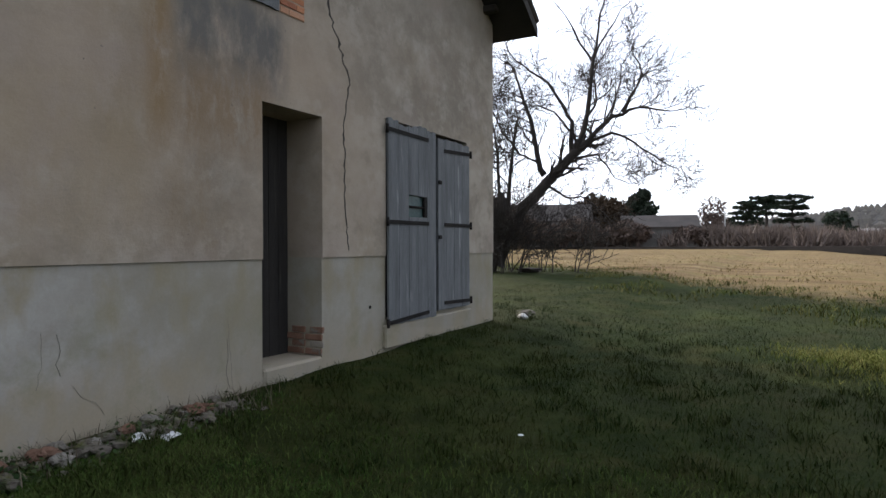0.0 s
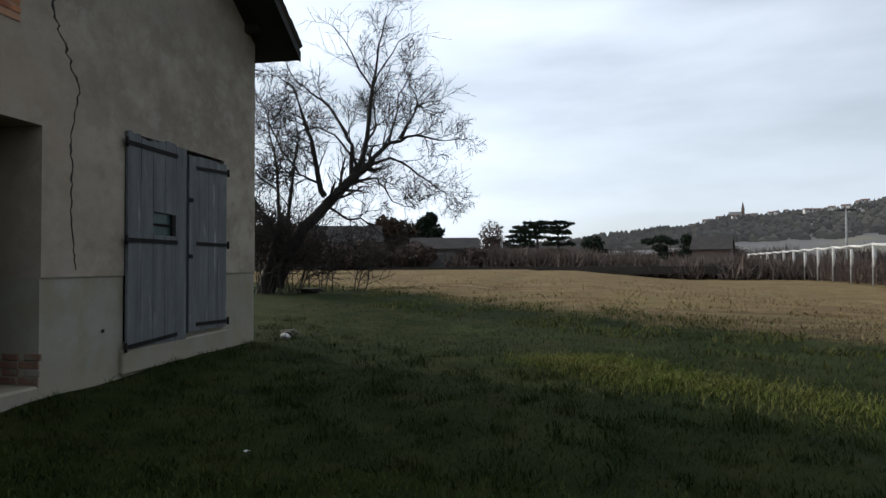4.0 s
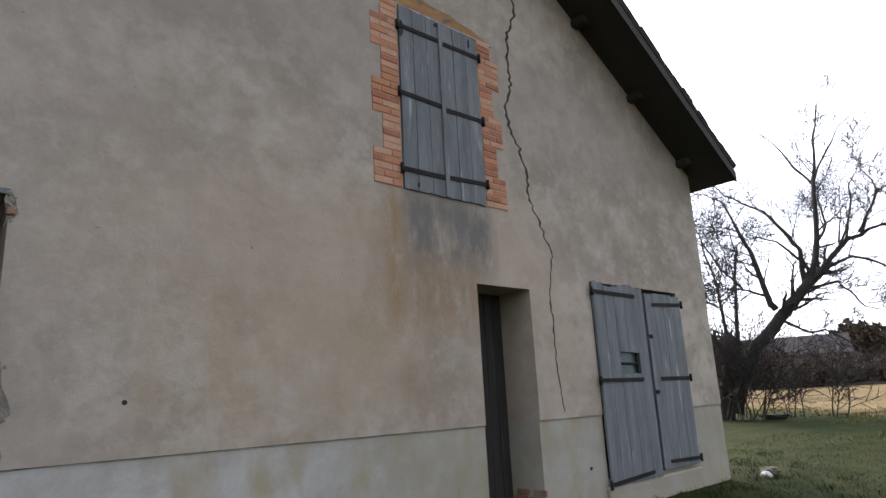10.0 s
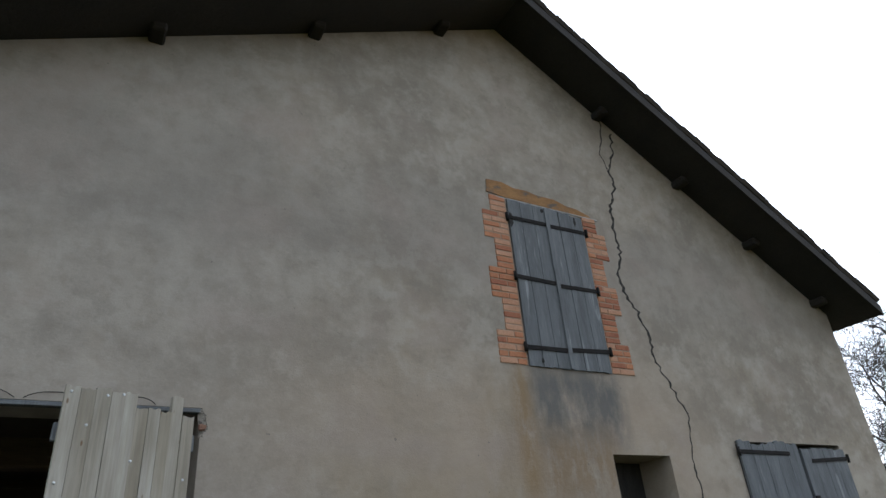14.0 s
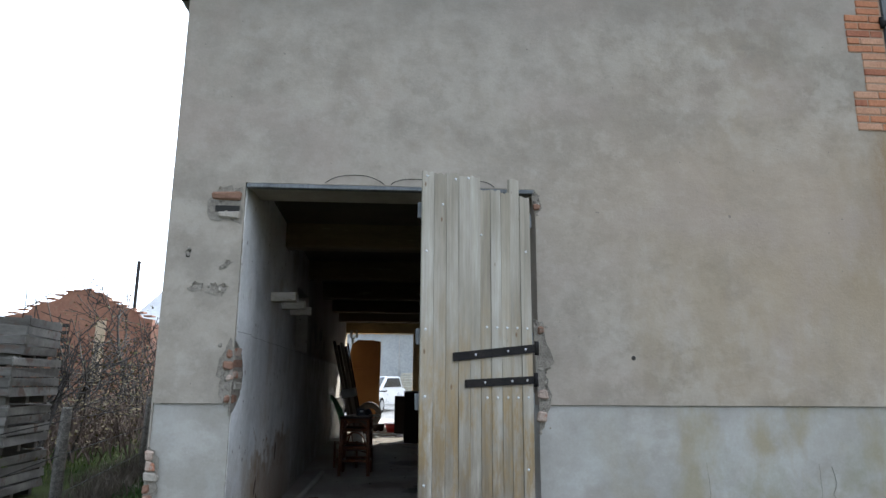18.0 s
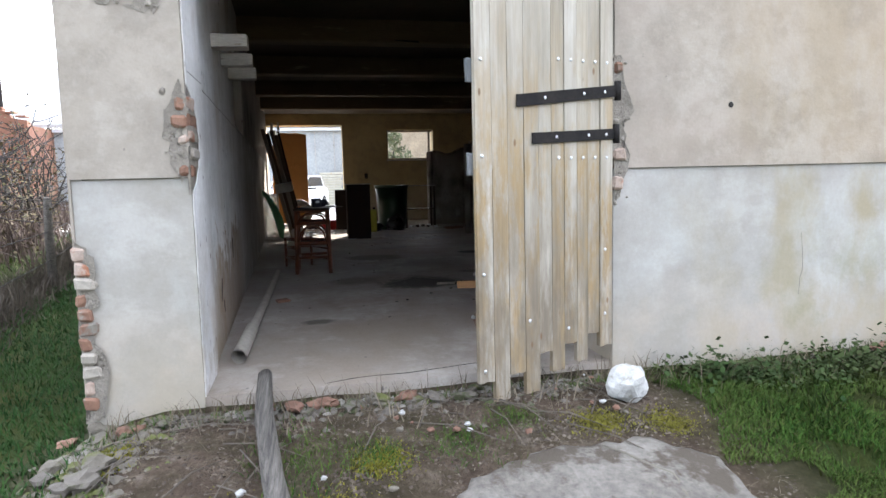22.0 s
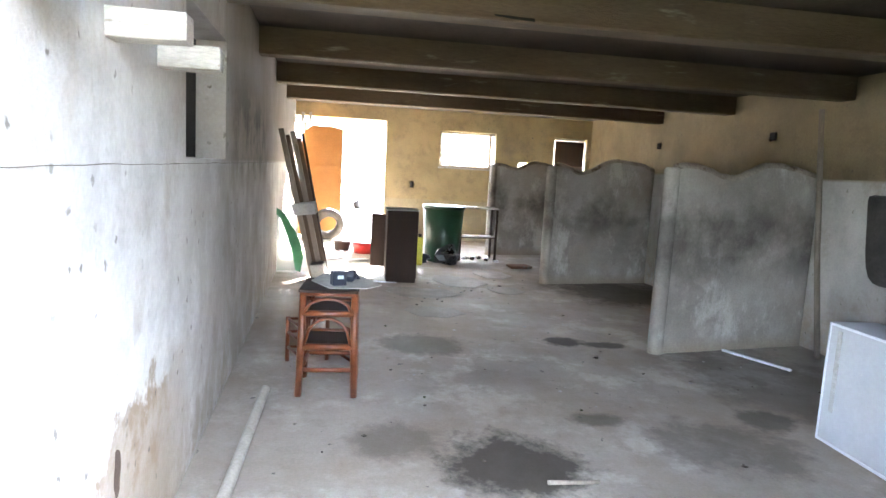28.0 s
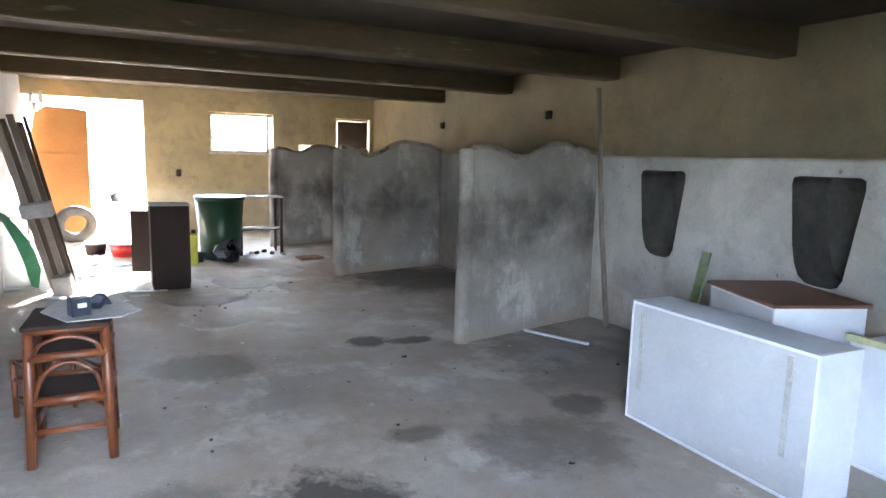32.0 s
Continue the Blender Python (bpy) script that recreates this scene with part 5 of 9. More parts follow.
for path in ([(-2.81, -1.14), (-2.72, -1.02), (-2.62, -0.99), (-2.58, -0.86), (-2.5, -0.76)], [(-2.6, -0.95), (-2.56, -0.7), (-2.5, -0.5), (-2.44, -0.3)], [(-3.2, -0.3), (-2.95, -0.12), (-2.8, -0.16), (-2.7, 0.1)]):
    bm = bmesh.new()
    pts = []
    for (xa, ya), (xb, yb) in zip(path, path[1:]):
        pts += [(xa + (xb - xa) * k / 4 + r3.uniform(-0.012, 0.012), ya + (yb - ya) * k / 4 + r3.uniform(-0.012, 0.012)) for k in range(4)]
    tube(bm, [(x, y, ground_z(x, y) + 0.03) for x, y in pts], [r3.uniform(0.0025, 0.008) for _ in pts], 6)
    tagged(part("slab_crack", bm, M_HAIRLINE), "dark crack across the concrete slab", "crack", kind="structure")
for k in range(70):
    x, y = r3.uniform(-3.95, -2.0), r3.uniform(-2.2, 0.2)
    s = r3.uniform(0.008, 0.025)
    rock("yard_pebble", x, y, (s, s * 1.2, s * 0.7), r3.choice((M_CONC, M_RUBBLE, M_FIELDSTONE, M_DULLBRICK)), "small pebble on the trodden earth", 500 + k, group="yard pebbles", z=ground_z(x, y) + 0.02)

# old round post lying over the threshold, dry sticks
bm = bmesh.new()
tube(bm, [(-4.2, -1.765, 0.33), (-3.95, -1.755, 0.33), (-3.6, -1.73, 0.325), (-3.0, -1.66, 0.295), (-2.6, -1.6, 0.255), (-2.2, -1.57, 0.215), (-1.6, -1.49, 0.15)], [0.034, 0.038, 0.041, 0.044, 0.042, 0.047, 0.046], 14)
for v in bm.verts:
    v.co += Vector((0, 1, 0.6)) * 0.014 * noise.noise(v.co * Vector((1.6, 22, 22)))
tagged(part("wooden_post", bm, M_POST), "split grey weathered post lying across the threshold", "post")
for k in range(70):
    x, y = -3.95 + r3.uniform(0, 1.9), (-2.75 + r3.uniform(0, 1.1)) if k % 3 else (-1.5 + r3.uniform(0, 1.6))
    if x > -3.35 and y > -1.4:
        x = -3.85 + 0.3 * r3.random()
    a, L = r3.uniform(0, math.pi), r3.uniform(0.15, 0.5)
    p = [Vector((x + math.cos(a) * L * q, y + math.sin(a) * L * q, 0)) for q in (0, 0.5, 1)]
    for q, v in enumerate(p):
        v.z = ground_z(v.x, v.y) + 0.01 + 0.03 * (q == 1)
    tagged(part("dry_stick", tube(bmesh.new(), p, [0.0036, 0.003, 0.0016], 5), M_TWIG), "thin dry stick on the trodden earth", "stick", "dry sticks")


# earth, mortar crumbs and bits strewn over the yard and the crumbling ledge
def crumbs(name, label, material, spots, size, seed):
    """Many small flattened five-sided lumps in one mesh."""
    q = np.random.default_rng(seed)
    n = len(spots)
    z = np.array([ground_z(x, y) for x, y in spots])
    s = size * q.uniform(0.35, 1.5, n) ** 1.5
    a0 = q.uniform(0, 6.28, n)
    vs = []
    for k in range(5):
        a = a0 + k * 1.257 + q.uniform(-0.3, 0.3, n)
        r = s * q.uniform(0.7, 1.2, n)
        vs.append(np.stack([spots[:, 0] + np.cos(a) * r, spots[:, 1] + np.sin(a) * r, z - 0.004], 1))
    vs.append(np.stack([spots[:, 0] + q.normal(0, 0.2, n) * s, spots[:, 1] + q.normal(0, 0.2, n) * s, z + s * q.uniform(0.2, 0.55, n)], 1))
    v = np.stack(vs, 1).reshape(-1, 3)
    i = np.arange(n) * 6
    f = np.concatenate([np.stack([i + k, i + (k + 1) % 5, i + 5], 1) for k in range(5)], 0)
    me = bpy.data.meshes.new(name)
    me.from_pydata(v.tolist(), [], f.tolist())
    me.materials.append(material)
    return tagged(new(name, me), label, "rubble", kind="stuff")


cq = np.random.default_rng(51)
ledge = np.stack([cq.uniform(-4.0, -1.7, 1600), -2.42 + cq.normal(0, 0.13, 1600)], 1)
foot = np.stack([-3.98 + np.abs(cq.normal(0, 0.13, 900)), cq.uniform(-2.3, 0.2, 900)], 1)
yard = np.stack([cq.uniform(-3.95, -1.6, 7000), cq.uniform(-2.3, 0.35, 7000)], 1)
wallfoot = np.stack([-3.99 + np.abs(cq.normal(0, 0.16, 900)), cq.uniform(1.6, 3.7, 900)], 1)
crumbs("ledge_rubble", "earthy mortar crumbs on the crumbling ledge", M_RUBBLE, ledge, 0.02, 1)
crumbs("threshold_rubble", "pale mortar crumbs along the threshold", M_FIELDSTONE, np.concatenate([foot, wallfoot]), 0.022, 2)
crumbs("yard_clods", "dark earth clods on the trodden yard", mat("reddish_earth_clods", (0.032, 0.023, 0.016), (0.095, 0.068, 0.048), 3, 30, 1.0, bump=0.6), yard, 0.009, 3)


crumbs("threshold_lip", "pale broken concrete crumbs along the threshold lip", M_LEDGESTONE, np.stack([-3.965 + np.abs(cq.normal(0, 0.045, 800)), cq.uniform(-1.95, -0.1, 800)], 1), 0.021, 4)


# ---- grass and weeds ----
def leaf_material(name, a, b, c):
    m, nt, bs = nodes_of(name, 0.8)
    g = nt.nodes.new("ShaderNodeNewGeometry")
    col = ramp(nt, g.outputs["Random Per Island"], [(0.0, a), (0.6, b), (1.0, c)])
    col = mix(nt, ramp(nt, noise_tex(nt, coords(nt), 0.9, 4), [(0.4, 0.0), (0.65, 0.7)]), col, c)
    nt.links.new(col, bs.inputs["Base Color"])
    bs.inputs["Specular IOR Level"].default_value = 0.1
    return m


M_BLADE = leaf_material("grass_blades", (0.007, 0.016, 0.002), (0.016, 0.033, 0.004), (0.034, 0.037, 0.009))
M_BLADE_LUSH = leaf_material("lush_grass_blades", (0.016, 0.042, 0.007), (0.038, 0.088, 0.013), (0.085, 0.1, 0.028))
M_WEED = leaf_material("bramble_leaves", (0.012, 0.028, 0.008), (0.027, 0.055, 0.015), (0.06, 0.07, 0.03))
M_DRY = leaf_material("dry_stalks", (0.07, 0.055, 0.035), (0.12, 0.095, 0.065), (0.18, 0.15, 0.11))


def blades(name, label, material, spots, height, width, lean, seed):
    """Many grass blades (one bent triangle pair each) rooted at spots, an n x 2 array."""
    g = np.random.default_rng(seed)
    n = len(spots)
    z = np.array([ground_z(x, y) for x, y in spots]) - 0.005
    a, h = g.uniform(0, 2 * np.pi, n), height * g.uniform(0.45, 1.35, n)
    side = np.stack([np.cos(a), np.sin(a), 0 * a], 1) * (width * g.uniform(0.6, 1.3, n))[:, None]
    b = a + g.uniform(0.8, 2.2, n)
    tip = np.stack([np.cos(b), np.sin(b), 0 * b], 1) * (h * lean * g.uniform(0.2, 1.4, n))[:, None]
    root = np.stack([spots[:, 0], spots[:, 1], z], 1)
    up = np.stack([0 * h, 0 * h, h], 1)
    v = np.concatenate([root - side, root + side, root + 0.55 * up + 0.35 * tip + 0.7 * side, root + 0.55 * up + 0.35 * tip - 0.7 * side, root + up * 0.92 + tip], 1).reshape(-1, 3)
    i = np.arange(n) * 5
    faces = np.concatenate([np.stack([i, i + 1, i + 2], 1), np.stack([i, i + 2, i + 3], 1), np.stack([i + 3, i + 2, i + 4], 1)], 0)
    me = bpy.data.meshes.new(name)
    me.from_pydata(v.tolist(), [], faces.tolist())
    me.materials.append(material)
    return tagged(new(name, me), label, "grass", kind="stuff")


g = np.random.default_rng(5)


def scatter(x0, x1, y0, y1, n, keep):
    p = np.stack([g.uniform(x0, x1, n), g.uniform(y0, y1, n)], 1)
    return p[np.array([keep(x, y) for x, y in p])]


def lawn_keep(x, y):
    d = math.hypot(x - 0.5, y)
    if x < FRONT + 0.03 and y < RIGHT + 0.05:
        return False
    bare = -3.8 < x < -1.2 and -2.3 < y < 0.45
    if bare and noise.noise((x * 2.2, y * 2.2, 7)) < 0.25:
        return False
    return g.random() < min(1.0, (5.0 / max(d, 2.0)) ** 1.5) * (0.75 + 0.5 * noise.noise((x, y, 2)))


blades("lawn_grass", "short dull green winter grass", M_BLADE, scatter(-6, 9, 0.3, 16, 210000, lawn_keep), 0.05, 0.0036, 1.2, 1)
blades("lawn_clumps", "coarse dark tufts standing in the winter lawn", leaf_material("coarse_dark_grass", (0.006, 0.014, 0.002), (0.016, 0.03, 0.004), (0.034, 0.04, 0.01)), scatter(-5, 9, 0.6, 15, 150000, lambda x, y: not (x < FRONT + 0.05 and y < RIGHT + 0.05) and y + 0.82 * x < 8.0 + noise.noise((x, y, 3)) and noise.noise((x * 2.6, y * 2.6, 12)) > 0.12 and g.random() < min(1.0, (6.5 / max(math.hypot(x - 0.5, y), 2.0)) ** 1.3)), 0.095, 0.0045, 1.0, 43)
blades("yard_grass", "short green grass round the barn apron", M_BLADE_LUSH, scatter(-4.0, 1.5, -2.6, 4.0, 45000, lawn_keep), 0.045, 0.0028, 1.0, 2)
blades("door_side_grass", "lush bright green grass between the slab and the wall foot", M_BLADE_LUSH, scatter(-3.8, -0.4, 0.05, 3.0, 120000, lambda x, y: y > 0.3 + 0.3 * noise.noise((x * 3, y * 3, 1)) and noise.noise((x * 2.1, y * 2.1, 5)) > -0.38 and g.random() < min(1.0, max(0.0, (-0.5 - x) / 1.2)) * min(1.0, max(0.12, (3.2 - y) / 1.6))), 0.04, 0.0024, 1.2, 21)
blades("post_side_grass", "green grass tufts beside the lying post", M_BLADE_LUSH, np.concatenate([np.stack([g.normal(cx, s, 420), g.normal(cy, s, 420)], 1) for cx, cy, s in ((-3.4, -1.55, 0.1), (-3.34, -1.28, 0.08), (-2.49, -1.88, 0.16), (-2.65, -1.77, 0.12), (-2.68, -2.18, 0.1), (-2.15, -1.4, 0.16), (-2.15, -1.0, 0.14), (-2.2, -0.65, 0.13), (-2.22, -0.2, 0.12), (-2.1, 0.0, 0.14), (-2.2, -1.85, 0.18), (-3.38, -0.88, 0.08), (-3.55, -0.6, 0.07), (-1.95, -0.6, 0.25), (-2.0, -2.1, 0.2))]), 0.032, 0.0022, 1.3, 22)
# brighter blades paint the strip of sunlight that crosses the lawn
blades("sunlit_tufts", "band of bright yellow-green blades painted for a sunlit strip of lawn", leaf_material("sunlight_tinted_grass", (0.08, 0.11, 0.016), (0.13, 0.155, 0.028), (0.2, 0.18, 0.06)), np.array([(0.4 + 4.4 * f + g.normal(0, 0.4), 8.7 - 3.6 * f + g.normal(0, 0.4) * (0.6 + 0.9 * math.sin(f * 9) ** 2)) for f in g.uniform(0, 1, 30000) if noise.noise((f * 14, 3, g.random() * 0.8)) > 0.08]), 0.07, 0.005, 0.9, 23)
blades("lane_grass", "lush green grass in the lane beside the barn", leaf_material("lane_grass_blades", (0.004, 0.02, 0.004), (0.011, 0.046, 0.01), (0.03, 0.064, 0.015)), scatter(-16, 0.0, -5.4, -2.54, 66000, lambda x, y: x > -4 or y < LEFT - 0.05), 0.055, 0.004, 1.1, 3)
blades("dry_grass", "dry straw-coloured stalks along the wall foot", M_DRY, scatter(-4.02, -3.2, -2.5, 4.0, 2600, lambda x, y: x < -3.9 + 0.4 * g.random()), 0.12, 0.003, 0.9, 4)
crumbs("yard_litter", "mixed leaf litter, grit and straw bits on the trodden earth", leaf_material("leaf_litter_bits", (0.028, 0.02, 0.014), (0.075, 0.058, 0.042), (0.15, 0.125, 0.1)), np.concatenate([yard[:5200] + cq.normal(0, 0.02, (5200, 2)), ledge[:1200] + cq.normal(0, 0.05, (1200, 2)), np.stack([cq.uniform(-3.95, -3.2, 1800), cq.uniform(-2.3, 0.3, 1800)], 1)]), 0.0085, 6)
blades("yard_straw", "flat dry straw and stalks lying on the trodden earth", M_DRY, np.stack([cq.uniform(-3.95, -1.6, 2600), cq.uniform(-2.5, 0.3, 2600)], 1), 0.02, 0.0022, 3.6, 44)
blades("moss_tufts", "yellow-green moss tufts on the rubble", leaf_material("moss", (0.1, 0.1, 0.01), (0.17, 0.15, 0.02), (0.12, 0.11, 0.03)), np.concatenate([np.stack([g.normal(cx, s * 1.2, 1900), g.normal(cy, s * 1.2, 1900)], 1) for cx, cy, s in ((-3.42, -0.22, 0.05), (-3.36, 0.12, 0.05), (-2.89, -1.87, 0.09), (-2.97, -2.39, 0.07), (-2.39, -2.21, 0.09), (-2.96, -1.46, 0.06), (-2.75, -2.11, 0.08), (-3.3, -1.25, 0.05), (-3.6, -2.4, 0.06), (-2.0, -2.3, 0.12), (-2.15, 0.1, 0.07), (-2.25, -0.45, 0.05))]), 0.014, 0.004, 0.8, 5)


def field_keep(x, y):
    return y + 0.87 * x > 15.8 + 2.5 * noise.noise((x * 0.4, y * 0.4, 9)) and g.random() < min(1.0, (16.0 / math.hypot(x, y)) ** 2) and noise.noise((x * 0.8, y * 0.8, 6)) > -0.1


blades("field_stubble", "dry straw-coloured tufts over the stubble field", leaf_material("stubble_tufts", (0.085, 0.07, 0.025), (0.2, 0.15, 0.065), (0.36, 0.275, 0.135)), scatter(-14, 22, 9, 60, 90000, field_keep), 0.075, 0.014, 1.1, 41)
blades("field_edge_grass", "rough green tufts where the lawn meets the stubble", leaf_material("rough_edge_grass", (0.03, 0.05, 0.008), (0.07, 0.09, 0.015), (0.15, 0.13, 0.045)), scatter(-14, 14, 8, 32, 60000, lambda x, y: abs(y + 0.87 * x - 15.5 - 3.0 * noise.noise((x * 0.35, y * 0.35, 2))) < 2.6 and noise.noise((x * 0.7, y * 0.7, 8)) > 0.0 and not (x < FRONT and y < RIGHT)), 0.11, 0.011, 1.0, 42)


def leafy(name, label, material, centres, leaf, seed, category="plant", round_=0.0):
    """Small two-triangle leaves strewn about centres (x, y, z, spread, height, count)."""
    q = np.random.default_rng(seed)
    vs, fs = [], []
    for cx, cy, cz, s, h, n in centres:
        p = np.stack([q.normal(cx, s, n), q.normal(cy, s, n), cz + np.abs(q.normal(0, h, n))], 1)
        a, e, L = q.uniform(0, 2 * np.pi, n), q.uniform(-0.9, 0.9, n), leaf * q.uniform(0.5, 1.4, n)
        u = np.stack([np.cos(a) * np.cos(e), np.sin(a) * np.cos(e), np.sin(e)], 1) * L[:, None]
        w = np.stack([-np.sin(a), np.cos(a), q.uniform(-0.5, 0.5, n)], 1) * (0.38 * L)[:, None]
        k = len(vs) * 0 + sum(len(x) for x in vs)
        quad = np.stack([p - 0.5 * u, p + w, p + 0.5 * u, p - w], 1).reshape(-1, 3)
        i = k + np.arange(n) * 4
        vs.append(quad)
        fs += np.stack([i, i + 1, i + 2, i + 3], 1).tolist()
    me = bpy.data.meshes.new(name)
    me.from_pydata(np.concatenate(vs).tolist(), [], fs)
    me.materials.append(material)
    return tagged(new(name, me), label, category, kind="stuff")


leafy("wall_foot_weeds", "low dark bramble leaves along the wall foot", M_WEED, [(-3.85 + r3.uniform(0, 0.22), 0.45 + k * 0.085, 0.2, 0.07 + 0.05 * r3.random(), 0.03 + 0.05 * r3.random(), int(r3.uniform(120, 480)) if k < 18 else 80) for k in range(36)], 0.032, 6)

# ---- inside the stable: built-in parts ----
def lean_back(v, y0):
    v.co.x -= 0.2 * max(0.0, v.co.y - y0)


def partition(x, y0, seed, profile):
    """A concrete stall partition with a swept top and a thick rounded end post, standing a little askew."""
    t = thing("stall_partition", "grey concrete stall partition with a swooping top edge", "partition", "stall partitions", kind="structure")
    q = random.Random(seed)
    n = 30
    top = []
    for k in range(n + 1):
        f = k / n
        i = max(j for j in range(len(profile) - 1) if profile[j][0] <= f)
        (fa, za), (fb, zb) = profile[i], profile[i + 1]
        e = (f - fa) / (fb - fa)
        top.append((y0 + 0.1 + (3.44 - y0 - 0.1) * f, za + (zb - za) * e * e * (3 - 2 * e) + q.uniform(-0.006, 0.006)))
    skew = lambda me_: [lean_back(v, y0) for v in me_.verts]
    bm = bmesh.new()
    prism(bm, [(y0 + 0.1, FLOOR - 0.02)] + top + [(3.44, FLOOR - 0.02)], "x", x - 0.1, x)
    skew(bm)
    part("panel", bm, M_PARTITION, t)
    bm = bmesh.new()
    zs = steps(FLOOR - 0.02, 2.04, 8)
    rows = []
    for z in zs + [2.065]:
        s = 0.75 if z > 2.05 else 1.0
        rows.append([bm.verts.new((x - 0.05 + 0.075 * s * math.cos(a), y0 + 0.06 + 0.075 * s * math.sin(a) + 0.004 * noise.noise((z * 4, a, seed)), z)) for a in [2 * math.pi * k / 14 for k in range(14)]])
    for a, b in zip(rows, rows[1:]):
        for k in range(14):
            bm.faces.new((a[k], a[(k + 1) % 14], b[(k + 1) % 14], b[k])).smooth = True
    bm.faces.new(rows[-1])
    bmesh.ops.recalc_face_normals(bm, faces=bm.faces[:])
    part("end_post", bm, M_PARTITION, t)
    bm = bmesh.new()
    tube(bm, [(x - 0.05, y, z + 0.004) for y, z in top], 0.052, 10)
    skew(bm)
    part("coping", bm, M_COPING, t, "brown grimy coping")
    return t


def partition_material():
    m, nt, b = nodes_of("stained_grey_cement", 0.9)
    v = coords(nt)
    X, Y, Z = xyz(nt)
    big, mid, fine = noise_tex(nt, v, 1.0, 6), noise_tex(nt, v, 3.2, 8, 0.7), noise_tex(nt, v, 45, 7, 0.7)
    col = ramp(nt, big, [(0.3, (0.17, 0.155, 0.138)), (0.65, (0.31, 0.292, 0.268))])
    col = mix(nt, ramp(nt, mid, [(0.5, 0.0), (0.75, 0.7)]), col, (0.41, 0.385, 0.35))
    col = mix(nt, ramp(nt, noise_tex(nt, coords(nt, (1, 1, 0.6)), 1.9, 9, 0.72), [(0.53, 0.0), (0.62, 0.65)]), col, (0.47, 0.45, 0.42))
    col = mix(nt, ramp(nt, noise_tex(nt, v, 0.8, 8, 0.7), [(0.53, 0.0), (0.66, 0.6)]), col, (0.2, 0.165, 0.13))
    rub = calc(nt, "MULTIPLY", band(nt, Z, 1.05, 1.75, 0.18), ramp(nt, noise_tex(nt, v, 1.4, 5), [(0.42, 0.0), (0.62, 0.82)]))
    col = mix(nt, 1.0, col, (1.07, 1.05, 1.03), "MULTIPLY")
    col = mix(nt, rub, col, (0.075, 0.064, 0.054))
    col = mix(nt, band(nt, Z, -1, 0.36, 0.08), col, (0.24, 0.2, 0.15))
    col = mix(nt, 1.0, col, ramp(nt, fine, [(0.25, 0.82), (0.75, 1.1)]), "MULTIPLY")
    nt.links.new(col, b.inputs["Base Color"])
    relief(nt, b, calc(nt, "ADD", mid, fine), 0.45, 0.01)
    return m


M_PARTITION = partition_material()
M_COPING = mat("grimy_brown_cement", (0.16, 0.13, 0.1), (0.34, 0.3, 0.26), 5, 40, 0.9, bump=0.5, spot=((0.1, 0.07, 0.045), 4.0, 0.55))
for k, (x, y0, profile) in enumerate(((-9.58, 1.58, ((0, 2.05), (0.1, 2.065), (0.37, 1.97), (0.66, 2.125), (0.8, 2.1), (1, 2.04))), (-13.2, 1.6, ((0, 2.05), (0.06, 2.06), (0.24, 1.945), (0.62, 2.17), (0.86, 2.13), (1, 2.06))), (-16.3, 1.42, ((0, 2.035), (0.05, 2.04), (0.22, 1.97), (0.46, 2.12), (0.7, 2.05), (1, 2.05))))):
    partition(x, y0, k + 1, profile)

jz = random.Random(91)
edge = [(-4.075 - 0.02 * jz.random() - (0.28 * max(0.0, math.sin((z - 1.32) / 0.5 * math.pi)) ** 0.6 if 1.32 < z < 1.82 else 0.0), z) for z in steps(FLOOR, 3.015, 90)]
bm = bmesh.new()
prism(bm, [(-4.552, FLOOR)] + edge + [(-4.552, 3.015)], "y", -2.06, -2.044)
structure("jamb_limewash", bm, M_LONGWALL, "limewashed jamb of the barn door with a broken edge", "jamb")
reveal = thing("bare_reveal_patch", "patch of bare brick and mortar on the barn door jamb", "bricks", kind="structure")
bm = bmesh.new()
prism(bm, [(-4.052, 1.84), (-4.2, 1.83), (-4.34, 1.74), (-4.39, 1.58), (-4.34, 1.42), (-4.2, 1.31), (-4.052, 1.3)], "y", -2.06, -2.048)
part("mortar_bed", bm, M_ERODED, reveal)
for x, w, z, h, m_ in ((-4.25, 0.19, 1.72, 0.06, M_LIMEDBRICK), (-4.3, 0.2, 1.635, 0.06, M_BRICKDULL), (-4.095, 0.04, 1.64, 0.055, M_BRICKDULL), (-4.32, 0.13, 1.555, 0.055, M_MORTAR), (-4.17, 0.11, 1.56, 0.055, M_LIMEDBRICK), (-4.31, 0.2, 1.475, 0.058, M_MORTAR), (-4.23, 0.16, 1.385, 0.06, M_BRICKDULL)):
    part("brick", boxed(x, x + w, -2.06, -2.0445 + jz.uniform(0, 0.006), z, z + h, bevel=0.01, jitter=0.008, rng=jz), m_, reveal)
M_GOUGE = mat("damp_brown_gouge", (0.06, 0.04, 0.03), (0.16, 0.105, 0.075), 14, 50, 0.95, bump=0.6)
for x, z, w, h, tilt in ((-5.2, 0.65, 0.026, 0.075, 0.35), (-6.22, 0.84, 0.035, 0.09, 0.1), (-5.3, 0.53, 0.018, 0.05, -0.4)):
    ring = []
    for k in range(14):
        a = k * math.tau / 14
        r = 1 + 0.45 * noise.noise((math.cos(a) * 1.6 + x, math.sin(a) * 1.6, z))
        ring.append((x + w * r * math.cos(a) - tilt * h * math.sin(a), z + h * r * math.sin(a)))
    bm = bmesh.new()
    prism(bm, ring, "y", stable_left(x) - 0.012, stable_left(x) + 0.0025)
    structure("wall_gouge", bm, M_GOUGE, "brown gouge in the limewashed wall", "gouge")

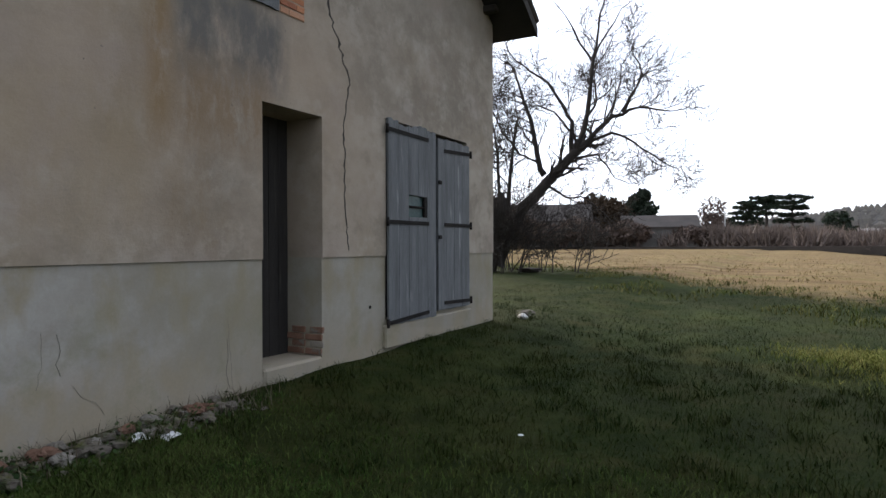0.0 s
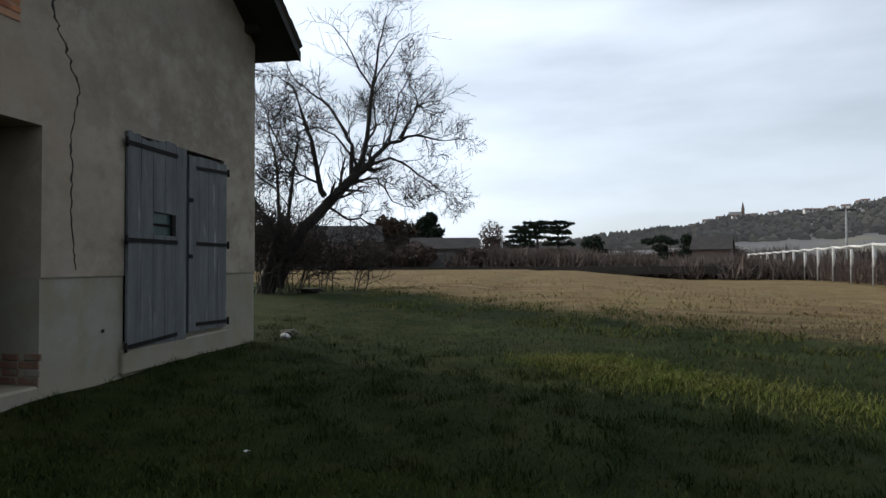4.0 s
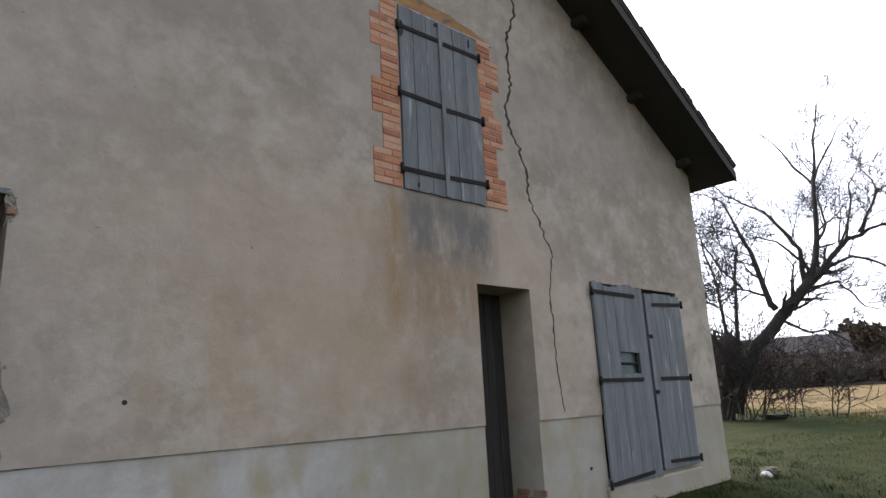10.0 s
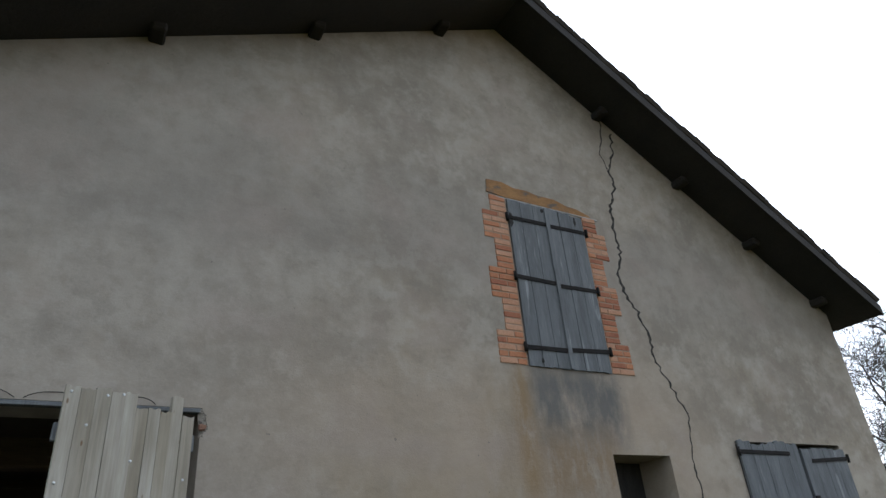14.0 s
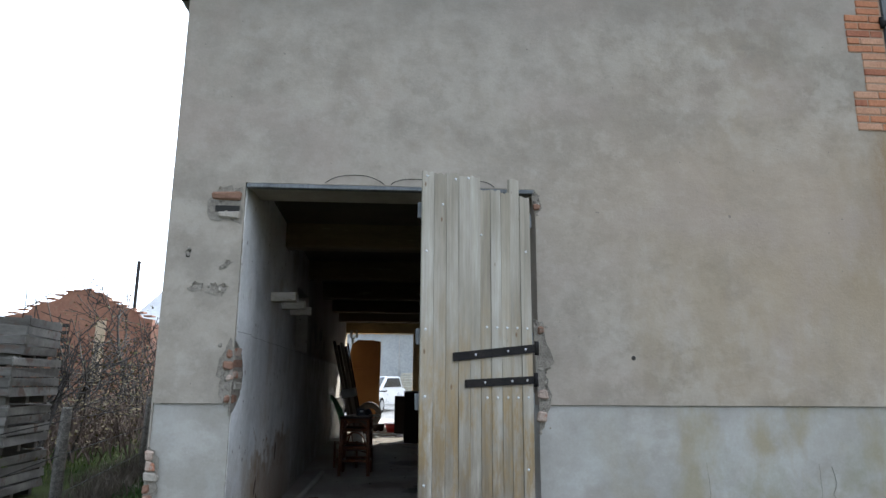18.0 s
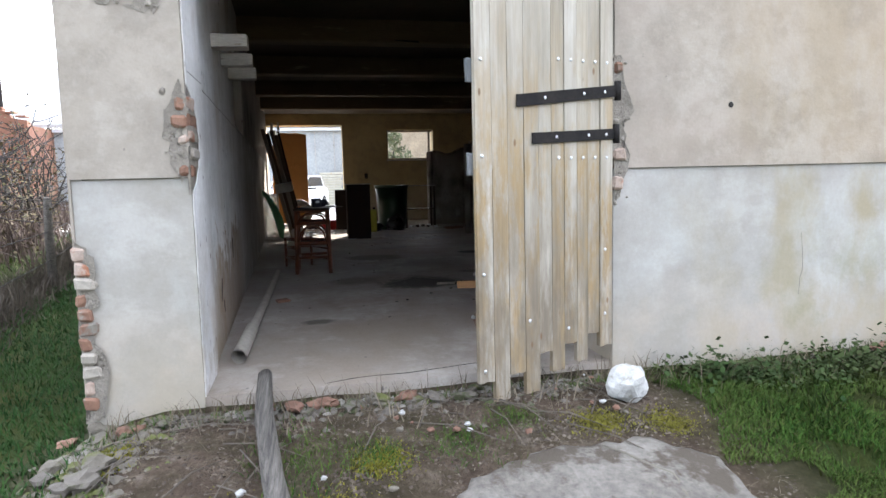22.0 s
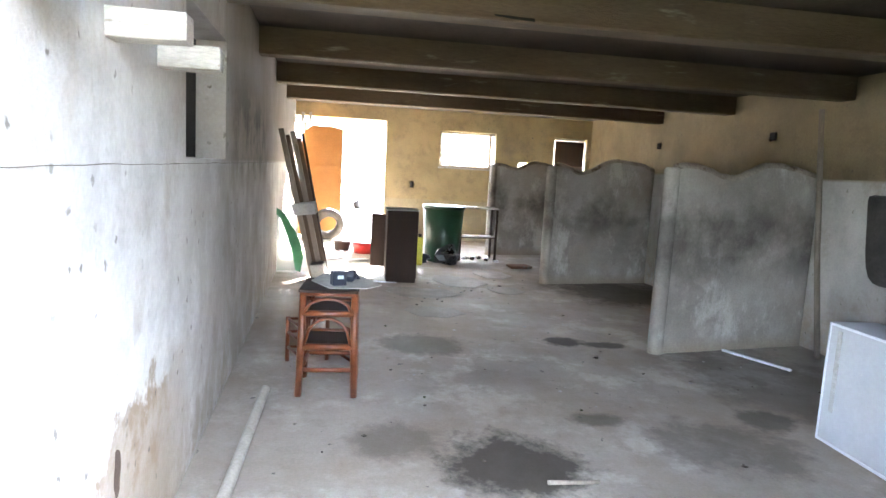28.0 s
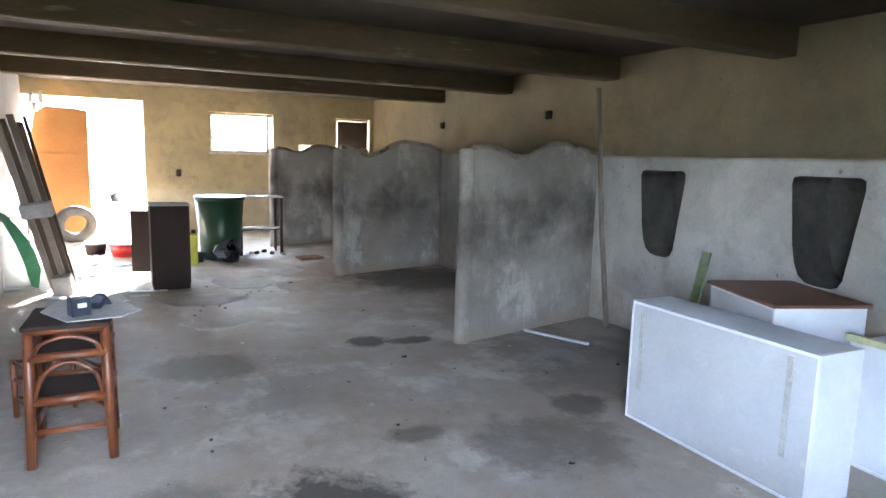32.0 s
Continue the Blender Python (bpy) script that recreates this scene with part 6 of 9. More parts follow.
# niche linings and backs are much darker than the whitewashed surround
M_NICHE = mat("dark_grey_niche_cement", (0.035, 0.031, 0.027), (0.1, 0.09, 0.078), 4, 40, 0.95, bump=0.5)
# rounded, tapering linings of the feeding niches
for a, b in NICHES:
    w = b - a
    lo, hi, n = 1.08, 1.92, 12
    inner = [(a + 0.07, lo + 0.3), (a + 0.1, lo + 0.16), (a + 0.14, lo + 0.07), (a + 0.2, lo + 0.025), (a + 0.27, lo + 0.01), (b - 0.2, lo + 0.01), (b - 0.15, lo + 0.03), (b - 0.12, lo + 0.09)]
    inner += [(b - 0.03, hi - 0.1), (b - 0.035, hi - 0.03), (b - 0.07, hi - 0.01), (a + 0.08, hi - 0.01), (a + 0.03, hi - 0.025), (a + 0.02, hi - 0.07)]
    outer = []
    for u, v in inner:
        du, dv = (u - (a + b) / 2) / (w / 2), (v - (lo + hi) / 2) / ((hi - lo) / 2)
        outer.append(((a + b) / 2 + max(-1.0, min(1.0, 2 * du)) * (w / 2 + 0.01), (lo + hi) / 2 + max(-1.0, min(1.0, 2 * dv)) * ((hi - lo) / 2 + 0.01)))
    bm = bmesh.new()
    rings = []
    for ring, y in ((outer, 3.447), (inner, 3.45), ([(u + ((a + b) / 2 - u) * 0.08, v) for u, v in inner], 3.9)):
        rings.append([bm.verts.new((u, y, v)) for u, v in ring])
    for k in range(len(inner)):
        bm.faces.new((rings[0][k], rings[0][(k + 1) % len(inner)], rings[1][(k + 1) % len(inner)], rings[1][k]))
    bmesh.ops.recalc_face_normals(bm, faces=bm.faces[:])
    tagged(part("niche_surround", bm, M_STABLE), "whitewashed surround of a feeding niche", "niche", "niche surrounds", kind="structure")
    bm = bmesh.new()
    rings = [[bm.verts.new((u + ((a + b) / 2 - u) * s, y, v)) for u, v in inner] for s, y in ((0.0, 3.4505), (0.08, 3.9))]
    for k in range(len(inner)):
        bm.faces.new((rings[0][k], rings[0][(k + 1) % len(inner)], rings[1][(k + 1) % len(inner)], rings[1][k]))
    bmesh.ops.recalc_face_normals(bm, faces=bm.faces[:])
    tagged(part("niche_lining", bm, M_NICHE), "dark grey rounded lining of a feeding niche", "niche", "feeding niches", kind="structure")
    structure("niche_back", boxed(a - 0.1, b + 0.1, 3.9, 3.94, lo - 0.1, hi + 0.1), M_NICHE, "dark grey back of a feeding niche", "niche")

# near-black plate stands in for the shade deep in the wall niche
structure("niche_shade", boxed(-8.575, -7.315, -2.5, -2.385, 1.925, 2.695), M_DARK, "dark plate painted for shade at the back of the wall niche", "niche")
M_STUB = mat("flaking_limewashed_timber", (0.36, 0.32, 0.26), (0.58, 0.55, 0.5), 6, 40, 0.9, bump=0.6, stretch=(3, 0.6, 3), spot=((0.2, 0.15, 0.1), 7, 0.6))
# stubs of old hay-rack bearers in the long wall
for k, x in enumerate((-5.5, -6.2, -6.83)):
    y = stable_left(x)
    bm = boxed(x - 0.06, x + 0.06, y - 0.1, y + 0.24, 2.285, 2.375, bevel=0.004, jitter=0.006, rng=rng)
    tagged(part("bearer_stub", bm, M_STUB), "whitewashed timber stub jutting from the wall", "bearer", "bearer stubs", kind="structure")
bm = bmesh.new()
tube(bm, [(x, stable_left(x) + 0.002, 1.895 + 0.006 * noise.noise((x * 3, 0, 0))) for x in steps(-4.56, -13.0, 60)], [0.0012 + 0.0022 * max(0.0, noise.noise((k * 0.7, 2, 0))) for k in range(61)], 5)
tube(bm, [(x, -2.043, 1.897 - 0.012 * (x + 4.12)) for x in steps(-4.12, -4.55, 6)], 0.0016, 5)
structure("wall_ledge_line", bm, M_HAIRLINE, "thin joint line along the whitewashed wall", "joint")

beam_mark = boxed(-8.402, -8.395, -0.42, -0.14, 2.975, 3.0, bevel=0.001, jitter=0.012, rng=rng)
tagged(part("beam_gouge", beam_mark, M_DARK), "dark gouge in a ceiling beam", "gouge", kind="structure")
bm = bmesh.new()
pts = [(-4.13, -1.45), (-4.17, -1.3), (-4.19, -1.19), (-4.2, -1.0), (-4.24, -0.8), (-4.27, -0.6), (-4.2, -0.35)]
tube(bm, [(x + 0.01 * math.sin(k * 5), y, FLOOR + 0.001) for k, (x, y) in enumerate(pts)], [0.001, 0.002, 0.0012, 0.0025, 0.0015, 0.002, 0.001], 5)
structure("floor_crack", bm, M_DARK, "thin crack across the concrete by the threshold", "crack")
q5 = random.Random(77)
for k in range(80):
    x, y = q5.uniform(-13, -5), q5.uniform(-1.75, 2.4)
    if (-7.9 < x < -5.5 and y > 1.4) or (-6.5 < x < -5 and y > -0.6) or (-9.5 < x < -8.2 and y < -1):
        continue
    s = q5.uniform(0.006, 0.02)
    bm = bmesh.new()
    bmesh.ops.create_icosphere(bm, subdivisions=1, radius=s)
    for v in bm.verts:
        v.co = Vector((v.co.x * q5.uniform(0.7, 1.6), v.co.y * q5.uniform(0.7, 1.6), v.co.z * 0.4 + s * 0.3)) + Vector((x, y, FLOOR))
    tagged(part("floor_chip", bm, q5.choice((M_FIELDSTONE, M_CONC, M_ERODED, M_ERODED))), "small chip of debris on the dusty floor", "debris", "floor chips")
M_OLDBOARD = mat("grey_brown_old_board", (0.15, 0.122, 0.095), (0.32, 0.27, 0.22), 3, 25, 0.85, bump=0.5, stretch=(3, 3, 0.4))
# loose wooden pole by the first partition, green plank, sticks, iron pipe
tagged(part("wooden_pole", tube(bmesh.new(), [(-9.49, 3.28, FLOOR), (-9.5, 3.14, 1.34), (-9.5, 3.0, 2.68)], [0.028, 0.026, 0.024], 8), M_OLDBOARD), "slim pale wooden pole standing against the wall", "pole")
tagged(part("green_plank", boxed(-0.045, 0.045, -0.012, 0.012, 0, 0.95, bevel=0.003), mat("faded_green_paint", (0.2, 0.26, 0.13), (0.3, 0.35, 0.2), 4, 30, 0.8)), "narrow faded green plank leaning on the wall", "plank").matrix_world = pose(-8.5, 3.26, FLOOR, -9, 4, 0)
M_PIPE = mat("grey_fibre_pipe", (0.36, 0.325, 0.275), (0.52, 0.48, 0.42), 4, 40, 0.75, bump=0.3)
pp = thing("floor_pipe", "long grey pipe of two widths lying along the wall", "pipe")
for name, path, r in (("sleeve", [(-4.65, -1.94), (-5.4, -1.925)], 0.045), ("thin_pipe", [(-5.2, -1.929), (-6.9, -1.9), (-8.5, -1.885)], 0.032)):
    bm = bmesh.new()
    tube(bm, [(x, y, FLOOR + r + 0.003) for x, y in path], r, 16, cap=False)
    tube(bm, [(x, y, FLOOR + r + 0.003) for x, y in path[::-1]], r * 0.8, 16, cap=False)
    part(name, bm, M_PIPE, pp)
tagged(part("dark_rag", boxed(-0.04, 0.04, -0.055, 0.055, 0, 0.02, bevel=0.008, jitter=0.012, rng=q5), M_BRICKDULL), "small flattened dark rag on the floor", "rag").matrix_world = pose(-6.68, -1.76, FLOOR, 0, 0, 20)
tagged(part("white_stick", boxed(-0.35, 0.35, -0.018, 0.018, 0, 0.02, bevel=0.003), M_WHITE), "white wooden lath on the floor", "stick").matrix_world = pose(-9.4, 2.55, FLOOR, 0, 0, 23)
tagged(part("short_stick", tube(bmesh.new(), [(-7.12, -0.24, FLOOR + 0.014), (-7.11, 0.05, FLOOR + 0.014)], [0.014, 0.011], 7), M_OLDBOARD), "short pale broken stick on the floor", "stick")

# ---- rattan stool with a sheet of card and dark cloth on it ----
st = thing("rattan_stool", "reddish varnished rattan stool with bowed cane struts", "stool", at=pose(-8.46, -1.46, FLOOR, 0, 0, -4))
H_ST = 0.77


def cane(name, pts, r, label=""):
    return part(name, tube(bmesh.new(), pts, r, 8), M_CANE, st, label)


for x, y in ((0, -0.185), (0, 0.185), (-0.42, -0.2), (-0.42, 0.17)):
    cane("leg", [(x + 0.012, y * 1.06, 0), (x, y, 0.4), (x - 0.01, y * 0.97, H_ST)], [0.025, 0.028, 0.025])
for z, r in ((0.19, 0.017), (0.36, 0.026), (0.6, 0.024), (0.74, 0.018)):
    for x in (0.0, -0.42):
        cane("rail", [(x, -0.185, z), (x, 0.185, z + 0.006)], r)
    for y in (-0.185, 0.18):
        cane("rail", [(0, y, z - 0.01), (-0.42, y, z - 0.01)], r)
for z0, z1 in ((0.37, 0.57), (0.61, 0.71)):
    for x in (0.012, -0.42):
        cane("bowed_strut", [(x, -0.165 + 0.33 * k / 10, z0 + (z1 - z0) * math.sin(math.pi * k / 10) ** 0.45) for k in range(11)], 0.0115)
    for y in (-0.19, 0.185):
        cane("bowed_strut", [(-0.03 - 0.36 * k / 10, y, z0 + (z1 - z0) * math.sin(math.pi * k / 10) ** 0.45) for k in range(11)], 0.0115)
for z in (0.37, 0.61):
    part("shelf", boxed(-0.4, -0.02, -0.17, 0.17, z - 0.012, z, bevel=0.003), M_DARKWOOD, st, "dark woven shelf")
part("seat", boxed(-0.45, 0.02, -0.21, 0.205, 0.75, 0.775, bevel=0.006), M_DARKWOOD, st, "dark worn seat board")
for x, y in ((-0.8, -0.4), (-0.86, -0.08)):
    cane("leg", [(x, y, 0), (x + 0.01, y, 0.38)], 0.018)
for z in (0.12, 0.25, 0.36):
    cane("rail", [(-0.42, -0.2, z), (-0.8, -0.4, z)], 0.012)
    cane("rail", [(-0.8, -0.4, z), (-0.86, -0.08, z)], 0.012)
    cane("rail", [(-0.86, -0.08, z), (-0.42, 0.17, z)], 0.012)
bm = bmesh.new()
prism(bm, [(-0.62, -0.1), (-0.3, -0.16), (-0.02, 0.0), (-0.06, 0.26), (-0.2, 0.36), (-0.6, 0.2)], "z", 0, 0.006)
tagged(part("card_sheet", bm, mat("grey_cardboard", (0.42, 0.4, 0.37), (0.54, 0.52, 0.49), 3, 30, 0.9)), "sheet of grey cardboard lying on the stool", "cardboard").matrix_world = pose(-8.46, -1.46, FLOOR + 0.777, 0, 0, -4)
M_NAVY = mat("dark_navy_plastic", (0.01, 0.013, 0.025), (0.03, 0.035, 0.06), 5, 40, 0.5)
cup = thing("navy_carton", "small navy blue carton with a pale label on the card", "carton", at=pose(-8.6, -1.4, FLOOR + 0.784, 0, 0, 20))
part("body", boxed(-0.04, 0.04, -0.05, 0.05, 0, 0.1, bevel=0.004), M_NAVY, cup)
part("label", boxed(0.0402, 0.0412, -0.02, 0.025, 0.05, 0.075), M_WHITE, cup, "pale label")
part("flap", boxed(-0.038, 0.038, -0.048, 0.048, 0.1005, 0.103), M_NAVY, cup)
rock("dark_cloth", -8.75, -1.31, (0.08, 0.06, 0.06), M_NAVY, "bundled dark cloth on the card", 4, "cloth", z=FLOOR + 0.784)

M_SCREED = mat("worn_grey_screed", (0.24, 0.22, 0.195), (0.4, 0.375, 0.345), 2.5, 40, 0.9, bump=0.4)
# ---- leaning boards, glass, cabinet, bin, table by the back door ----


def leaning(name, base, top, w, th_, material, label, category, group="", z0=0.0, z1=None):
    """A board from base to top, its broad face turned to the room, between z0 and z1 along its length."""
    up = (Vector(top) - Vector(base))
    L = up.length
    up.normalize()
    side = (Vector((0.25, 1, 0)) - up * up.dot(Vector((0.25, 1, 0)))).normalized()
    m = Matrix((side.cross(up), side, up)).transposed().to_4x4()
    ob = part(name, boxed(-th_ / 2, th_ / 2, -w / 2, w / 2, z0, L if z1 is None else z1, bevel=0.003), material)
    ob.matrix_world = Matrix.Translation(base) @ m
    return tagged(ob, label, category, group)


M_BROWNBOARD = mat("dark_brown_old_board", (0.06, 0.038, 0.024), (0.14, 0.095, 0.062), 3, 25, 0.85, bump=0.5, stretch=(3, 3, 0.4))
for k, (dy, dx, dl, material) in enumerate(((-0.11, 0.0, 0.06, M_OLDBOARD), (-0.035, -0.03, -0.02, M_BROWNBOARD), (0.04, 0.0, 0.03, M_OLDBOARD), (0.115, -0.02, -0.05, M_BROWNBOARD), (0.16, -0.06, 0.02, M_DARKWOOD))):
    leaning("leaning_board", (-13.2 + dx, -1.7 + dy * 0.8, FLOOR), (-12.72 + dx, -2.12 + dy, 2.28 + dl), 0.07 if k < 4 else 0.03, 0.028, material, "old grey-brown plank leaning against the wall", "plank", "leaning planks")
leaning("tape_band", (-13.18, -1.7, FLOOR), (-12.7, -2.12, 2.28), 0.31, 0.1, M_CONC, "pale band tied round the leaning planks", "band", z0=0.98, z1=1.14)
leaning("white_wrap", (-13.16, -1.68, FLOOR), (-12.68, -2.1, 2.28), 0.2, 0.11, M_CONC, "pale paper wrapped round the foot of the planks", "wrapping", z0=0.0, z1=0.24)
gl = thing("glass_pane", "dusty glass pane in a pale frame leaning on the wall", "glass", at=pose(-13.6, -2.36, FLOOR, 0, 7, 0))
m_glass, _, b_ = nodes_of("dusty_glass", 0.25)
b_.inputs["Base Color"].default_value, b_.inputs["Transmission Weight"].default_value = (0.8, 0.83, 0.8, 1), 0.7
part("pane", boxed(-0.004, 0.004, 0.03, 0.3, 0.03, 0.88), m_glass, gl, "dusty glass")
for a in ((0.0, 0.03, 0, 0.9), (0.3, 0.32, 0, 0.9), (0.03, 0.3, 0, 0.03), (0.03, 0.3, 0.88, 0.9)):
    part("frame_bar", boxed(-0.012, 0.012, *a, bevel=0.003), M_CONC, gl)
bm = bmesh.new()
arc = [(0.02, 0.98), (0.1, 0.93), (0.2, 0.8), (0.3, 0.62), (0.38, 0.42), (0.41, 0.25), (0.37, 0.02), (0.3, 0.05), (0.25, 0.3), (0.17, 0.58), (0.08, 0.82), (0.0, 0.9)]
prism(bm, arc, "x", 0, 0.006)
tagged(part("green_sheet", bm, mat("dark_green_plastic_sheet", (0.02, 0.11, 0.045), (0.05, 0.2, 0.09), 4, 30, 0.35, bump=0.1)), "curved dark green plastic sheet leaning on the pane", "plastic sheet").matrix_world = pose(-13.54, -2.36, FLOOR, 0, 7, 0)

cab = thing("dark_cabinet", "narrow dark wooden cabinet with its door hanging open", "cabinet", at=pose(-13.0, -0.55, FLOOR))
part("side", boxed(-0.42, 0, 0.2, 0.22, 0.06, 1.03, bevel=0.003), M_DARKWOOD, cab)
part("side", boxed(-0.42, 0, -0.22, -0.2, 0.06, 1.03, bevel=0.003), M_DARKWOOD, cab)
part("back_panel", boxed(-0.012, 0, -0.2, 0.2, 0.06, 1.03), M_DARKWOOD, cab)
part("top", boxed(-0.44, 0.015, -0.235, 0.235, 1.03, 1.05, bevel=0.004), M_CONC, cab, "dusty pale top")
part("plinth", boxed(-0.4, -0.003, -0.21, 0.21, 0, 0.06), M_DARKWOOD, cab)
d = part("door", boxed(-0.01, 0.01, -0.22, 0, 0, 0.78, bevel=0.003), M_DARKWOOD, cab, "open dark door")
d.matrix_local = pose(-0.43, -0.22, 0.16, 0, 0, -25)
part("door_knob", stud(0, -0.18, 0.4, 0.018), M_IRON, d)

M_BIN = mat("dark_green_plastic", (0.006, 0.028, 0.014), (0.012, 0.05, 0.026), 2, 40, 0.4, bump=0.05)
wb = thing("waste_barrel", "large dark green plastic tub with a thick rim", "tub", at=pose(-15.3, 0.38, FLOOR))
part("body", tube(bmesh.new(), [(0, 0, 0), (0, 0, 0.02), (0, 0, 0.98)], [0.27, 0.3, 0.37], 28), M_BIN, wb)
bm = bmesh.new()
tube(bm, [(0, 0, 0.94), (0, 0, 1.0)], [0.385, 0.39], 28)
part("rim", bm, M_BIN, wb, "thick rolled rim")
rock("black_bag", -14.88, 0.42, (0.3, 0.26, 0.27), mat("black_bin_bag", (0.008, 0.008, 0.009), (0.02, 0.02, 0.022), 6, 30, 0.3, bump=0.7), "crumpled black rubbish bag beside the tub", 12, "bag", z=FLOOR)
rock("blue_bag", -15.0, 0.0, (0.16, 0.14, 0.12), M_NAVY, "dark blue bag beside the cabinet", 14, "bag", z=FLOOR)
tb = thing("low_table", "low table with a dusty pale top and a shelf", "table", at=pose(-15.6, 1.05, FLOOR))
part("tabletop", boxed(-0.25, 0.25, -0.36, 0.36, 0.955, 0.98, bevel=0.004), M_CONC, tb, "dusty pale top")
part("shelf", boxed(-0.22, 0.22, -0.34, 0.34, 0.42, 0.44, bevel=0.003), M_DARKWOOD, tb)
for x in (-0.22, 0.22):
    for y in (-0.33, 0.33):
        part("leg", boxed(x - 0.02, x + 0.02, y - 0.02, y + 0.02, 0, 0.95, bevel=0.003), M_DARKWOOD, tb)
for k in range(9):
    rock("shelf_clutter", -15.6 + r3.uniform(-0.25, 0.35), 0.75 + k * 0.08, (0.05, 0.06, 0.04), r3.choice((M_CONC, M_BRICK, M_DARKWOOD, M_PAPER)), "small grey clutter by the table", 200 + k, "clutter", group="table clutter", z=FLOOR + (0.44 if abs(k - 4) > 10 else 0.0))

yc = thing("yellow_can", "small yellow-green plastic can beside the tub", "can", at=pose(-14.75, -0.12, FLOOR))
M_YELLOW = mat("yellow_green_plastic", (0.42, 0.42, 0.04), (0.55, 0.54, 0.08), 4, 30, 0.5, bump=0.05)
part("body", boxed(-0.09, 0.09, -0.08, 0.08, 0, 0.48, bevel=0.02), M_YELLOW, yc)
part("cap", tube(bmesh.new(), [(0, 0.03, 0.48), (0, 0.03, 0.53)], 0.03, 12), M_IRON, yc, "dark screw cap")
tagged(part("brown_offcut", boxed(-0.14, 0.14, -0.19, 0.19, 0, 0.05, bevel=0.006, jitter=0.012, rng=r3), M_BRICKDULL), "reddish-brown broken slab lying in the stall", "slab").matrix_world = pose(-14.75, 1.68, FLOOR, 0, 0, 8)
for x, y, w, d in ((-13.2, 0.35, 0.5, 0.4), (-12.3, -0.3, 0.35, 0.5), (-11.2, -0.3, 0.3, 0.35), (-13.9, 1.0, 0.4, 0.3), (-12.6, 0.9, 0.3, 0.25)):
    bm = bmesh.new()
    prism(bm, [(x - w, y - d * 0.8), (x - w * 0.2, y - d), (x + w * 0.8, y - d * 0.6), (x + w, y + d * 0.3), (x + w * 0.3, y + d), (x - w * 0.7, y + d * 0.7)], "z", FLOOR + 0.0005, FLOOR + 0.007)
    tagged(part("screed_patch", bm, M_SCREED), "thin broken patch of old floor screed", "screed", "screed patches", kind="structure")

# back door leaf of orange board, tyre, basin, litter
M_ORANGE = mat("orange_chipboard", (0.4, 0.16, 0.035), (0.52, 0.23, 0.06), 2, 60, 0.7, bump=0.2)
bd = thing("back_door_leaf", "orange chipboard door leaf with a broken top edge", "door", at=pose(-18.52, -2.42, FLOOR, 0, 0, 0))
bm = bmesh.new()
prism(bm, [(0.02, 0.02), (0.95, 0.02), (0.96, 2.38), (0.7, 2.43), (0.5, 2.42), (0.3, 2.44), (0.12, 2.3), (0.05, 1.95)], "x", 0, 0.025)
part("panel", bm, M_ORANGE, bd)
part("batten", boxed(0.026, 0.045, 0.05, 0.94, 1.55, 1.6, bevel=0.003), M_ORANGE, bd)
for y, z in ((0.1, 2.3), (0.2, 2.5), (0.05, 2.5)):
    part("splinter", boxed(0.0, 0.02, y, y + 0.06, z, z + 0.2, jitter=0.02, rng=r3), M_PALEWOOD, bd)
part("handle", tube(bmesh.new(), [(0.01, 0.95, 0.95), (0.01, 1.15, 0.95), (0.01, 1.17, 0.98)], 0.018, 8), M_IRON, bd, "iron door bar")
ty = thing("car_tyre", "worn dusty car tyre leaning by the back door", "tyre", at=pose(-17.9, -1.72, FLOOR + 0.33, 0, 14, 12))
bm = bmesh.new()
prof = [(0.19, -0.08), (0.25, -0.1), (0.31, -0.095), (0.34, -0.07), (0.345, 0.0), (0.34, 0.07), (0.31, 0.095), (0.25, 0.1), (0.19, 0.08), (0.2, 0.0)]
rows = [[bm.verts.new((w, r * math.cos(a), r * math.sin(a))) for r, w in prof] for a in [2 * math.pi * k / 32 for k in range(32)]]
for k in range(32):
    for j in range(len(prof)):
        bm.faces.new((rows[k][j], rows[(k + 1) % 32][j], rows[(k + 1) % 32][(j + 1) % len(prof)], rows[k][(j + 1) % len(prof)])).smooth = True
bmesh.ops.recalc_face_normals(bm, faces=bm.faces[:])
part("casing", bm, mat("dusty_rubber", (0.03, 0.03, 0.03), (0.14, 0.12, 0.1), 4, 30, 0.9), ty)
bs = thing("red_basin", "bright red plastic basin on the floor", "basin", at=pose(-16.0, -0.98, FLOOR))
M_RED = mat("red_plastic", (0.5, 0.02, 0.02), (0.62, 0.04, 0.03), 3, 40, 0.4, bump=0.03)
bm = bmesh.new()
tube(bm, [(0, 0, 0), (0, 0, 0.2), (0, 0, 0.21), (0, 0, 0.03)], [0.19, 0.25, 0.24, 0.18], 26)
part("bowl", bm, M_RED, bs)
part("rim", tube(bmesh.new(), [(0, 0, 0.195), (0, 0, 0.215)], [0.27, 0.27], 26), M_RED, bs)
bs2 = thing("brown_pot", "small brown pot beside the basin", "pot", at=pose(-16.3, -1.4, FLOOR))
part("body", tube(bmesh.new(), [(0, 0, 0), (0, 0, 0.17)], [0.13, 0.17], 20), M_DARKWOOD, bs2)
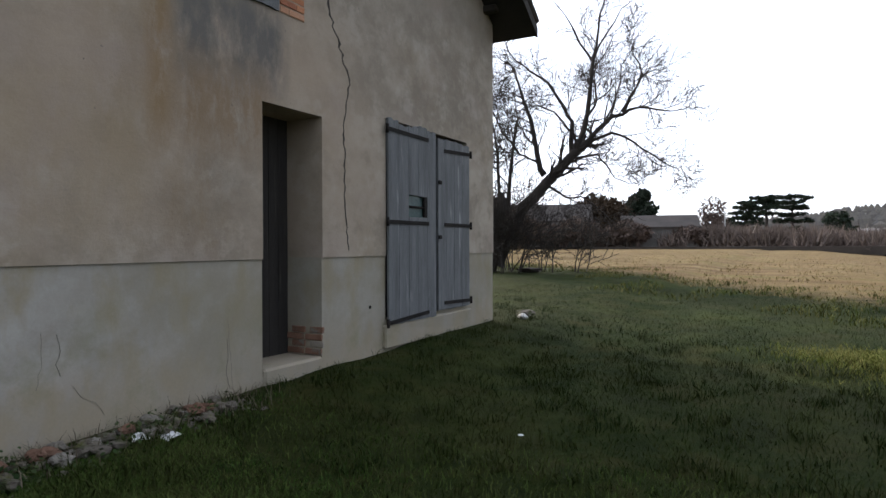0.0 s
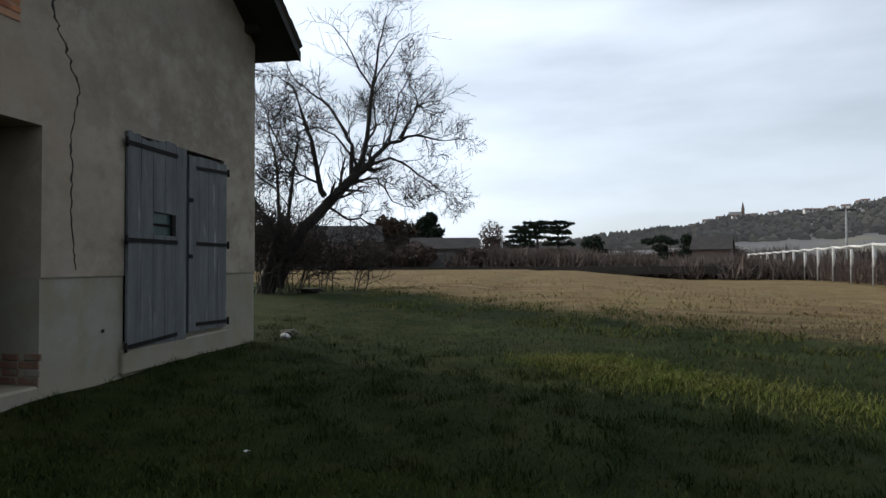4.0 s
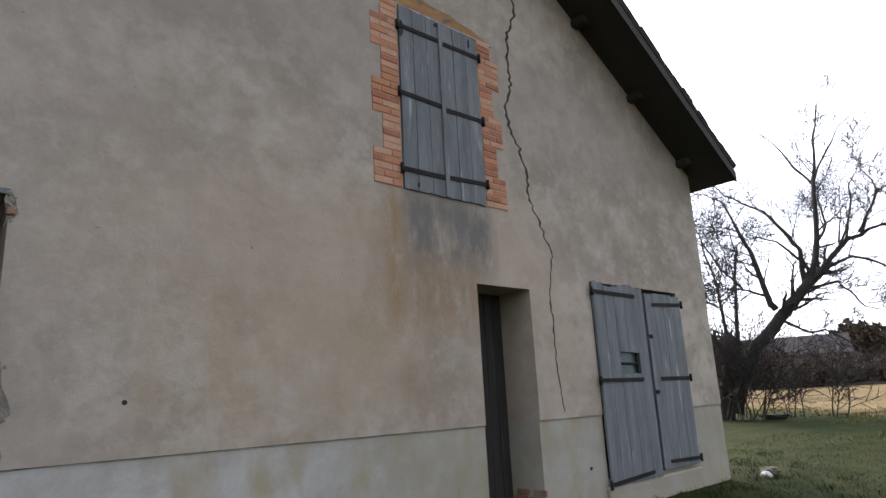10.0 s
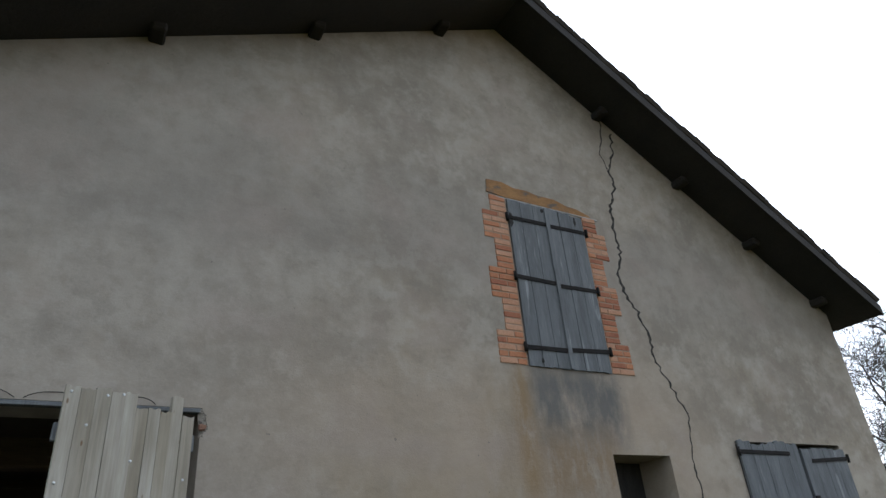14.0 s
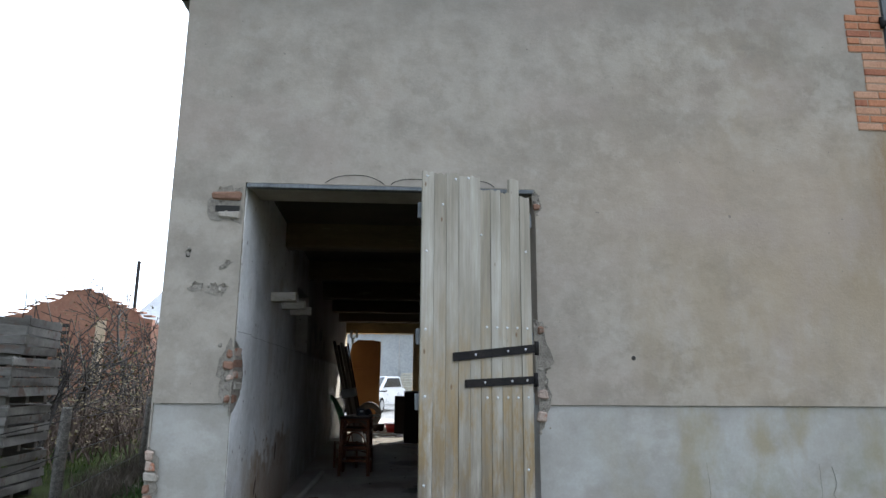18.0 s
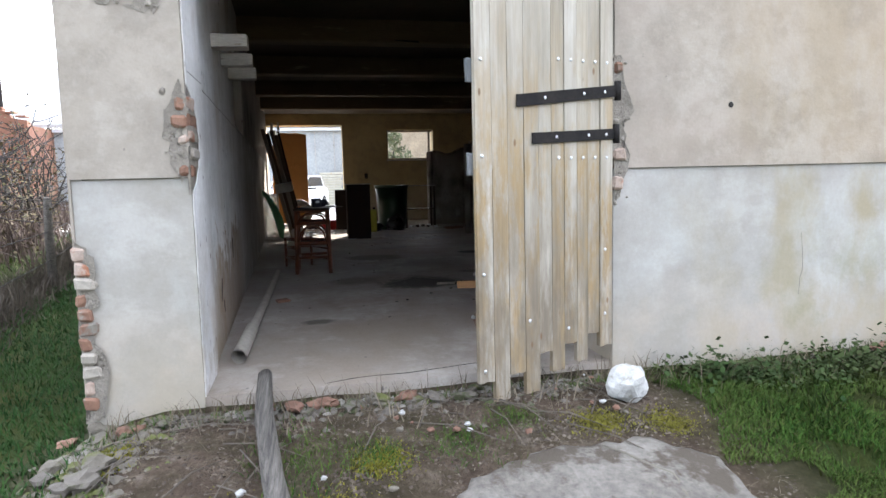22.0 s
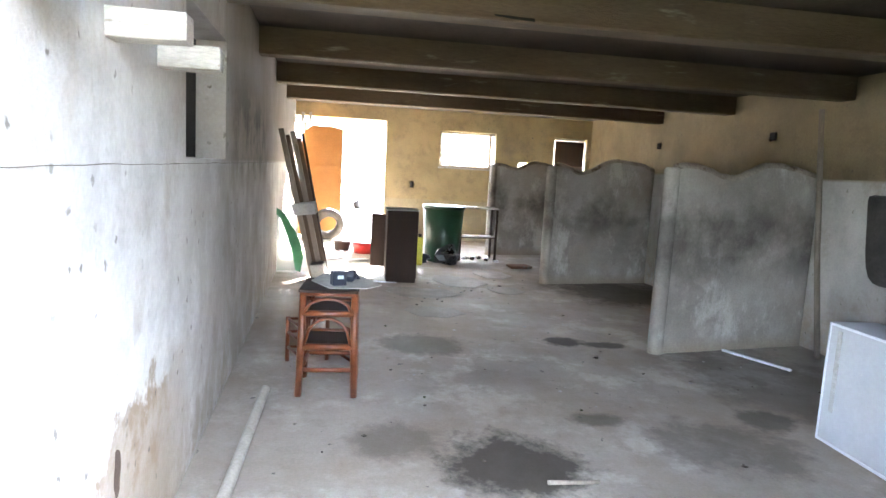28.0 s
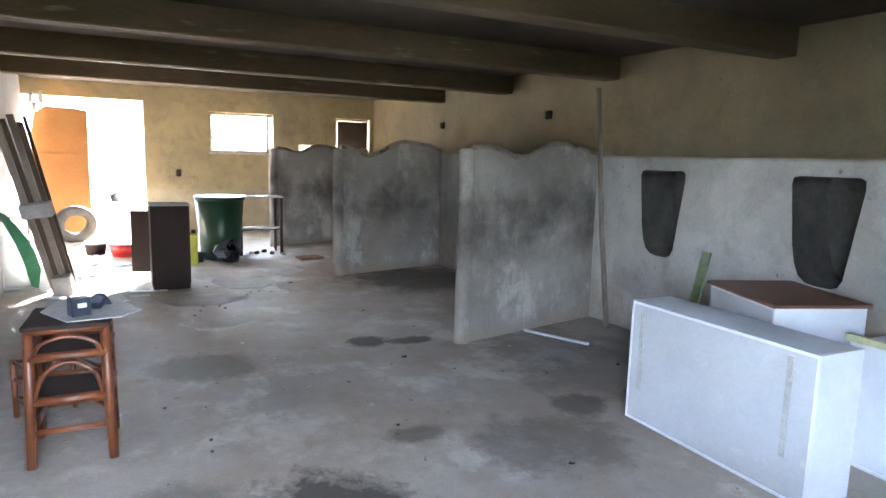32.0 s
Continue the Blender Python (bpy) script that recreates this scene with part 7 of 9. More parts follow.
for k in range(34):
    x, y = -17.6 + r3.uniform(0, 5.0), -2.0 + r3.uniform(0, 1.5)
    s = r3.uniform(0.04, 0.22)
    b = part("floor_scrap", boxed(-s, s, -s * r3.uniform(0.15, 0.6), s * 0.3, 0, 0.008, jitter=0.006, rng=r3), r3.choice((M_WHITE, M_PAPER, M_CONC, M_PALEWOOD)))
    b.matrix_world = pose(x, y, FLOOR + 0.002 + 0.009 * (k % 3), 0, 0, r3.uniform(0, 180))
    tagged(b, "scrap of pale board or paper on the floor", "scrap", "floor scraps")
for k in range(70):
    x, y = r3.uniform(-14, -5.5), r3.uniform(-1.7, 2.6)
    if (-7.8 < x < -6 and y > 1.5) or (-9.4 < x < -8.3 and y < -1):
        continue
    s = r3.uniform(0.007, 0.022)
    rock("floor_crumb", x, y, (s, s * 1.3, s * 0.5), r3.choice((M_CONC, M_DARKWOOD, M_FIELDSTONE, M_FIELDSTONE)), "crumb of rubble on the stable floor", 300 + k, "rubble", group="floor crumbs", z=FLOOR)

# windows of the back wall
def window(name, hole, label, board_in=False):
    y0, y1, z0, z1 = hole
    t = thing(name, label, "window", kind="structure")
    for a in ((y0, y1, z0, z0 + 0.04), (y0, y1, z1 - 0.05, z1), (y0, y0 + 0.05, z0 + 0.04, z1 - 0.05), (y1 - 0.12, y1 - 0.07, z0 + 0.04, z1 - 0.05)):
        part("window_frame", boxed(BACK - 0.2, BACK - 0.14, *a, bevel=0.004), M_OLDBOARD, t)
    if board_in:
        part("shutter_board", boxed(BACK - 0.12, BACK - 0.1, y0 + 0.06, y1 - 0.03, z0 + 0.1, z1 - 0.06), M_DARKWOOD, t, "dark board closing the window")
    part("window_sill", boxed(BACK - 0.3, BACK + 0.03, y0 - 0.02, y1 + 0.02, z0 - 0.04, z0 - 0.002, bevel=0.006), M_CONC, t)
    return t


window("window_1", BACK_WIN, "small stable window in a worn grey frame")
window("window_2", BACK_SMALL, "small stable window closed with a dark board", True)
for x, z in ((-12.0, 2.55), (-15.2, 2.5)):
    tagged(part("wall_vent", boxed(x - 0.06, x + 0.06, 4.29, 4.33, z, z + 0.11, bevel=0.01), M_DARK), "small dark vent hole in the wall", "vent", kind="structure")
for y, z in ((0.07, 1.46),):
    tagged(part("wall_hole", boxed(BACK - 0.01, BACK + 0.012, y, y + 0.09, z, z + 0.14, bevel=0.012), M_DARK), "dark hole in the back wall", "hole", kind="structure")

# ---- discarded kitchen units by the manger ----
M_BACKBOARD = mat("grey_hardboard", (0.36, 0.37, 0.39), (0.44, 0.45, 0.47), 2.5, 40, 0.8, bump=0.06, grit=(0.94, 1.04), spot=((0.46, 0.46, 0.45), 6, 0.66))
M_BROWNPANEL = mat("brown_veneer", (0.12, 0.05, 0.03), (0.2, 0.09, 0.05), 3, 30, 0.5, stretch=(4, 1, 1))


def unit(name, label, w, d, h, at, back, sides, extra=()):
    t = thing(name, label, "cabinet unit", "discarded units", at=at)
    part("side", boxed(0, 0.018, 0, d, 0, h, bevel=0.002), sides, t)
    part("side", boxed(w - 0.018, w, 0, d, 0, h, bevel=0.002), sides, t)
    part("bottom", boxed(0.019, w - 0.019, 0, d, 0, 0.018, bevel=0.002), sides, t)
    part("top", boxed(0.019, w - 0.019, 0, d, h - 0.018, h, bevel=0.002), sides, t)
    part("back_panel", boxed(0.019, w - 0.019, 0.004, 0.012, 0.019, h - 0.019), back, t, "grey hardboard back")
    return t


u = unit("kitchen_unit", "white wall unit lying on its side with its grey back outward", 1.3, 0.34, 0.8, pose(-7.68, 1.81, FLOOR, 0, 0, -2.0), M_BACKBOARD, M_WHITE)
for x in (0.09, 1.13):
    part("rail_strip", boxed(x, x + 0.035, -0.006, 0.003, 0.22, 0.76, bevel=0.002), M_CONC, u, "grey fixing strip")
u2 = unit("kitchen_unit", "white base unit with a brown veneer top", 0.74, 0.6, 0.86, pose(-7.66, 2.53, FLOOR, 0, 0, -22), M_BACKBOARD, M_WHITE)
part("worktop", boxed(-0.02, 0.76, -0.02, 0.62, 0.862, 0.885, bevel=0.003), M_BROWNPANEL, u2, "brown veneer top")
u3 = unit("kitchen_unit", "open white unit with pale yellow edges", 0.95, 0.55, 0.72, pose(-6.66, 2.5, FLOOR, 0, 0, -4), M_WHITE, M_WHITE)
part("edge_rail", boxed(-0.02, 0.97, -0.02, 0.02, 0.722, 0.76, bevel=0.003), mat("pale_yellow_trim", (0.42, 0.42, 0.22), (0.52, 0.5, 0.3), 4, 40, 0.6), u3, "pale yellow rail")
part("shelf", boxed(0.02, 0.93, 0.02, 0.52, 0.4, 0.416), M_DARKWOOD, u3)
part("loose_panel", boxed(0.4, 0.95, 0.1, 0.6, 0.764, 0.782, bevel=0.003), M_BROWNPANEL, u3, "brown panel laid across")

# ---- pile of scrap timber inside the door ----
M_SCRAP = mat("orange_brown_planed_timber", (0.27, 0.125, 0.045), (0.42, 0.225, 0.095), 3, 30, 0.7, stretch=(0.5, 3, 3), bump=0.2)
M_SCRAPGREY = mat("dirty_painted_plank", (0.36, 0.32, 0.25), (0.52, 0.48, 0.42), 3, 30, 0.8, stretch=(0.5, 3, 3), bump=0.3)


def plank(x0, y0, z0, x1, y1, z1, w, th_, material, label):
    a, b = Vector((x0, y0, z0)), Vector((x1, y1, z1))
    d = (b - a)
    L = d.length
    yaw, pitch = math.degrees(math.atan2(d.y, d.x)), -math.degrees(math.asin(d.z / L))
    ob = part("scrap_plank", boxed(0, L, -w / 2, w / 2, 0, th_, bevel=0.004), material)
    ob.matrix_world = pose(x0, y0, z0, 0, pitch, yaw)
    return tagged(ob, label, "plank", "scrap timber")


dr = thing("drawer_carcass", "dark overturned drawer carcass with a green edge under the scrap timber", "drawer", at=pose(-5.98, -0.02, FLOOR, 0, 0, 30))
for a in ((0, 0.72, 0, 0.02, 0, 0.21), (0, 0.72, 0.48, 0.5, 0, 0.21), (0, 0.02, 0.021, 0.479, 0, 0.21), (0.7, 0.72, 0.021, 0.479, 0, 0.21)):
    part("side", boxed(*a, bevel=0.003), M_DARKWOOD, dr)
part("base", boxed(0, 0.72, 0, 0.5, 0.211, 0.22, bevel=0.002), M_DARKWOOD, dr)
part("edge_strip", boxed(-0.006, -0.001, 0.0, 0.14, 0.0, 0.21, bevel=0.001), mat("faded_green_edge", (0.22, 0.25, 0.12), (0.32, 0.34, 0.18), 4, 30, 0.8), dr, "faded green edge strip")
Z = FLOOR + 0.222
plank(-6.25, 0.16, Z + 0.03, -5.68, 0.62, Z + 0.02, 0.085, 0.035, M_SCRAP, "orange-brown planed batten on the scrap pile")
plank(-6.22, -0.04, Z + 0.0, -5.28, 0.66, Z + 0.02, 0.15, 0.026, M_SCRAPGREY, "broad dirty painted plank on the scrap pile")
plank(-5.9, 0.52, Z + 0.04, -5.62, 0.66, Z + 0.045, 0.13, 0.07, M_SCRAP, "squared timber offcut on the scrap pile")
plank(-5.64, 0.56, Z + 0.045, -5.36, 0.78, Z + 0.045, 0.13, 0.06, M_SCRAP, "squared timber offcut on the scrap pile")
plank(-5.56, 0.86, Z - 0.02, -5.3, 1.02, Z - 0.02, 0.1, 0.06, M_SCRAP, "squared timber offcut on the scrap pile")
batten = plank(-5.87, -0.31, FLOOR + 0.17, -5.45, 0.42, FLOOR + 0.225, 0.05, 0.06, M_SCRAP, "pinkish planed batten with a wired end on the scrap pile")
tagged(part("wire_hook", tube(bmesh.new(), [(-5.88, -0.33, FLOOR + 0.2), (-5.875, -0.315, FLOOR + 0.236), (-5.86, -0.28, FLOOR + 0.236), (-5.835, -0.285, FLOOR + 0.19)], 0.008, 6), M_IRON), "twist of dark wire round a batten end", "wire")
a, b, c = Vector((-5.44, -0.3, FLOOR)), Vector((-4.92, -0.4, FLOOR)), Vector((-5.53, -0.13, FLOOR + 0.27))
u = (b - a).normalized()
w = ((c - a) - (c - a).dot(u) * u).normalized()
n = w.cross(u)
lean = thing("drawer", "brown veneered drawer tipped on its side against the scrap pile", "drawer", at=Matrix(((u.x, n.x, w.x, a.x), (u.y, n.y, w.y, a.y), (u.z, n.z, w.z, a.z), (0, 0, 0, 1))))
for x0, x1 in ((0.0, 0.26), (0.264, 0.54)):
    part("panel", boxed(x0, x1, 0.0, 0.016, 0.0, 0.33, bevel=0.003), M_BROWNPANEL, lean)
part("edge_band", boxed(0.541, 0.552, -0.001, 0.017, 0.0, 0.33, bevel=0.001), M_SCRAP, lean, "bare orange-brown edge")
part("side", boxed(0.0, 0.55, 0.018, 0.1, 0.31, 0.328, bevel=0.002), M_SCRAPGREY, lean, "pale unpainted side board")
part("back", boxed(0.0, 0.018, 0.018, 0.1, 0.03, 0.308, bevel=0.002), M_SCRAPGREY, lean)
part("handle", tube(bmesh.new(), [(0.1, 0.0, 0.03), (0.1, -0.03, 0.03)], [0.01, 0.016], 8), M_ZINC, lean, "small metal knob")
plank(-5.55, 0.06, FLOOR, -5.3, 0.14, FLOOR + 0.12, 0.05, 0.05, M_SCRAP, "short squared stub under the batten")
plank(-5.82, 0.5, FLOOR + 0.17, -5.2, 1.1, FLOOR + 0.19, 0.42, 0.025, M_BROWNPANEL, "brown veneer panel under the offcuts")
plank(-6.0, 0.7, FLOOR, -5.3, 1.3, FLOOR + 0.02, 0.4, 0.03, M_BROWNPANEL, "brown veneer panel on the floor")
rk = thing("small_rack", "small slatted rack of orange-brown wood with rounded ends", "rack", at=pose(-5.84, 0.6, FLOOR + 0.262, -4, 10, 40))
for y in (0, 0.135, 0.27):
    bm = bmesh.new()
    prism(bm, [(0, 0.02), (0.03, 0.0), (0.19, 0.0), (0.235, 0.035), (0.25, 0.1), (0.235, 0.15), (0.19, 0.17), (0.0, 0.17)], "y", y, y + 0.03)
    part("end_piece", bm, M_SCRAP, rk)
for k in range(4):
    part("slat", boxed(0.0 + k * 0.05, 0.032 + k * 0.05, -0.005, 0.31, 0.171, 0.184, bevel=0.002), M_SCRAP, rk)
M_BAG = mat("thin_white_plastic", (0.66, 0.7, 0.78), (0.82, 0.85, 0.9), 14, 50, 0.35, bump=0.5)
for k, pts in enumerate(([(-5.72, 0.0, 0.27), (-5.62, 0.04, 0.29), (-5.5, 0.0, 0.2), (-5.36, 0.05, 0.13), (-5.22, 0.02, 0.05)], [(-5.54, 0.2, 0.27), (-5.46, 0.2, 0.24), (-5.34, 0.22, 0.14), (-5.22, 0.2, 0.04)])):
    bm = bmesh.new()
    w0 = (0.055, 0.03)[k]
    prev = None
    for i, (x, y, z) in enumerate(pts):
        for h in range(3 if i < len(pts) - 1 else 1):
            e = h / 3
            nx = pts[i + 1] if i < len(pts) - 1 else pts[i]
            c = Vector((x, y, z)).lerp(Vector(nx), e)
            row = []
            for j in range(7):
                a = (j - 3) / 3
                row.append(bm.verts.new((c.x + 0.035 * noise.noise((i + e, j * 0.9, k)), c.y + a * w0 * (1 + 0.5 * noise.noise((i * 1.3 + e, 3, k))), FLOOR + max(0.012, c.z + 0.06 + 0.03 * noise.noise((i + e, j * 1.7, 5 + k)) - 0.02 * abs(a)))))
            if prev:
                for j in range(6):
                    bm.faces.new((prev[j], prev[j + 1], row[j + 1], row[j]))
            prev = row
    bmesh.ops.solidify(bm, geom=bm.faces[:], thickness=0.003)
    tagged(part("plastic_bag", bm, M_BAG), "torn white plastic bag draped over the scrap pile", "bag", "plastic bags")
tagged(part("white_board", boxed(-0.4, 0.4, -0.04, 0.3, 0, 0.03, bevel=0.003), M_WHITE), "loose white laminate board on the pile", "board").matrix_world = pose(-5.06, 0.62, FLOOR + 0.24, 3, 10, 94)

# ---- landscape ----
EYE_AT = Vector((0.64, 0.0, 1.44))


def polar(az, d, z=None):
    """A place d metres off in the direction az degrees, counted from +y to the left."""
    x, y = EYE_AT.x - math.sin(radians(az)) * d, EYE_AT.y + math.cos(radians(az)) * d
    return Vector((x, y, ground_z(x, y) if z is None else z))


class Wood:
    """Collects tapered limbs of a bare tree in plain lists."""

    def __init__(self, seed, thin=0.006, dense=1.0):
        self.v, self.f, self.r, self.thin, self.dense = [], [], random.Random(seed), thin, dense

    def limb(self, pts, radii, sides):
        base = len(self.v)
        for k, p in enumerate(pts):
            d = (pts[min(k + 1, len(pts) - 1)] - pts[max(k - 1, 0)]).normalized()
            a = d.cross(Vector((0.3, 0.2, 1))).normalized() if abs(d.z) < 0.95 else d.cross(Vector((1, 0, 0))).normalized()
            b = d.cross(a)
            for s in range(sides):
                w = 2 * math.pi * s / sides
                self.v.append(p + (a * math.cos(w) + b * math.sin(w)) * radii[k])
        for k in range(len(pts) - 1):
            for s in range(sides):
                i, j = base + k * sides + s, base + k * sides + (s + 1) % sides
                self.f.append((i, j, j + sides, i + sides))

    def grow(self, p, d, length, radius, level, up=0.04):
        r = self.r
        n = 5 if level > 1 else 4
        pts, dirs = [p.copy()], [d.copy()]
        for k in range(n):
            d = (d + Vector((r.uniform(-1, 1), r.uniform(-1, 1), r.uniform(-1, 1))) * (0.2 if level > 1 else 0.13) + Vector((0, 0, up))).normalized()
            p = p + d * length / n
            pts.append(p), dirs.append(d)
        radii = [max(radius * (1 - 0.72 * k / n), self.thin) for k in range(n + 1)]
        self.limb(pts, radii, 6 if level > 2 else (4 if level > 1 else 3))
        self.sprout(pts, dirs, length, radii, level)

    def sprout(self, pts, dirs, length, radii, level, start=0.25):
        r = self.r
        if level <= 0:
            return
        m = int({4: 8, 3: 10, 2: 7, 1: 3.2}[level] * self.dense)
        for c in range(m):
            f = start + (1 - start) * (c + r.random()) / m
            k = min(int(f * (len(pts) - 1)), len(pts) - 2)
            g_ = f * (len(pts) - 1) - k
            q = pts[k].lerp(pts[k + 1], g_)
            side = dirs[k].orthogonal().normalized()
            side.rotate(Matrix.Rotation(r.uniform(0, 6.283), 3, dirs[k]))
            d = (dirs[k] * r.uniform(0.5, 0.9) + side * r.uniform(0.6, 1.0)).normalized()
            self.grow(q, d, length * (r.uniform(0.38, 0.62) if level > 2 else r.uniform(0.48, 0.78)) * (1.15 - 0.4 * f), max(radii[k] * r.uniform(0.34, 0.5), 1.5 * self.thin), level - 1)

    def mesh(self, name, material, parent):
        me = bpy.data.meshes.new(name)
        me.from_pydata([tuple(v) for v in self.v], [], self.f)
        me.polygons.foreach_set("use_smooth", [True] * len(self.f))
        me.materials.append(material)
        ob = new(name, me)
        ob.parent = parent
        return ob


# the bare leaning tree beyond the barn corner
AZ = 26.0
base = polar(AZ, 22.0)
across = Vector((math.cos(radians(AZ)), math.sin(radians(AZ)), 0))
depth = Vector((-math.sin(radians(AZ)), math.cos(radians(AZ)), 0))
tree = thing("bare_tree", "large leaning bare winter tree with dense fine twigs", "tree")


def spot(u, w, z):
    return base + across * (0.885 * u) + depth * w + Vector((0, 0, 0.91 * z))


trunk, crown = Wood(3), Wood(4, 0.0058, 1.3)


def stem(pts, radii):
    """One main stem through its bends (across, depth, height), with its own twigs; the two thick ones are the trunk."""
    thick = radii[0] > 0.2
    pts = [spot(*p) for p in pts]
    smooth = []
    for i in range(len(pts) - 1):
        for f in (0.0, 0.5):
            smooth.append(pts[i].lerp(pts[i + 1], f) + Vector((crown.r.uniform(-1, 1), crown.r.uniform(-1, 1), crown.r.uniform(-1, 1))) * (0.03 if thick else 0.06))
    smooth.append(pts[-1])
    rr = [0.82 * float(np.interp(i / 2, range(len(radii)), radii)) for i in range(len(smooth))]
    (trunk if thick else crown).limb(smooth, rr, 10 if thick else 6)
    dirs = [(smooth[min(i + 1, len(smooth) - 1)] - smooth[max(i - 1, 0)]).normalized() for i in range(len(smooth))]
    if not thick or len(pts) > 4:
        crown.sprout(smooth, dirs, 2.3 if radii[0] > 0.065 else 1.9, rr, 3 if radii[0] > 0.05 else 2, 0.6 if thick else 0.15)


stem([(-0.18, 0.0, -0.29), (0.18, 0.0, 1.40), (0.41, 0.0, 2.34), (0.35, 0.0, 2.93)], [0.36, 0.3, 0.24, 0.12])
stem([(0.18, 0.0, 0.23), (0.64, 0.0, 1.52), (1.23, 0.0, 2.34), (2.11, 0.0, 3.28), (3.16, 0.0, 4.39), (3.80, 0.0, 4.86)], [0.36, 0.29, 0.25, 0.22, 0.19, 0.15])
stem([(3.07, 0.0, 4.39), (3.02, 0.1, 5.50), (2.81, 0.2, 6.08), (2.22, 0.2, 7.02), (1.52, 0.3, 7.49), (1.05, 0.4, 7.90), (0.58, 0.5, 8.60)], [0.11, 0.085, 0.075, 0.055, 0.04, 0.025, 0.01])
stem([(3.22, -0.0, 4.50), (3.65, -0.1, 5.85), (3.81, -0.2, 7.72), (4.04, -0.2, 8.89), (4.15, -0.3, 9.83), (4.45, -0.4, 10.76)], [0.14, 0.1, 0.07, 0.045, 0.03, 0.01])
stem([(3.81, -0.0, 7.66), (3.39, -0.1, 8.37), (2.69, -0.3, 9.48), (2.22, -0.4, 9.95)], [0.05, 0.04, 0.022, 0.008])
stem([(3.88, -0.0, 7.84), (4.45, -0.1, 8.78), (4.91, -0.2, 9.59), (5.50, -0.3, 9.89)], [0.045, 0.035, 0.02, 0.008])
stem([(3.74, 0.0, 4.82), (4.27, 0.0, 5.44), (4.97, 0.1, 5.85), (5.62, 0.1, 6.03), (6.32, 0.2, 6.03), (6.90, 0.2, 5.89), (7.66, 0.3, 6.14)], [0.12, 0.1, 0.08, 0.05, 0.04, 0.025, 0.01])
stem([(4.91, 0.0, 5.83), (5.38, 0.1, 6.55), (5.67, 0.2, 7.14), (5.76, 0.4, 7.66), (5.50, 0.5, 8.31), (5.36, 0.6, 8.66)], [0.07, 0.055, 0.045, 0.035, 0.02, 0.008])
stem([(5.71, 0.0, 7.25), (6.20, 0.3, 7.49), (6.90, 0.6, 7.66)], [0.035, 0.022, 0.008])
stem([(3.16, -0.0, 4.15), (3.98, -0.2, 4.33), (4.33, -0.3, 3.86), (4.56, -0.5, 3.31), (5.38, -0.7, 3.16)], [0.055, 0.045, 0.035, 0.025, 0.008])
stem([(3.80, -0.0, 4.77), (4.56, -0.1, 5.05), (5.38, -0.2, 4.68), (5.97, -0.3, 4.21), (6.79, -0.4, 3.74), (7.28, -0.5, 3.74)], [0.07, 0.055, 0.045, 0.035, 0.02, 0.008])
stem([(2.05, 0.0, 3.51), (1.81, 0.0, 4.15), (1.46, 0.1, 5.62), (1.23, 0.1, 6.44), (0.82, 0.2, 7.61), (0.00, 0.2, 8.31)], [0.14, 0.11, 0.085, 0.065, 0.04, 0.01])
stem([(1.85, -0.0, 4.04), (1.17, -0.1, 4.35), (0.58, -0.2, 4.33), (0.00, -0.3, 3.86)], [0.06, 0.045, 0.03, 0.01])
stem([(1.05, 0.0, 4.35), (0.47, 0.2, 5.15), (0.00, 0.3, 6.32), (-0.23, 0.5, 7.25)], [0.06, 0.045, 0.03, 0.01])
stem([(3.65, 0.0, 5.73), (4.09, 0.3, 6.32), (4.00, 0.5, 7.37), (4.33, 0.8, 8.07)], [0.06, 0.045, 0.03, 0.01])
stem([(2.16, -0.0, 3.28), (2.81, -0.1, 2.69), (3.39, -0.3, 2.69), (4.21, -0.4, 2.11), (4.56, -0.6, 1.52)], [0.06, 0.05, 0.04, 0.025, 0.01])
stem([(0.29, -0.0, 2.57), (0.23, -0.1, 4.45), (0.00, -0.3, 5.73), (-0.12, -0.4, 6.90)], [0.08, 0.055, 0.035, 0.01])
stem([(0.58, 0.0, 2.11), (0.82, 0.2, 4.21), (1.05, 0.4, 5.73), (0.94, 0.6, 7.02)], [0.09, 0.06, 0.04, 0.01])
stem([(3.02, -0.0, 5.27), (2.34, -0.3, 5.85), (1.64, -0.5, 6.08), (0.82, -0.8, 5.73)], [0.05, 0.035, 0.025, 0.01])
stem([(4.27, -0.0, 5.44), (4.80, -0.3, 6.55), (4.80, -0.6, 7.37), (5.15, -0.9, 8.07)], [0.05, 0.035, 0.025, 0.01])
stem([(0.35, 0.0, 1.87), (-0.47, 0.1, 3.28), (-1.17, 0.2, 4.21), (-1.52, 0.3, 5.73)], [0.09, 0.06, 0.04, 0.01])
trunk.mesh("trunk", M_BARK, tree)
crown.mesh("crown", M_BARK, tree)
for k in range(34):
    w = Wood(40 + k, 0.008, 1.5)
    p = base + across * (w.r.uniform(-1.0, 1.0) if k % 3 else w.r.uniform(0.5, 3.0)) + depth * w.r.uniform(-1.2, 0.4)
    w.grow(Vector((p.x, p.y, ground_z(p.x, p.y) - 0.05)), Vector((w.r.uniform(-0.3, 0.5), 0, 1)).normalized(), w.r.uniform(1.4, 3.6) if k % 3 else w.r.uniform(0.8, 1.8), 0.022, 2)
    t = thing("bare_sapling", "thin bare shoots at the foot of the tree", "shrub", "bare shoots")
    w.mesh("branchwork", M_BARK, t)
rock("fallen_log", base.x + 1.3, base.y + 0.1, (0.5, 0.3, 0.1), M_BARK, "dark rotting log lying by the tree", 31, "log")

# scrub, hedges and far woods as strewn twigs and clumps
M_SCRUB = leaf_material("brown_winter_scrub", (0.06, 0.045, 0.04), (0.1, 0.075, 0.065), (0.15, 0.11, 0.09))
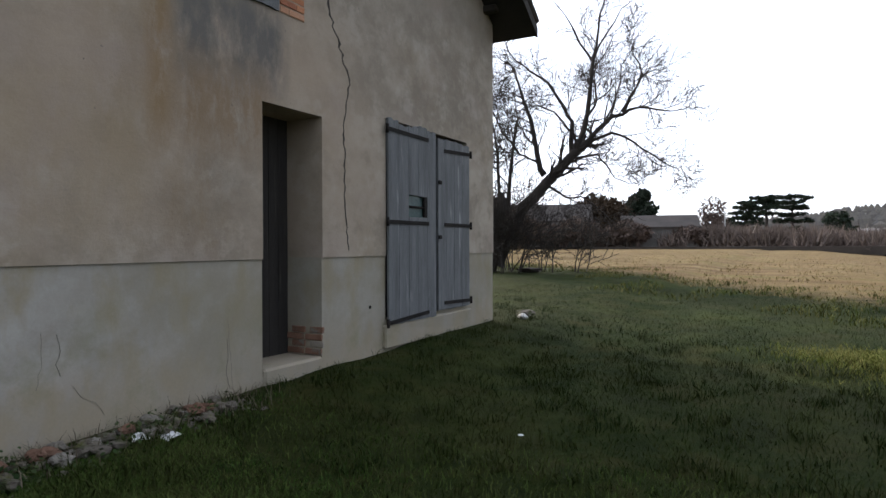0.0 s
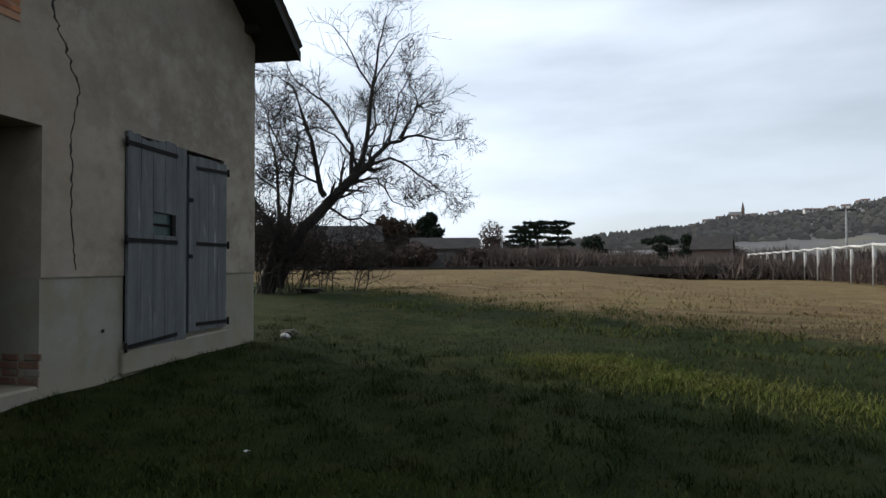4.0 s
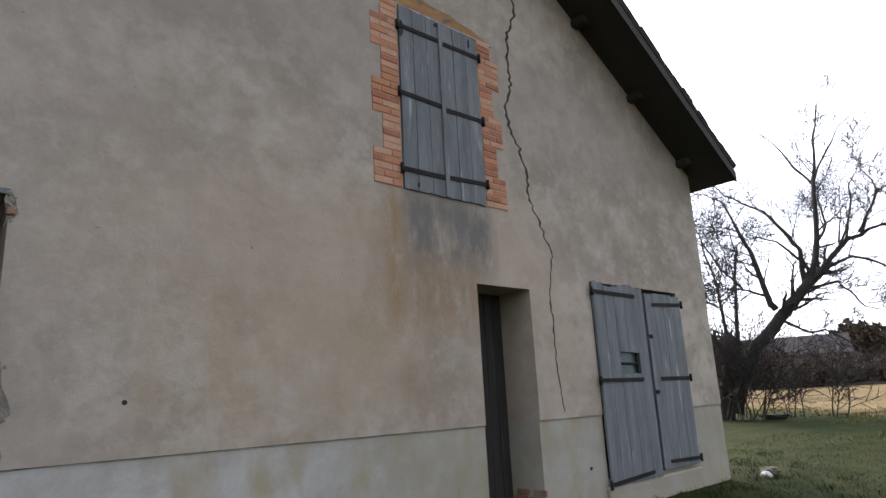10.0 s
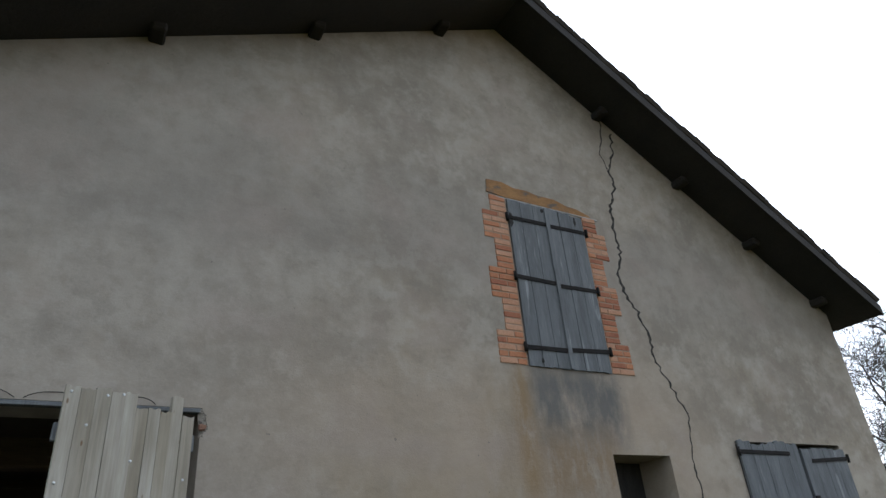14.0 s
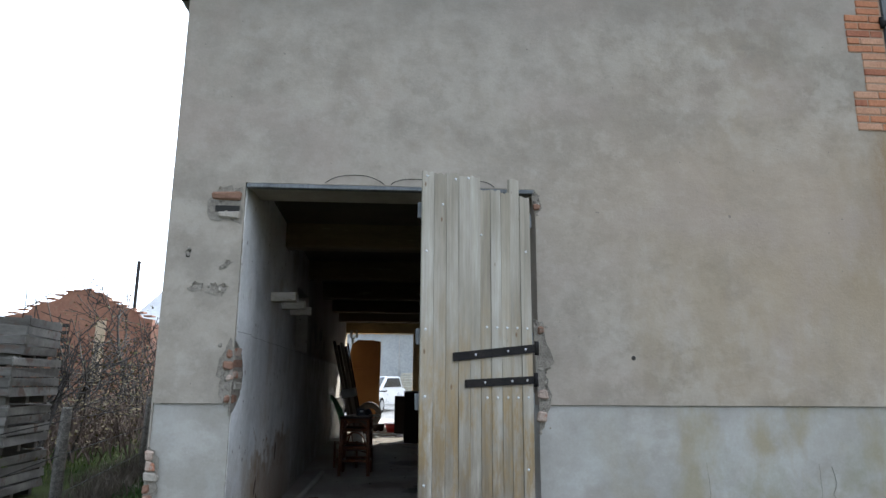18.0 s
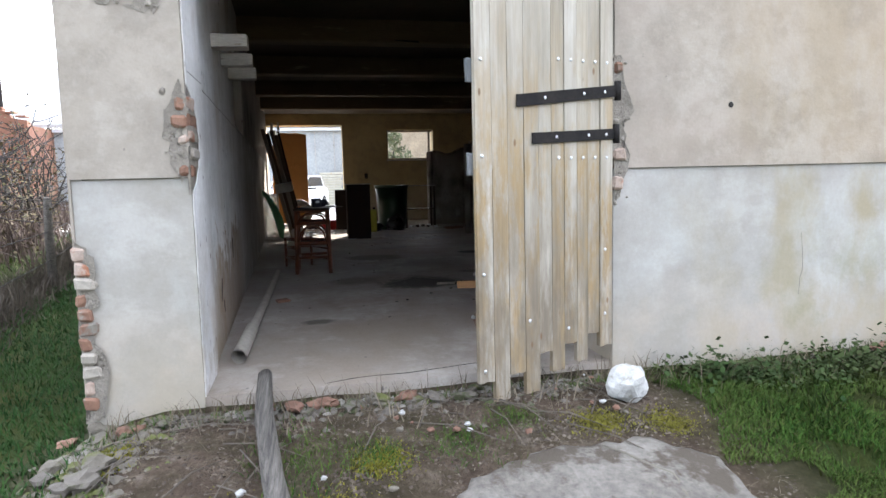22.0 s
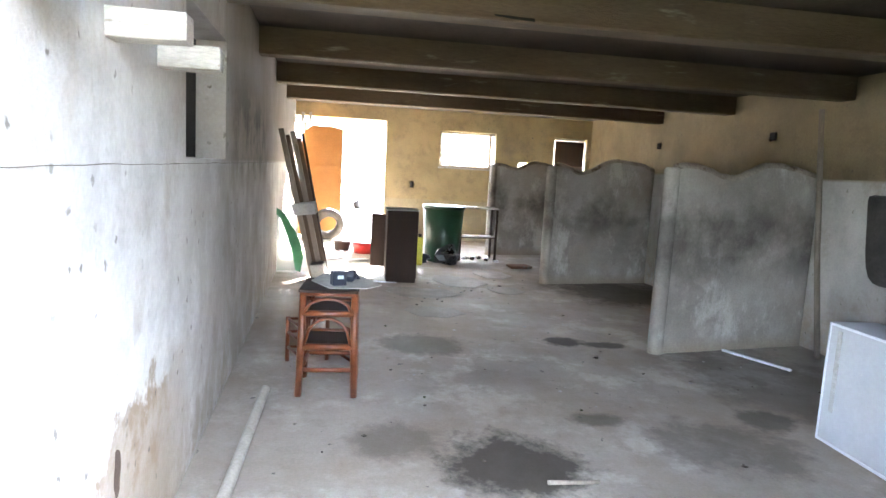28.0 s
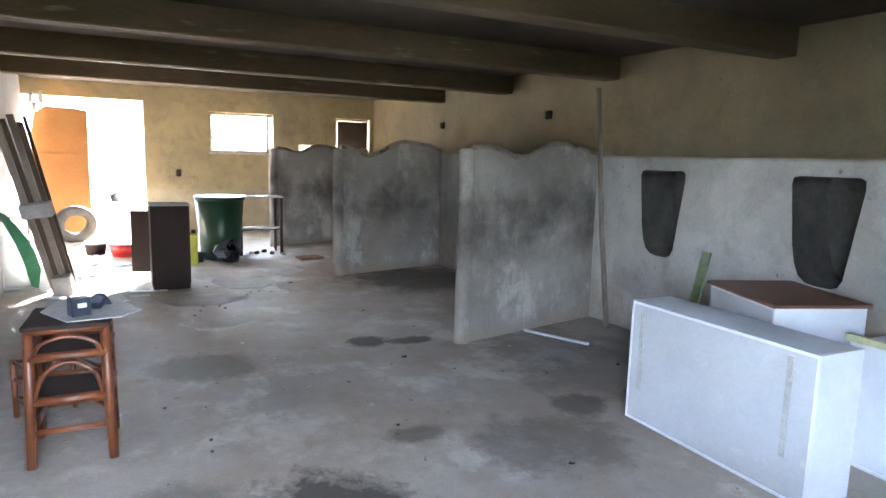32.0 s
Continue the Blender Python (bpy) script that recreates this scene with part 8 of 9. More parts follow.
# distance haze is mixed into the pale hill colour
M_HILL = mat("haze_tinted_winter_woodland", (0.11, 0.105, 0.105), (0.17, 0.155, 0.14), 0.02, 0.12, 1.0, bump=0.0, shift=False, spot=((0.17, 0.155, 0.09), 0.012, 0.58))
M_CONIFER = leaf_material("dark_conifer_needles", (0.012, 0.02, 0.014), (0.022, 0.034, 0.022), (0.035, 0.045, 0.03))


def twigs(name, label, material, boxes, seed, height, category="scrub", thick=0.05):
    """A thicket of thin slanting blades: boxes of (x, y, half length, direction, depth, height, count)."""
    q = np.random.default_rng(seed)
    vs = []
    for x, y, half, ang, dep, h, n in boxes:
        u, w = q.uniform(-half, half, n), q.normal(0, dep, n)
        px, py = x + np.cos(ang) * u - np.sin(ang) * w, y + np.sin(ang) * u + np.cos(ang) * w
        wob = 0.75 + 0.35 * np.array([noise.noise((float(a) * 0.35, float(b) * 0.35, seed)) for a, b in zip(px, py)])
        z0 = np.array([ground_z(a, b) for a, b in zip(px, py)])
        hh = h * wob * q.uniform(0.3, 1.0, n)
        lo = np.stack([px, py, z0 + hh * q.uniform(0.0, 0.55, n)], 1)
        hi = np.stack([px + q.normal(0, 0.16, n) * h, py + q.normal(0, 0.16, n) * h, z0 + hh], 1)
        a = q.uniform(0, np.pi, n)
        s = np.stack([np.cos(a), np.sin(a), 0 * a], 1) * (thick * q.uniform(0.4, 1.5, n))[:, None]
        vs.append(np.stack([lo - s, lo + s, hi], 1).reshape(-1, 3))
    v = np.concatenate(vs)
    me = bpy.data.meshes.new(name)
    me.from_pydata(v.tolist(), [], np.arange(len(v)).reshape(-1, 3).tolist())
    me.materials.append(material)
    return tagged(new(name, me), label, category, kind="stuff")


belt = []
for k in range(60):
    p = polar(32 - k * 0.9, 88 + 5 * math.sin(k * 1.7))
    belt.append((p.x, p.y, 1.6, radians(32 - k * 0.9), 1.8, 3.9 if k > 14 else 4.6, 1000))
# hedge colour is lightened to carry the haze
twigs("field_hedge", "brown leafless scrub belt along the far field edge", leaf_material("haze_tinted_brown_hedge", (0.08, 0.062, 0.055), (0.13, 0.102, 0.09), (0.18, 0.14, 0.115)), belt, 9, 3.0, thick=0.08)
belt = []
for k in range(62):
    p = polar(-4 - k * 0.8, 150 + 6 * math.sin(k * 1.3))
    belt.append((p.x, p.y, 2.2, radians(-4 - k * 0.8), 3.0, 6.2 + 1.2 * math.sin(k * 0.9), 620))
# scrub tones include a haze tint as well
twigs("valley_scrub", "tall brown leafless scrub below the hill", leaf_material("haze_tinted_valley_scrub", (0.075, 0.062, 0.058), (0.11, 0.092, 0.084), (0.15, 0.122, 0.105)), belt, 19, 6.0, thick=0.14)
p = polar(5, 78)
tagged(part("field_ditch", boxed(-75, 75, -0.4, 0.4, -0.6, 0.25, jitter=0.05, rng=r3), mat("dark_ditch_earth", (0.03, 0.025, 0.02), (0.07, 0.055, 0.045), 0.5, 5, 1.0)), "dark ditch bank along the far field edge", "bank", kind="structure").matrix_world = pose(p.x, p.y, p.z, 0, 0, 4)

# hill with woods, village and church
def ridge_el(az):
    """How high the ridge stands over the horizon, in degrees."""
    return float(np.interp(-az, (-24, -6, 0, 3, 6, 10, 13, 18, 21, 25, 33, 60), (0.2, 1.2, 1.9, 2.25, 2.7, 2.9, 3.55, 3.85, 4.0, 4.6, 5.1, 5.6))) + 0.07 * math.sin(az * 1.3)


bm = bmesh.new()
rows = []
azs = [24 - 1.0 * k for k in range(92)]
for d, f in ((230, 0.0), (420, 0.25), (620, 0.55), (800, 0.85), (930, 1.0), (1200, 0.9)):
    row = []
    for az in azs:
        el = ridge_el(az)
        p = polar(az, d, 0)
        p.z = 1.0 + 930 * math.tan(radians(max(el, 0.0))) * f + (5.0 * noise.noise((az * 1.3, d * 0.01, 0)) + 2.5 * noise.noise((az * 5, d * 0.03, 3))) * f
        row.append(bm.verts.new(p))
    rows.append(row)
for a, b in zip(rows, rows[1:]):
    for k in range(len(azs) - 1):
        bm.faces.new((a[k], a[k + 1], b[k + 1], b[k])).smooth = True
bmesh.ops.recalc_face_normals(bm, faces=bm.faces[:])
structure("backdrop_hill", bm, M_HILL, "long wooded hillside with winter haze mixed into its colour", "hill")


def hill_z(az, d):
    el = ridge_el(az)
    f = np.interp(d, (230, 420, 620, 800, 930), (0, 0.25, 0.55, 0.85, 1.0))
    return 1.0 + 930 * math.tan(radians(max(el, 0))) * f


q = np.random.default_rng(17)
vs, fs = [], []
for k in range(5200):
    az, d = q.uniform(-66, 8), q.uniform(380, 940)
    p = polar(az, d, hill_z(az, d) - 3)
    s, h = q.uniform(2.0, 5.5), q.uniform(4, 11)
    i = len(vs)
    right = Vector((math.cos(radians(az)), math.sin(radians(az)), 0)) * s
    deep = Vector((-right.y, right.x, 0)) * 0.7
    up = Vector((0, 0, h))
    vs += [p - right, p + right, p + deep, p + up * 0.7 - right * 0.6, p + up * 0.75 + right * 0.5, p + up + deep * 0.3]
    fs += [(i, i + 1, i + 4, i + 3), (i + 1, i + 2, i + 5, i + 4), (i + 2, i, i + 3, i + 5), (i + 3, i + 4, i + 5)]
me = bpy.data.meshes.new("hill_woods")
me.from_pydata([tuple(v) for v in vs], [], fs)
# woods are coloured with the hill's haze
me.materials.append(leaf_material("haze_tinted_far_woods", (0.1, 0.095, 0.095), (0.14, 0.13, 0.12), (0.18, 0.165, 0.14)))
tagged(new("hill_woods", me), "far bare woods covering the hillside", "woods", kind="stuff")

M_PALEHOUSE, M_FARROOF = mat("pale_far_house_wall", (0.5, 0.48, 0.45), (0.66, 0.64, 0.6), 0.3, 3, 0.9, bump=0), mat("far_clay_roof", (0.16, 0.1, 0.08), (0.24, 0.16, 0.12), 0.5, 3, 0.9, bump=0)
M_PANE = mat("dark_window_pane", (0.02, 0.022, 0.025), (0.05, 0.055, 0.06), 1, 10, 0.2, bump=0)


def house(name, label, at, w, d, h, rise, wall, roof, windows=(), group="", ends=True):
    """A plain gabled house: w along x, d along y, ridge along x."""
    t = thing(name, label, "house", group, at=at)
    bm = bmesh.new()
    prism(bm, [(-d / 2, -1), (d / 2, -1), (d / 2, h), (0, h + rise), (-d / 2, h)], "x", -w / 2, w / 2)
    part("wall", bm, wall, t)
    bm = bmesh.new()
    o = 0.35
    prism(bm, [(-d / 2 - o, h - o * rise * 2 / d + 0.02), (0, h + rise + 0.02), (d / 2 + o, h - o * rise * 2 / d + 0.02), (d / 2 + o, h - o * rise * 2 / d + 0.2), (0, h + rise + 0.22), (-d / 2 - o, h - o * rise * 2 / d + 0.2)], "x", -w / 2 - 0.3, w / 2 + 0.3)
    part("roof", bm, roof, t)
    for x, z, ww, hh in windows:
        wd = part("window", boxed(x - ww / 2, x + ww / 2, -d / 2 - 0.06, -d / 2 + 0.05, z, z + hh), roof, t)
        part("pane", boxed(x - ww / 2 + 0.08, x + ww / 2 - 0.08, -d / 2 - 0.08, -d / 2 - 0.062, z + 0.08, z + hh - 0.08), M_PANE, wd)
    return t


q2 = random.Random(23)
for k in range(34):
    az = -11 - 26 * k / 34 + q2.uniform(-0.4, 0.4)
    d = q2.choice((900, 880, 760, 840, 690)) if k % 3 else 905
    p = polar(az, d, hill_z(az, d) + 3.0)
    house("village_house", "small pale house in the far hill village", pose(p.x, p.y, p.z, 0, 0, az + q2.uniform(-30, 30)), q2.uniform(4, 9), 5, q2.uniform(2, 3.6), 1.5, M_PALEHOUSE, M_FARROOF, [(-2, 1.5, 1.2, 1.6), (2, 1.5, 1.2, 1.6)], "village houses")
p = polar(-14.4, 905, hill_z(-14.4, 905) + 1)
ch = thing("village_church", "grey village church with a pointed spire on the hill", "church", at=pose(p.x, p.y, p.z, 0, 0, -14))
bm = bmesh.new()
prism(bm, [(-4, -2), (4, -2), (4, 5), (0, 9), (-4, 5)], "x", -15, 0)
part("nave", bm, mat("grey_church_stone", (0.22, 0.2, 0.18), (0.32, 0.29, 0.26), 0.3, 3, 0.9, bump=0), ch)
part("tower", boxed(0.1, 4, -2, 2, -2, 12), M_FARROOF, ch)
bm = bmesh.new()
bmesh.ops.create_cone(bm, cap_ends=True, segments=4, radius1=2.8, radius2=0.1, depth=10, matrix=Matrix.Translation((2, 0, 17)) @ Matrix.Rotation(radians(45), 4, "Z"))
part("spire", bm, M_FARROOF, ch)

# power pole
p = polar(-21.6, 95)
pp = thing("power_pole", "grey power pole with a flat crossarm", "pole", at=pose(p.x, p.y, p.z, 0, 0, -21))
part("mast", tube(bmesh.new(), [(0, 0, -0.5), (0, 0, 8.6)], [0.16, 0.1], 8), M_CONC, pp)
part("crossarm", boxed(-1.1, 1.1, -0.06, 0.06, 8.45, 8.6, bevel=0.01), M_IRON, pp)
for x in (-1.0, 0, 1.0):
    part("insulator", tube(bmesh.new(), [(x, 0, 8.61), (x, 0, 8.85)], [0.06, 0.04], 8), M_CONC, pp)

# netted orchard: white posts, rolled nets along the wires, bare vines below
M_NET = mat("white_rolled_net", (0.55, 0.53, 0.5), (0.72, 0.7, 0.67), 1.0, 6, 0.9, bump=0.6, dist=0.05)
orch = thing("orchard_frame", "white hail-net frame over a bare orchard", "orchard frame")
pa, pb = polar(-33.5, 40), polar(-14.8, 112)
posts = []
for k in range(16):
    f = (k / 15) ** 0.9
    p = pa.lerp(pb, f) if k else pa
    p = Vector((p.x, p.y, ground_z(p.x, p.y)))
    posts.append(p)
    h = 3.3 + 0.25 * math.sin(k * 2.1)
    part("post", tube(bmesh.new(), [p - Vector((0, 0, 0.3)), p + Vector((0.06, 0, h))], 0.07, 7), M_CONC, orch)
    part("rolled_net", tube(bmesh.new(), [p + Vector((0.05, -0.1, 1.5)), p + Vector((0.08, -0.12, 2.4)), p + Vector((0.05, -0.08, h - 0.05))], [0.05, 0.17, 0.12], 8), M_NET, orch, "white rolled net tied to a post")
for a, b in zip(posts, posts[1:]):
    m = a.lerp(b, 0.5)
    for off in (0.0,):
        o = Vector((off, 0, 0))
        part("net_roll", tube(bmesh.new(), [a + o + Vector((0, 0, 3.35)), m + o + Vector((0, 0, 3.22)), b + o + Vector((0, 0, 3.35))], [0.09, 0.12, 0.09], 7), M_NET, orch, "white net rolled along the wire")
lines = []
for k in range(14):
    for off in (1.5, 4.5, 7.5):
        p = pa.lerp(pb, k / 13)
        lines.append((p.x + off, p.y, 3.2, math.atan2(pb.y - pa.y, pb.x - pa.x), 0.45, 3.0, 420))
twigs("orchard_rows", "bare brown orchard rows under the nets", M_SCRUB, lines, 10, 3.0, thick=0.035)

# far farm buildings and trees beyond the field
M_SCRUBWALL = mat("dim_brown_house_wall", (0.1, 0.075, 0.062), (0.17, 0.13, 0.11), 0.6, 4, 0.95, bump=0.2)
M_FARWALL, M_FARTILE = mat("dim_grey_farm_wall", (0.13, 0.125, 0.12), (0.24, 0.23, 0.22), 0.6, 4, 0.95, bump=0.2), mat("brown_grey_farm_roof", (0.035, 0.03, 0.027), (0.075, 0.062, 0.055), 0.8, 6, 0.95, bump=0.3)
p = polar(10.6, 84)
house("far_barn", "long grey barn with a dark roof across the field", pose(p.x, p.y, p.z, 0, 0, 14), 8.5, 5, 2.6, 1.3, M_FARWALL, M_FARTILE, [(-2, 0.8, 0.8, 1.0), (2.0, 0.3, 1.2, 1.8)])
p = polar(20.0, 86)
house("far_house", "pale grey farmhouse behind the bare tree", pose(p.x, p.y, p.z, 0, 0, 20), 11, 6, 3.6, 2.0, M_FARWALL, M_FARTILE, [(-3, 1.2, 0.9, 1.2), (0, 1.2, 0.9, 1.2), (3, 0.2, 1.0, 2.0)])


def clumps(parent, name, material, balls, leaf, seed, n):
    q = np.random.default_rng(seed)
    vs = []
    for cx, cy, cz, rx, rz in balls:
        d = q.normal(0, 1, (n, 3))
        d /= np.linalg.norm(d, axis=1)[:, None]
        p = np.array([cx, cy, cz]) + d * np.array([rx, rx, rz]) * (q.uniform(0.35, 1.08, n) ** 0.6)[:, None]
        a, b = q.normal(0, leaf, (n, 3)), q.normal(0, leaf, (n, 3))
        vs.append(np.stack([p - a, p + a, p + b], 1).reshape(-1, 3))
    v = np.concatenate(vs)
    me = bpy.data.meshes.new(name)
    me.from_pydata(v.tolist(), [], np.arange(len(v)).reshape(-1, 3).tolist())
    me.materials.append(material)
    ob = new(name, me)
    ob.parent = parent
    return ob


def far_tree(name, label, az, d, trunk_pts, balls, material, seed, leaf=0.25, n=420):
    p = polar(az, d)
    t = thing(name, label, "tree", at=pose(p.x, p.y, p.z, 0, 0, az))
    part("trunk", tube(bmesh.new(), trunk_pts, [0.3 - 0.18 * k / (len(trunk_pts) - 1) for k in range(len(trunk_pts))], 7), M_BARK, t)
    clumps(t, "crown", material, balls, leaf, seed, n)


def cedar(label, az, d, height, trunk_bare, boughs, seed):
    """A cedar with flat boughs held out from a bare trunk: (height, reach to one side, reach to the other)."""
    q_ = random.Random(seed)
    p_ = polar(az, d)
    t_ = thing("far_cedar", label, "tree", at=pose(p_.x, p_.y, p_.z, 0, 0, az))
    part("trunk", tube(bmesh.new(), [(0, 0, -0.5), (0.15, 0, trunk_bare), (0, 0, height * 0.97)], [0.34, 0.26, 0.08], 7), M_BARK, t_)
    balls = []
    for z, a, b in boughs:
        n_ = max(2, int((a + b) / 0.45))
        for k_ in range(n_ + 1):
            u_ = -a + (a + b) * k_ / n_
            balls.append((u_, q_.uniform(-0.8, 0.8), z + q_.uniform(-0.22, 0.22) - 0.05 * u_ * u_ * 0.3, q_.uniform(0.4, 0.75), q_.uniform(0.12, 0.3)))
        for u_ in (-a, b):
            part("bough", tube(bmesh.new(), [(0, 0, z - 0.5), (u_ * 0.6, 0, z - 0.1), (u_, 0, z)], [0.1, 0.07, 0.03], 5), M_BARK, t_)
    clumps(t_, "crown", M_CONIFER, balls, 0.16, seed, 90)


cedar("dark broad cedar beyond the field", 3.8, 112, 7.2, 1.2, ((6.9, 0.6, 0.9), (6.2, 1.3, 1.4), (5.4, 1.9, 1.7), (4.6, 2.2, 2.0), (3.8, 2.5, 2.2), (2.9, 2.0, 1.6), (1.9, 1.2, 2.0)), 1)
cedar("tall cedar with a bare trunk and layered boughs", 2.35, 118, 8.2, 4.4, ((8.1, 2.0, 1.6), (7.4, 2.6, 1.9), (6.5, 2.0, 1.7), (5.6, 1.2, 1.5), (2.2, 1.2, 1.6)), 2)
cedar("wide cedar with flat layered boughs", 0.5, 122, 8.6, 3.0, ((8.5, 2.2, 2.6), (7.6, 2.8, 1.4), (6.8, 2.0, 2.2), (5.6, 1.6, 1.8), (4.6, 2.2, 2.7), (3.2, 2.8, 1.8), (2.2, 2.4, 1.2)), 12)
far_tree("far_broad_conifer", "dark wind-shaped conifer below the hill", -8.1, 134, [(0, 0, -0.5), (0, 0, 6)], [(-2.2, 0, 6.4, 1.4, 0.6), (0.2, 0, 6.8, 1.6, 0.7), (2.2, 0, 6.2, 1.3, 0.5), (0, 0, 5.0, 1.6, 0.8), (0.8, 0, 3.4, 1.4, 1.2)], M_CONIFER, 46, 0.18, 420)
far_tree("far_broad_conifer", "dark upright conifer below the hill", -10.2, 130, [(0, 0, -0.5), (0, 0, 6)], [(0, 0, 6.6, 1.0, 1.0), (0.2, 0, 5.0, 1.4, 1.3), (-0.2, 0, 3.4, 1.5, 1.3)], M_CONIFER, 47, 0.18, 420)
p = polar(-12.2, 128)
house("far_farmhouse", "dark gabled farmhouse below the hill", pose(p.x, p.y, p.z, 0, 0, -18), 6.5, 6, 4.6, 2.2, M_SCRUBWALL, M_FARTILE, [(-1.8, 1.6, 0.8, 1.2), (1.6, 1.6, 0.8, 1.2)])
p = polar(5.4, 96)
tagged(part("marker_pole", tube(bmesh.new(), [(p.x, p.y, p.z - 0.3), (p.x, p.y, p.z + 5.0)], [0.12, 0.1], 7), M_CONC), "short pale pole beyond the field", "pole")
far_tree("far_pine", "small dark pine beyond the field", -2.45, 105, [(0, 0, -0.5), (0, 0, 4)], [(0, 0, 4.2, 1.7, 1.3), (0.6, 0, 3.0, 1.6, 0.8)], M_CONIFER, 3)
far_tree("far_round_tree", "round grey-brown bare tree beyond the field", 6.4, 98, [(0, 0, -0.5), (0, 0, 4)], [(0, 0, 4.9, 1.9, 2.4), (0.4, 0, 3.5, 1.7, 1.5)], M_SCRUB, 4, 0.16, 700)
far_tree("far_conifer", "dark ragged conifer beside the far barn", 12.0, 92, [(0, 0, -0.5), (0, 0, 7)], [(0, 0, 2.5, 2.4, 1.8), (-0.5, 0, 4.6, 1.7, 1.4), (0.7, 0, 5.2, 1.4, 1.2), (-0.4, 0, 6.5, 1.2, 1.0), (0.4, 0, 7.2, 0.9, 0.8), (-1.2, 0, 5.9, 0.9, 0.6)], M_CONIFER, 5, 0.2, 600)
far_tree("far_brown_tree", "dense brown tree beside the far house", 15.5, 92, [(0, 0, -0.5), (0, 0, 4)], [(-2.6, 0, 4.0, 2.0, 2.4), (-0.4, 0, 5.2, 1.9, 2.2), (1.4, 0, 4.6, 2.2, 2.4), (3.2, 0, 3.8, 1.8, 2.4), (0.4, 0, 2.6, 3.0, 2.0)], leaf_material("dark_brown_foliage", (0.03, 0.022, 0.016), (0.055, 0.038, 0.025), (0.08, 0.055, 0.035)), 6, 0.3, 900)
for k, (az, d, s) in enumerate(((-8.5, 140, 1.3), (-11, 135, 1.6), (-13, 140, 1.5), (4.2, 110, 0.8), (24.5, 60, 1.1), (28.0, 45, 1.2), (8.2, 82, 0.7), (13.2, 80, 0.85), (17.5, 80, 0.95), (20.5, 78, 0.8), (22.8, 76, 0.9))):
    far_tree("far_bush_tree", "dark scrubby tree beyond the field", az, d, [(0, 0, -0.5), (0, 0, 2.5 * s)], [(0, 0, 2.6 * s, 2.2 * s, 1.5 * s), (1.8 * s, 0, 2.2 * s, 1.6 * s, 1.2 * s), (-1.8 * s, 0, 2.0 * s, 1.5 * s, 1.1 * s)], M_SCRUB, 20 + k, 0.16, 800)

# ---- the lane beside the barn: fence, crates, brick ruin ----
fence = thing("wire_fence", "leaning fence posts with sagging wire along the lane", "fence")
fp = [(-2.3, -3.65), (-6.5, -4.36), (-10.7, -5.08), (-15.0, -5.85), (-20.0, -6.8), (-26, -8.0)]
for x, y in fp:
    z = ground_z(x, y)
    part("post", tube(bmesh.new(), [(x, y, z - 0.3), (x + 0.02, y, z + 0.7), (x + 0.05, y + 0.03, z + 1.28)], [0.065, 0.06, 0.052], 8), M_POST, fence)
for h in (0.4, 0.8, 1.15):
    part("wire", tube(bmesh.new(), [(x, y, ground_z(x, y) + h) for x, y in fp], 0.006, 4), M_IRON, fence)
lane = []
for k in range(26):
    x = -1.0 - k * 0.95
    lane.append((x, -4.5 + 0.172 * (x + 6.5), 0.6, radians(9.5), 0.2, 0.5 + 0.14 * math.sin(k * 1.7), 420))
twigs("lane_dry_weeds", "tall dry grey weeds along the lane fence", leaf_material("lane_dry_stalks", (0.035, 0.028, 0.022), (0.065, 0.052, 0.042), (0.1, 0.085, 0.065)), lane, 31, 1.0, thick=0.008)
vines = [(-12.0 - k * 1.3, -7.2 - k * 0.33, 1.1, radians(10), 0.8, 1.5 + 0.4 * math.sin(k * 2.3), 420) for k in range(10)]
twigs("lane_bare_vines", "tangled brown vines and brambles behind the fence", M_SCRUB, vines, 32, 2.2, thick=0.014)
leafy("lane_bramble_leaves", "sparse olive bramble leaves behind the fence", leaf_material("olive_leaves", (0.05, 0.055, 0.02), (0.11, 0.085, 0.035), (0.15, 0.12, 0.07)), [(-10.5 - k * 0.9, -6.2 - k * 0.26, 0.4, 0.7, 1.1, 300) for k in range(14)], 0.06, 33)
blades("lane_far_grass", "sunlit grass beyond the fence", M_BLADE_LUSH, scatter(-26, -6, -14, -6.2, 16000, lambda x, y: True), 0.12, 0.008, 0.7, 34)


for k in range(9):
    w = Wood(80 + k, 0.009, 0.8)
    x = -9.6 - k * 1.25 + w.r.uniform(-0.3, 0.3)
    y = -6.2 + 0.2 * (x + 9.6) - w.r.uniform(0.0, 1.2)
    for _ in range(4):
        w.grow(Vector((x + w.r.uniform(-0.25, 0.25), y + w.r.uniform(-0.25, 0.25), ground_z(x, y) - 0.05)), Vector((w.r.uniform(-0.5, 0.5), w.r.uniform(-0.5, 0.5), 1)).normalized(), w.r.uniform(1.5, 2.4), 0.045, 2)
    t = thing("lane_shrub", "tangled bare brown shrub behind the lane fence", "shrub", "lane shrubs")
    w.mesh("branchwork", M_BARK, t)


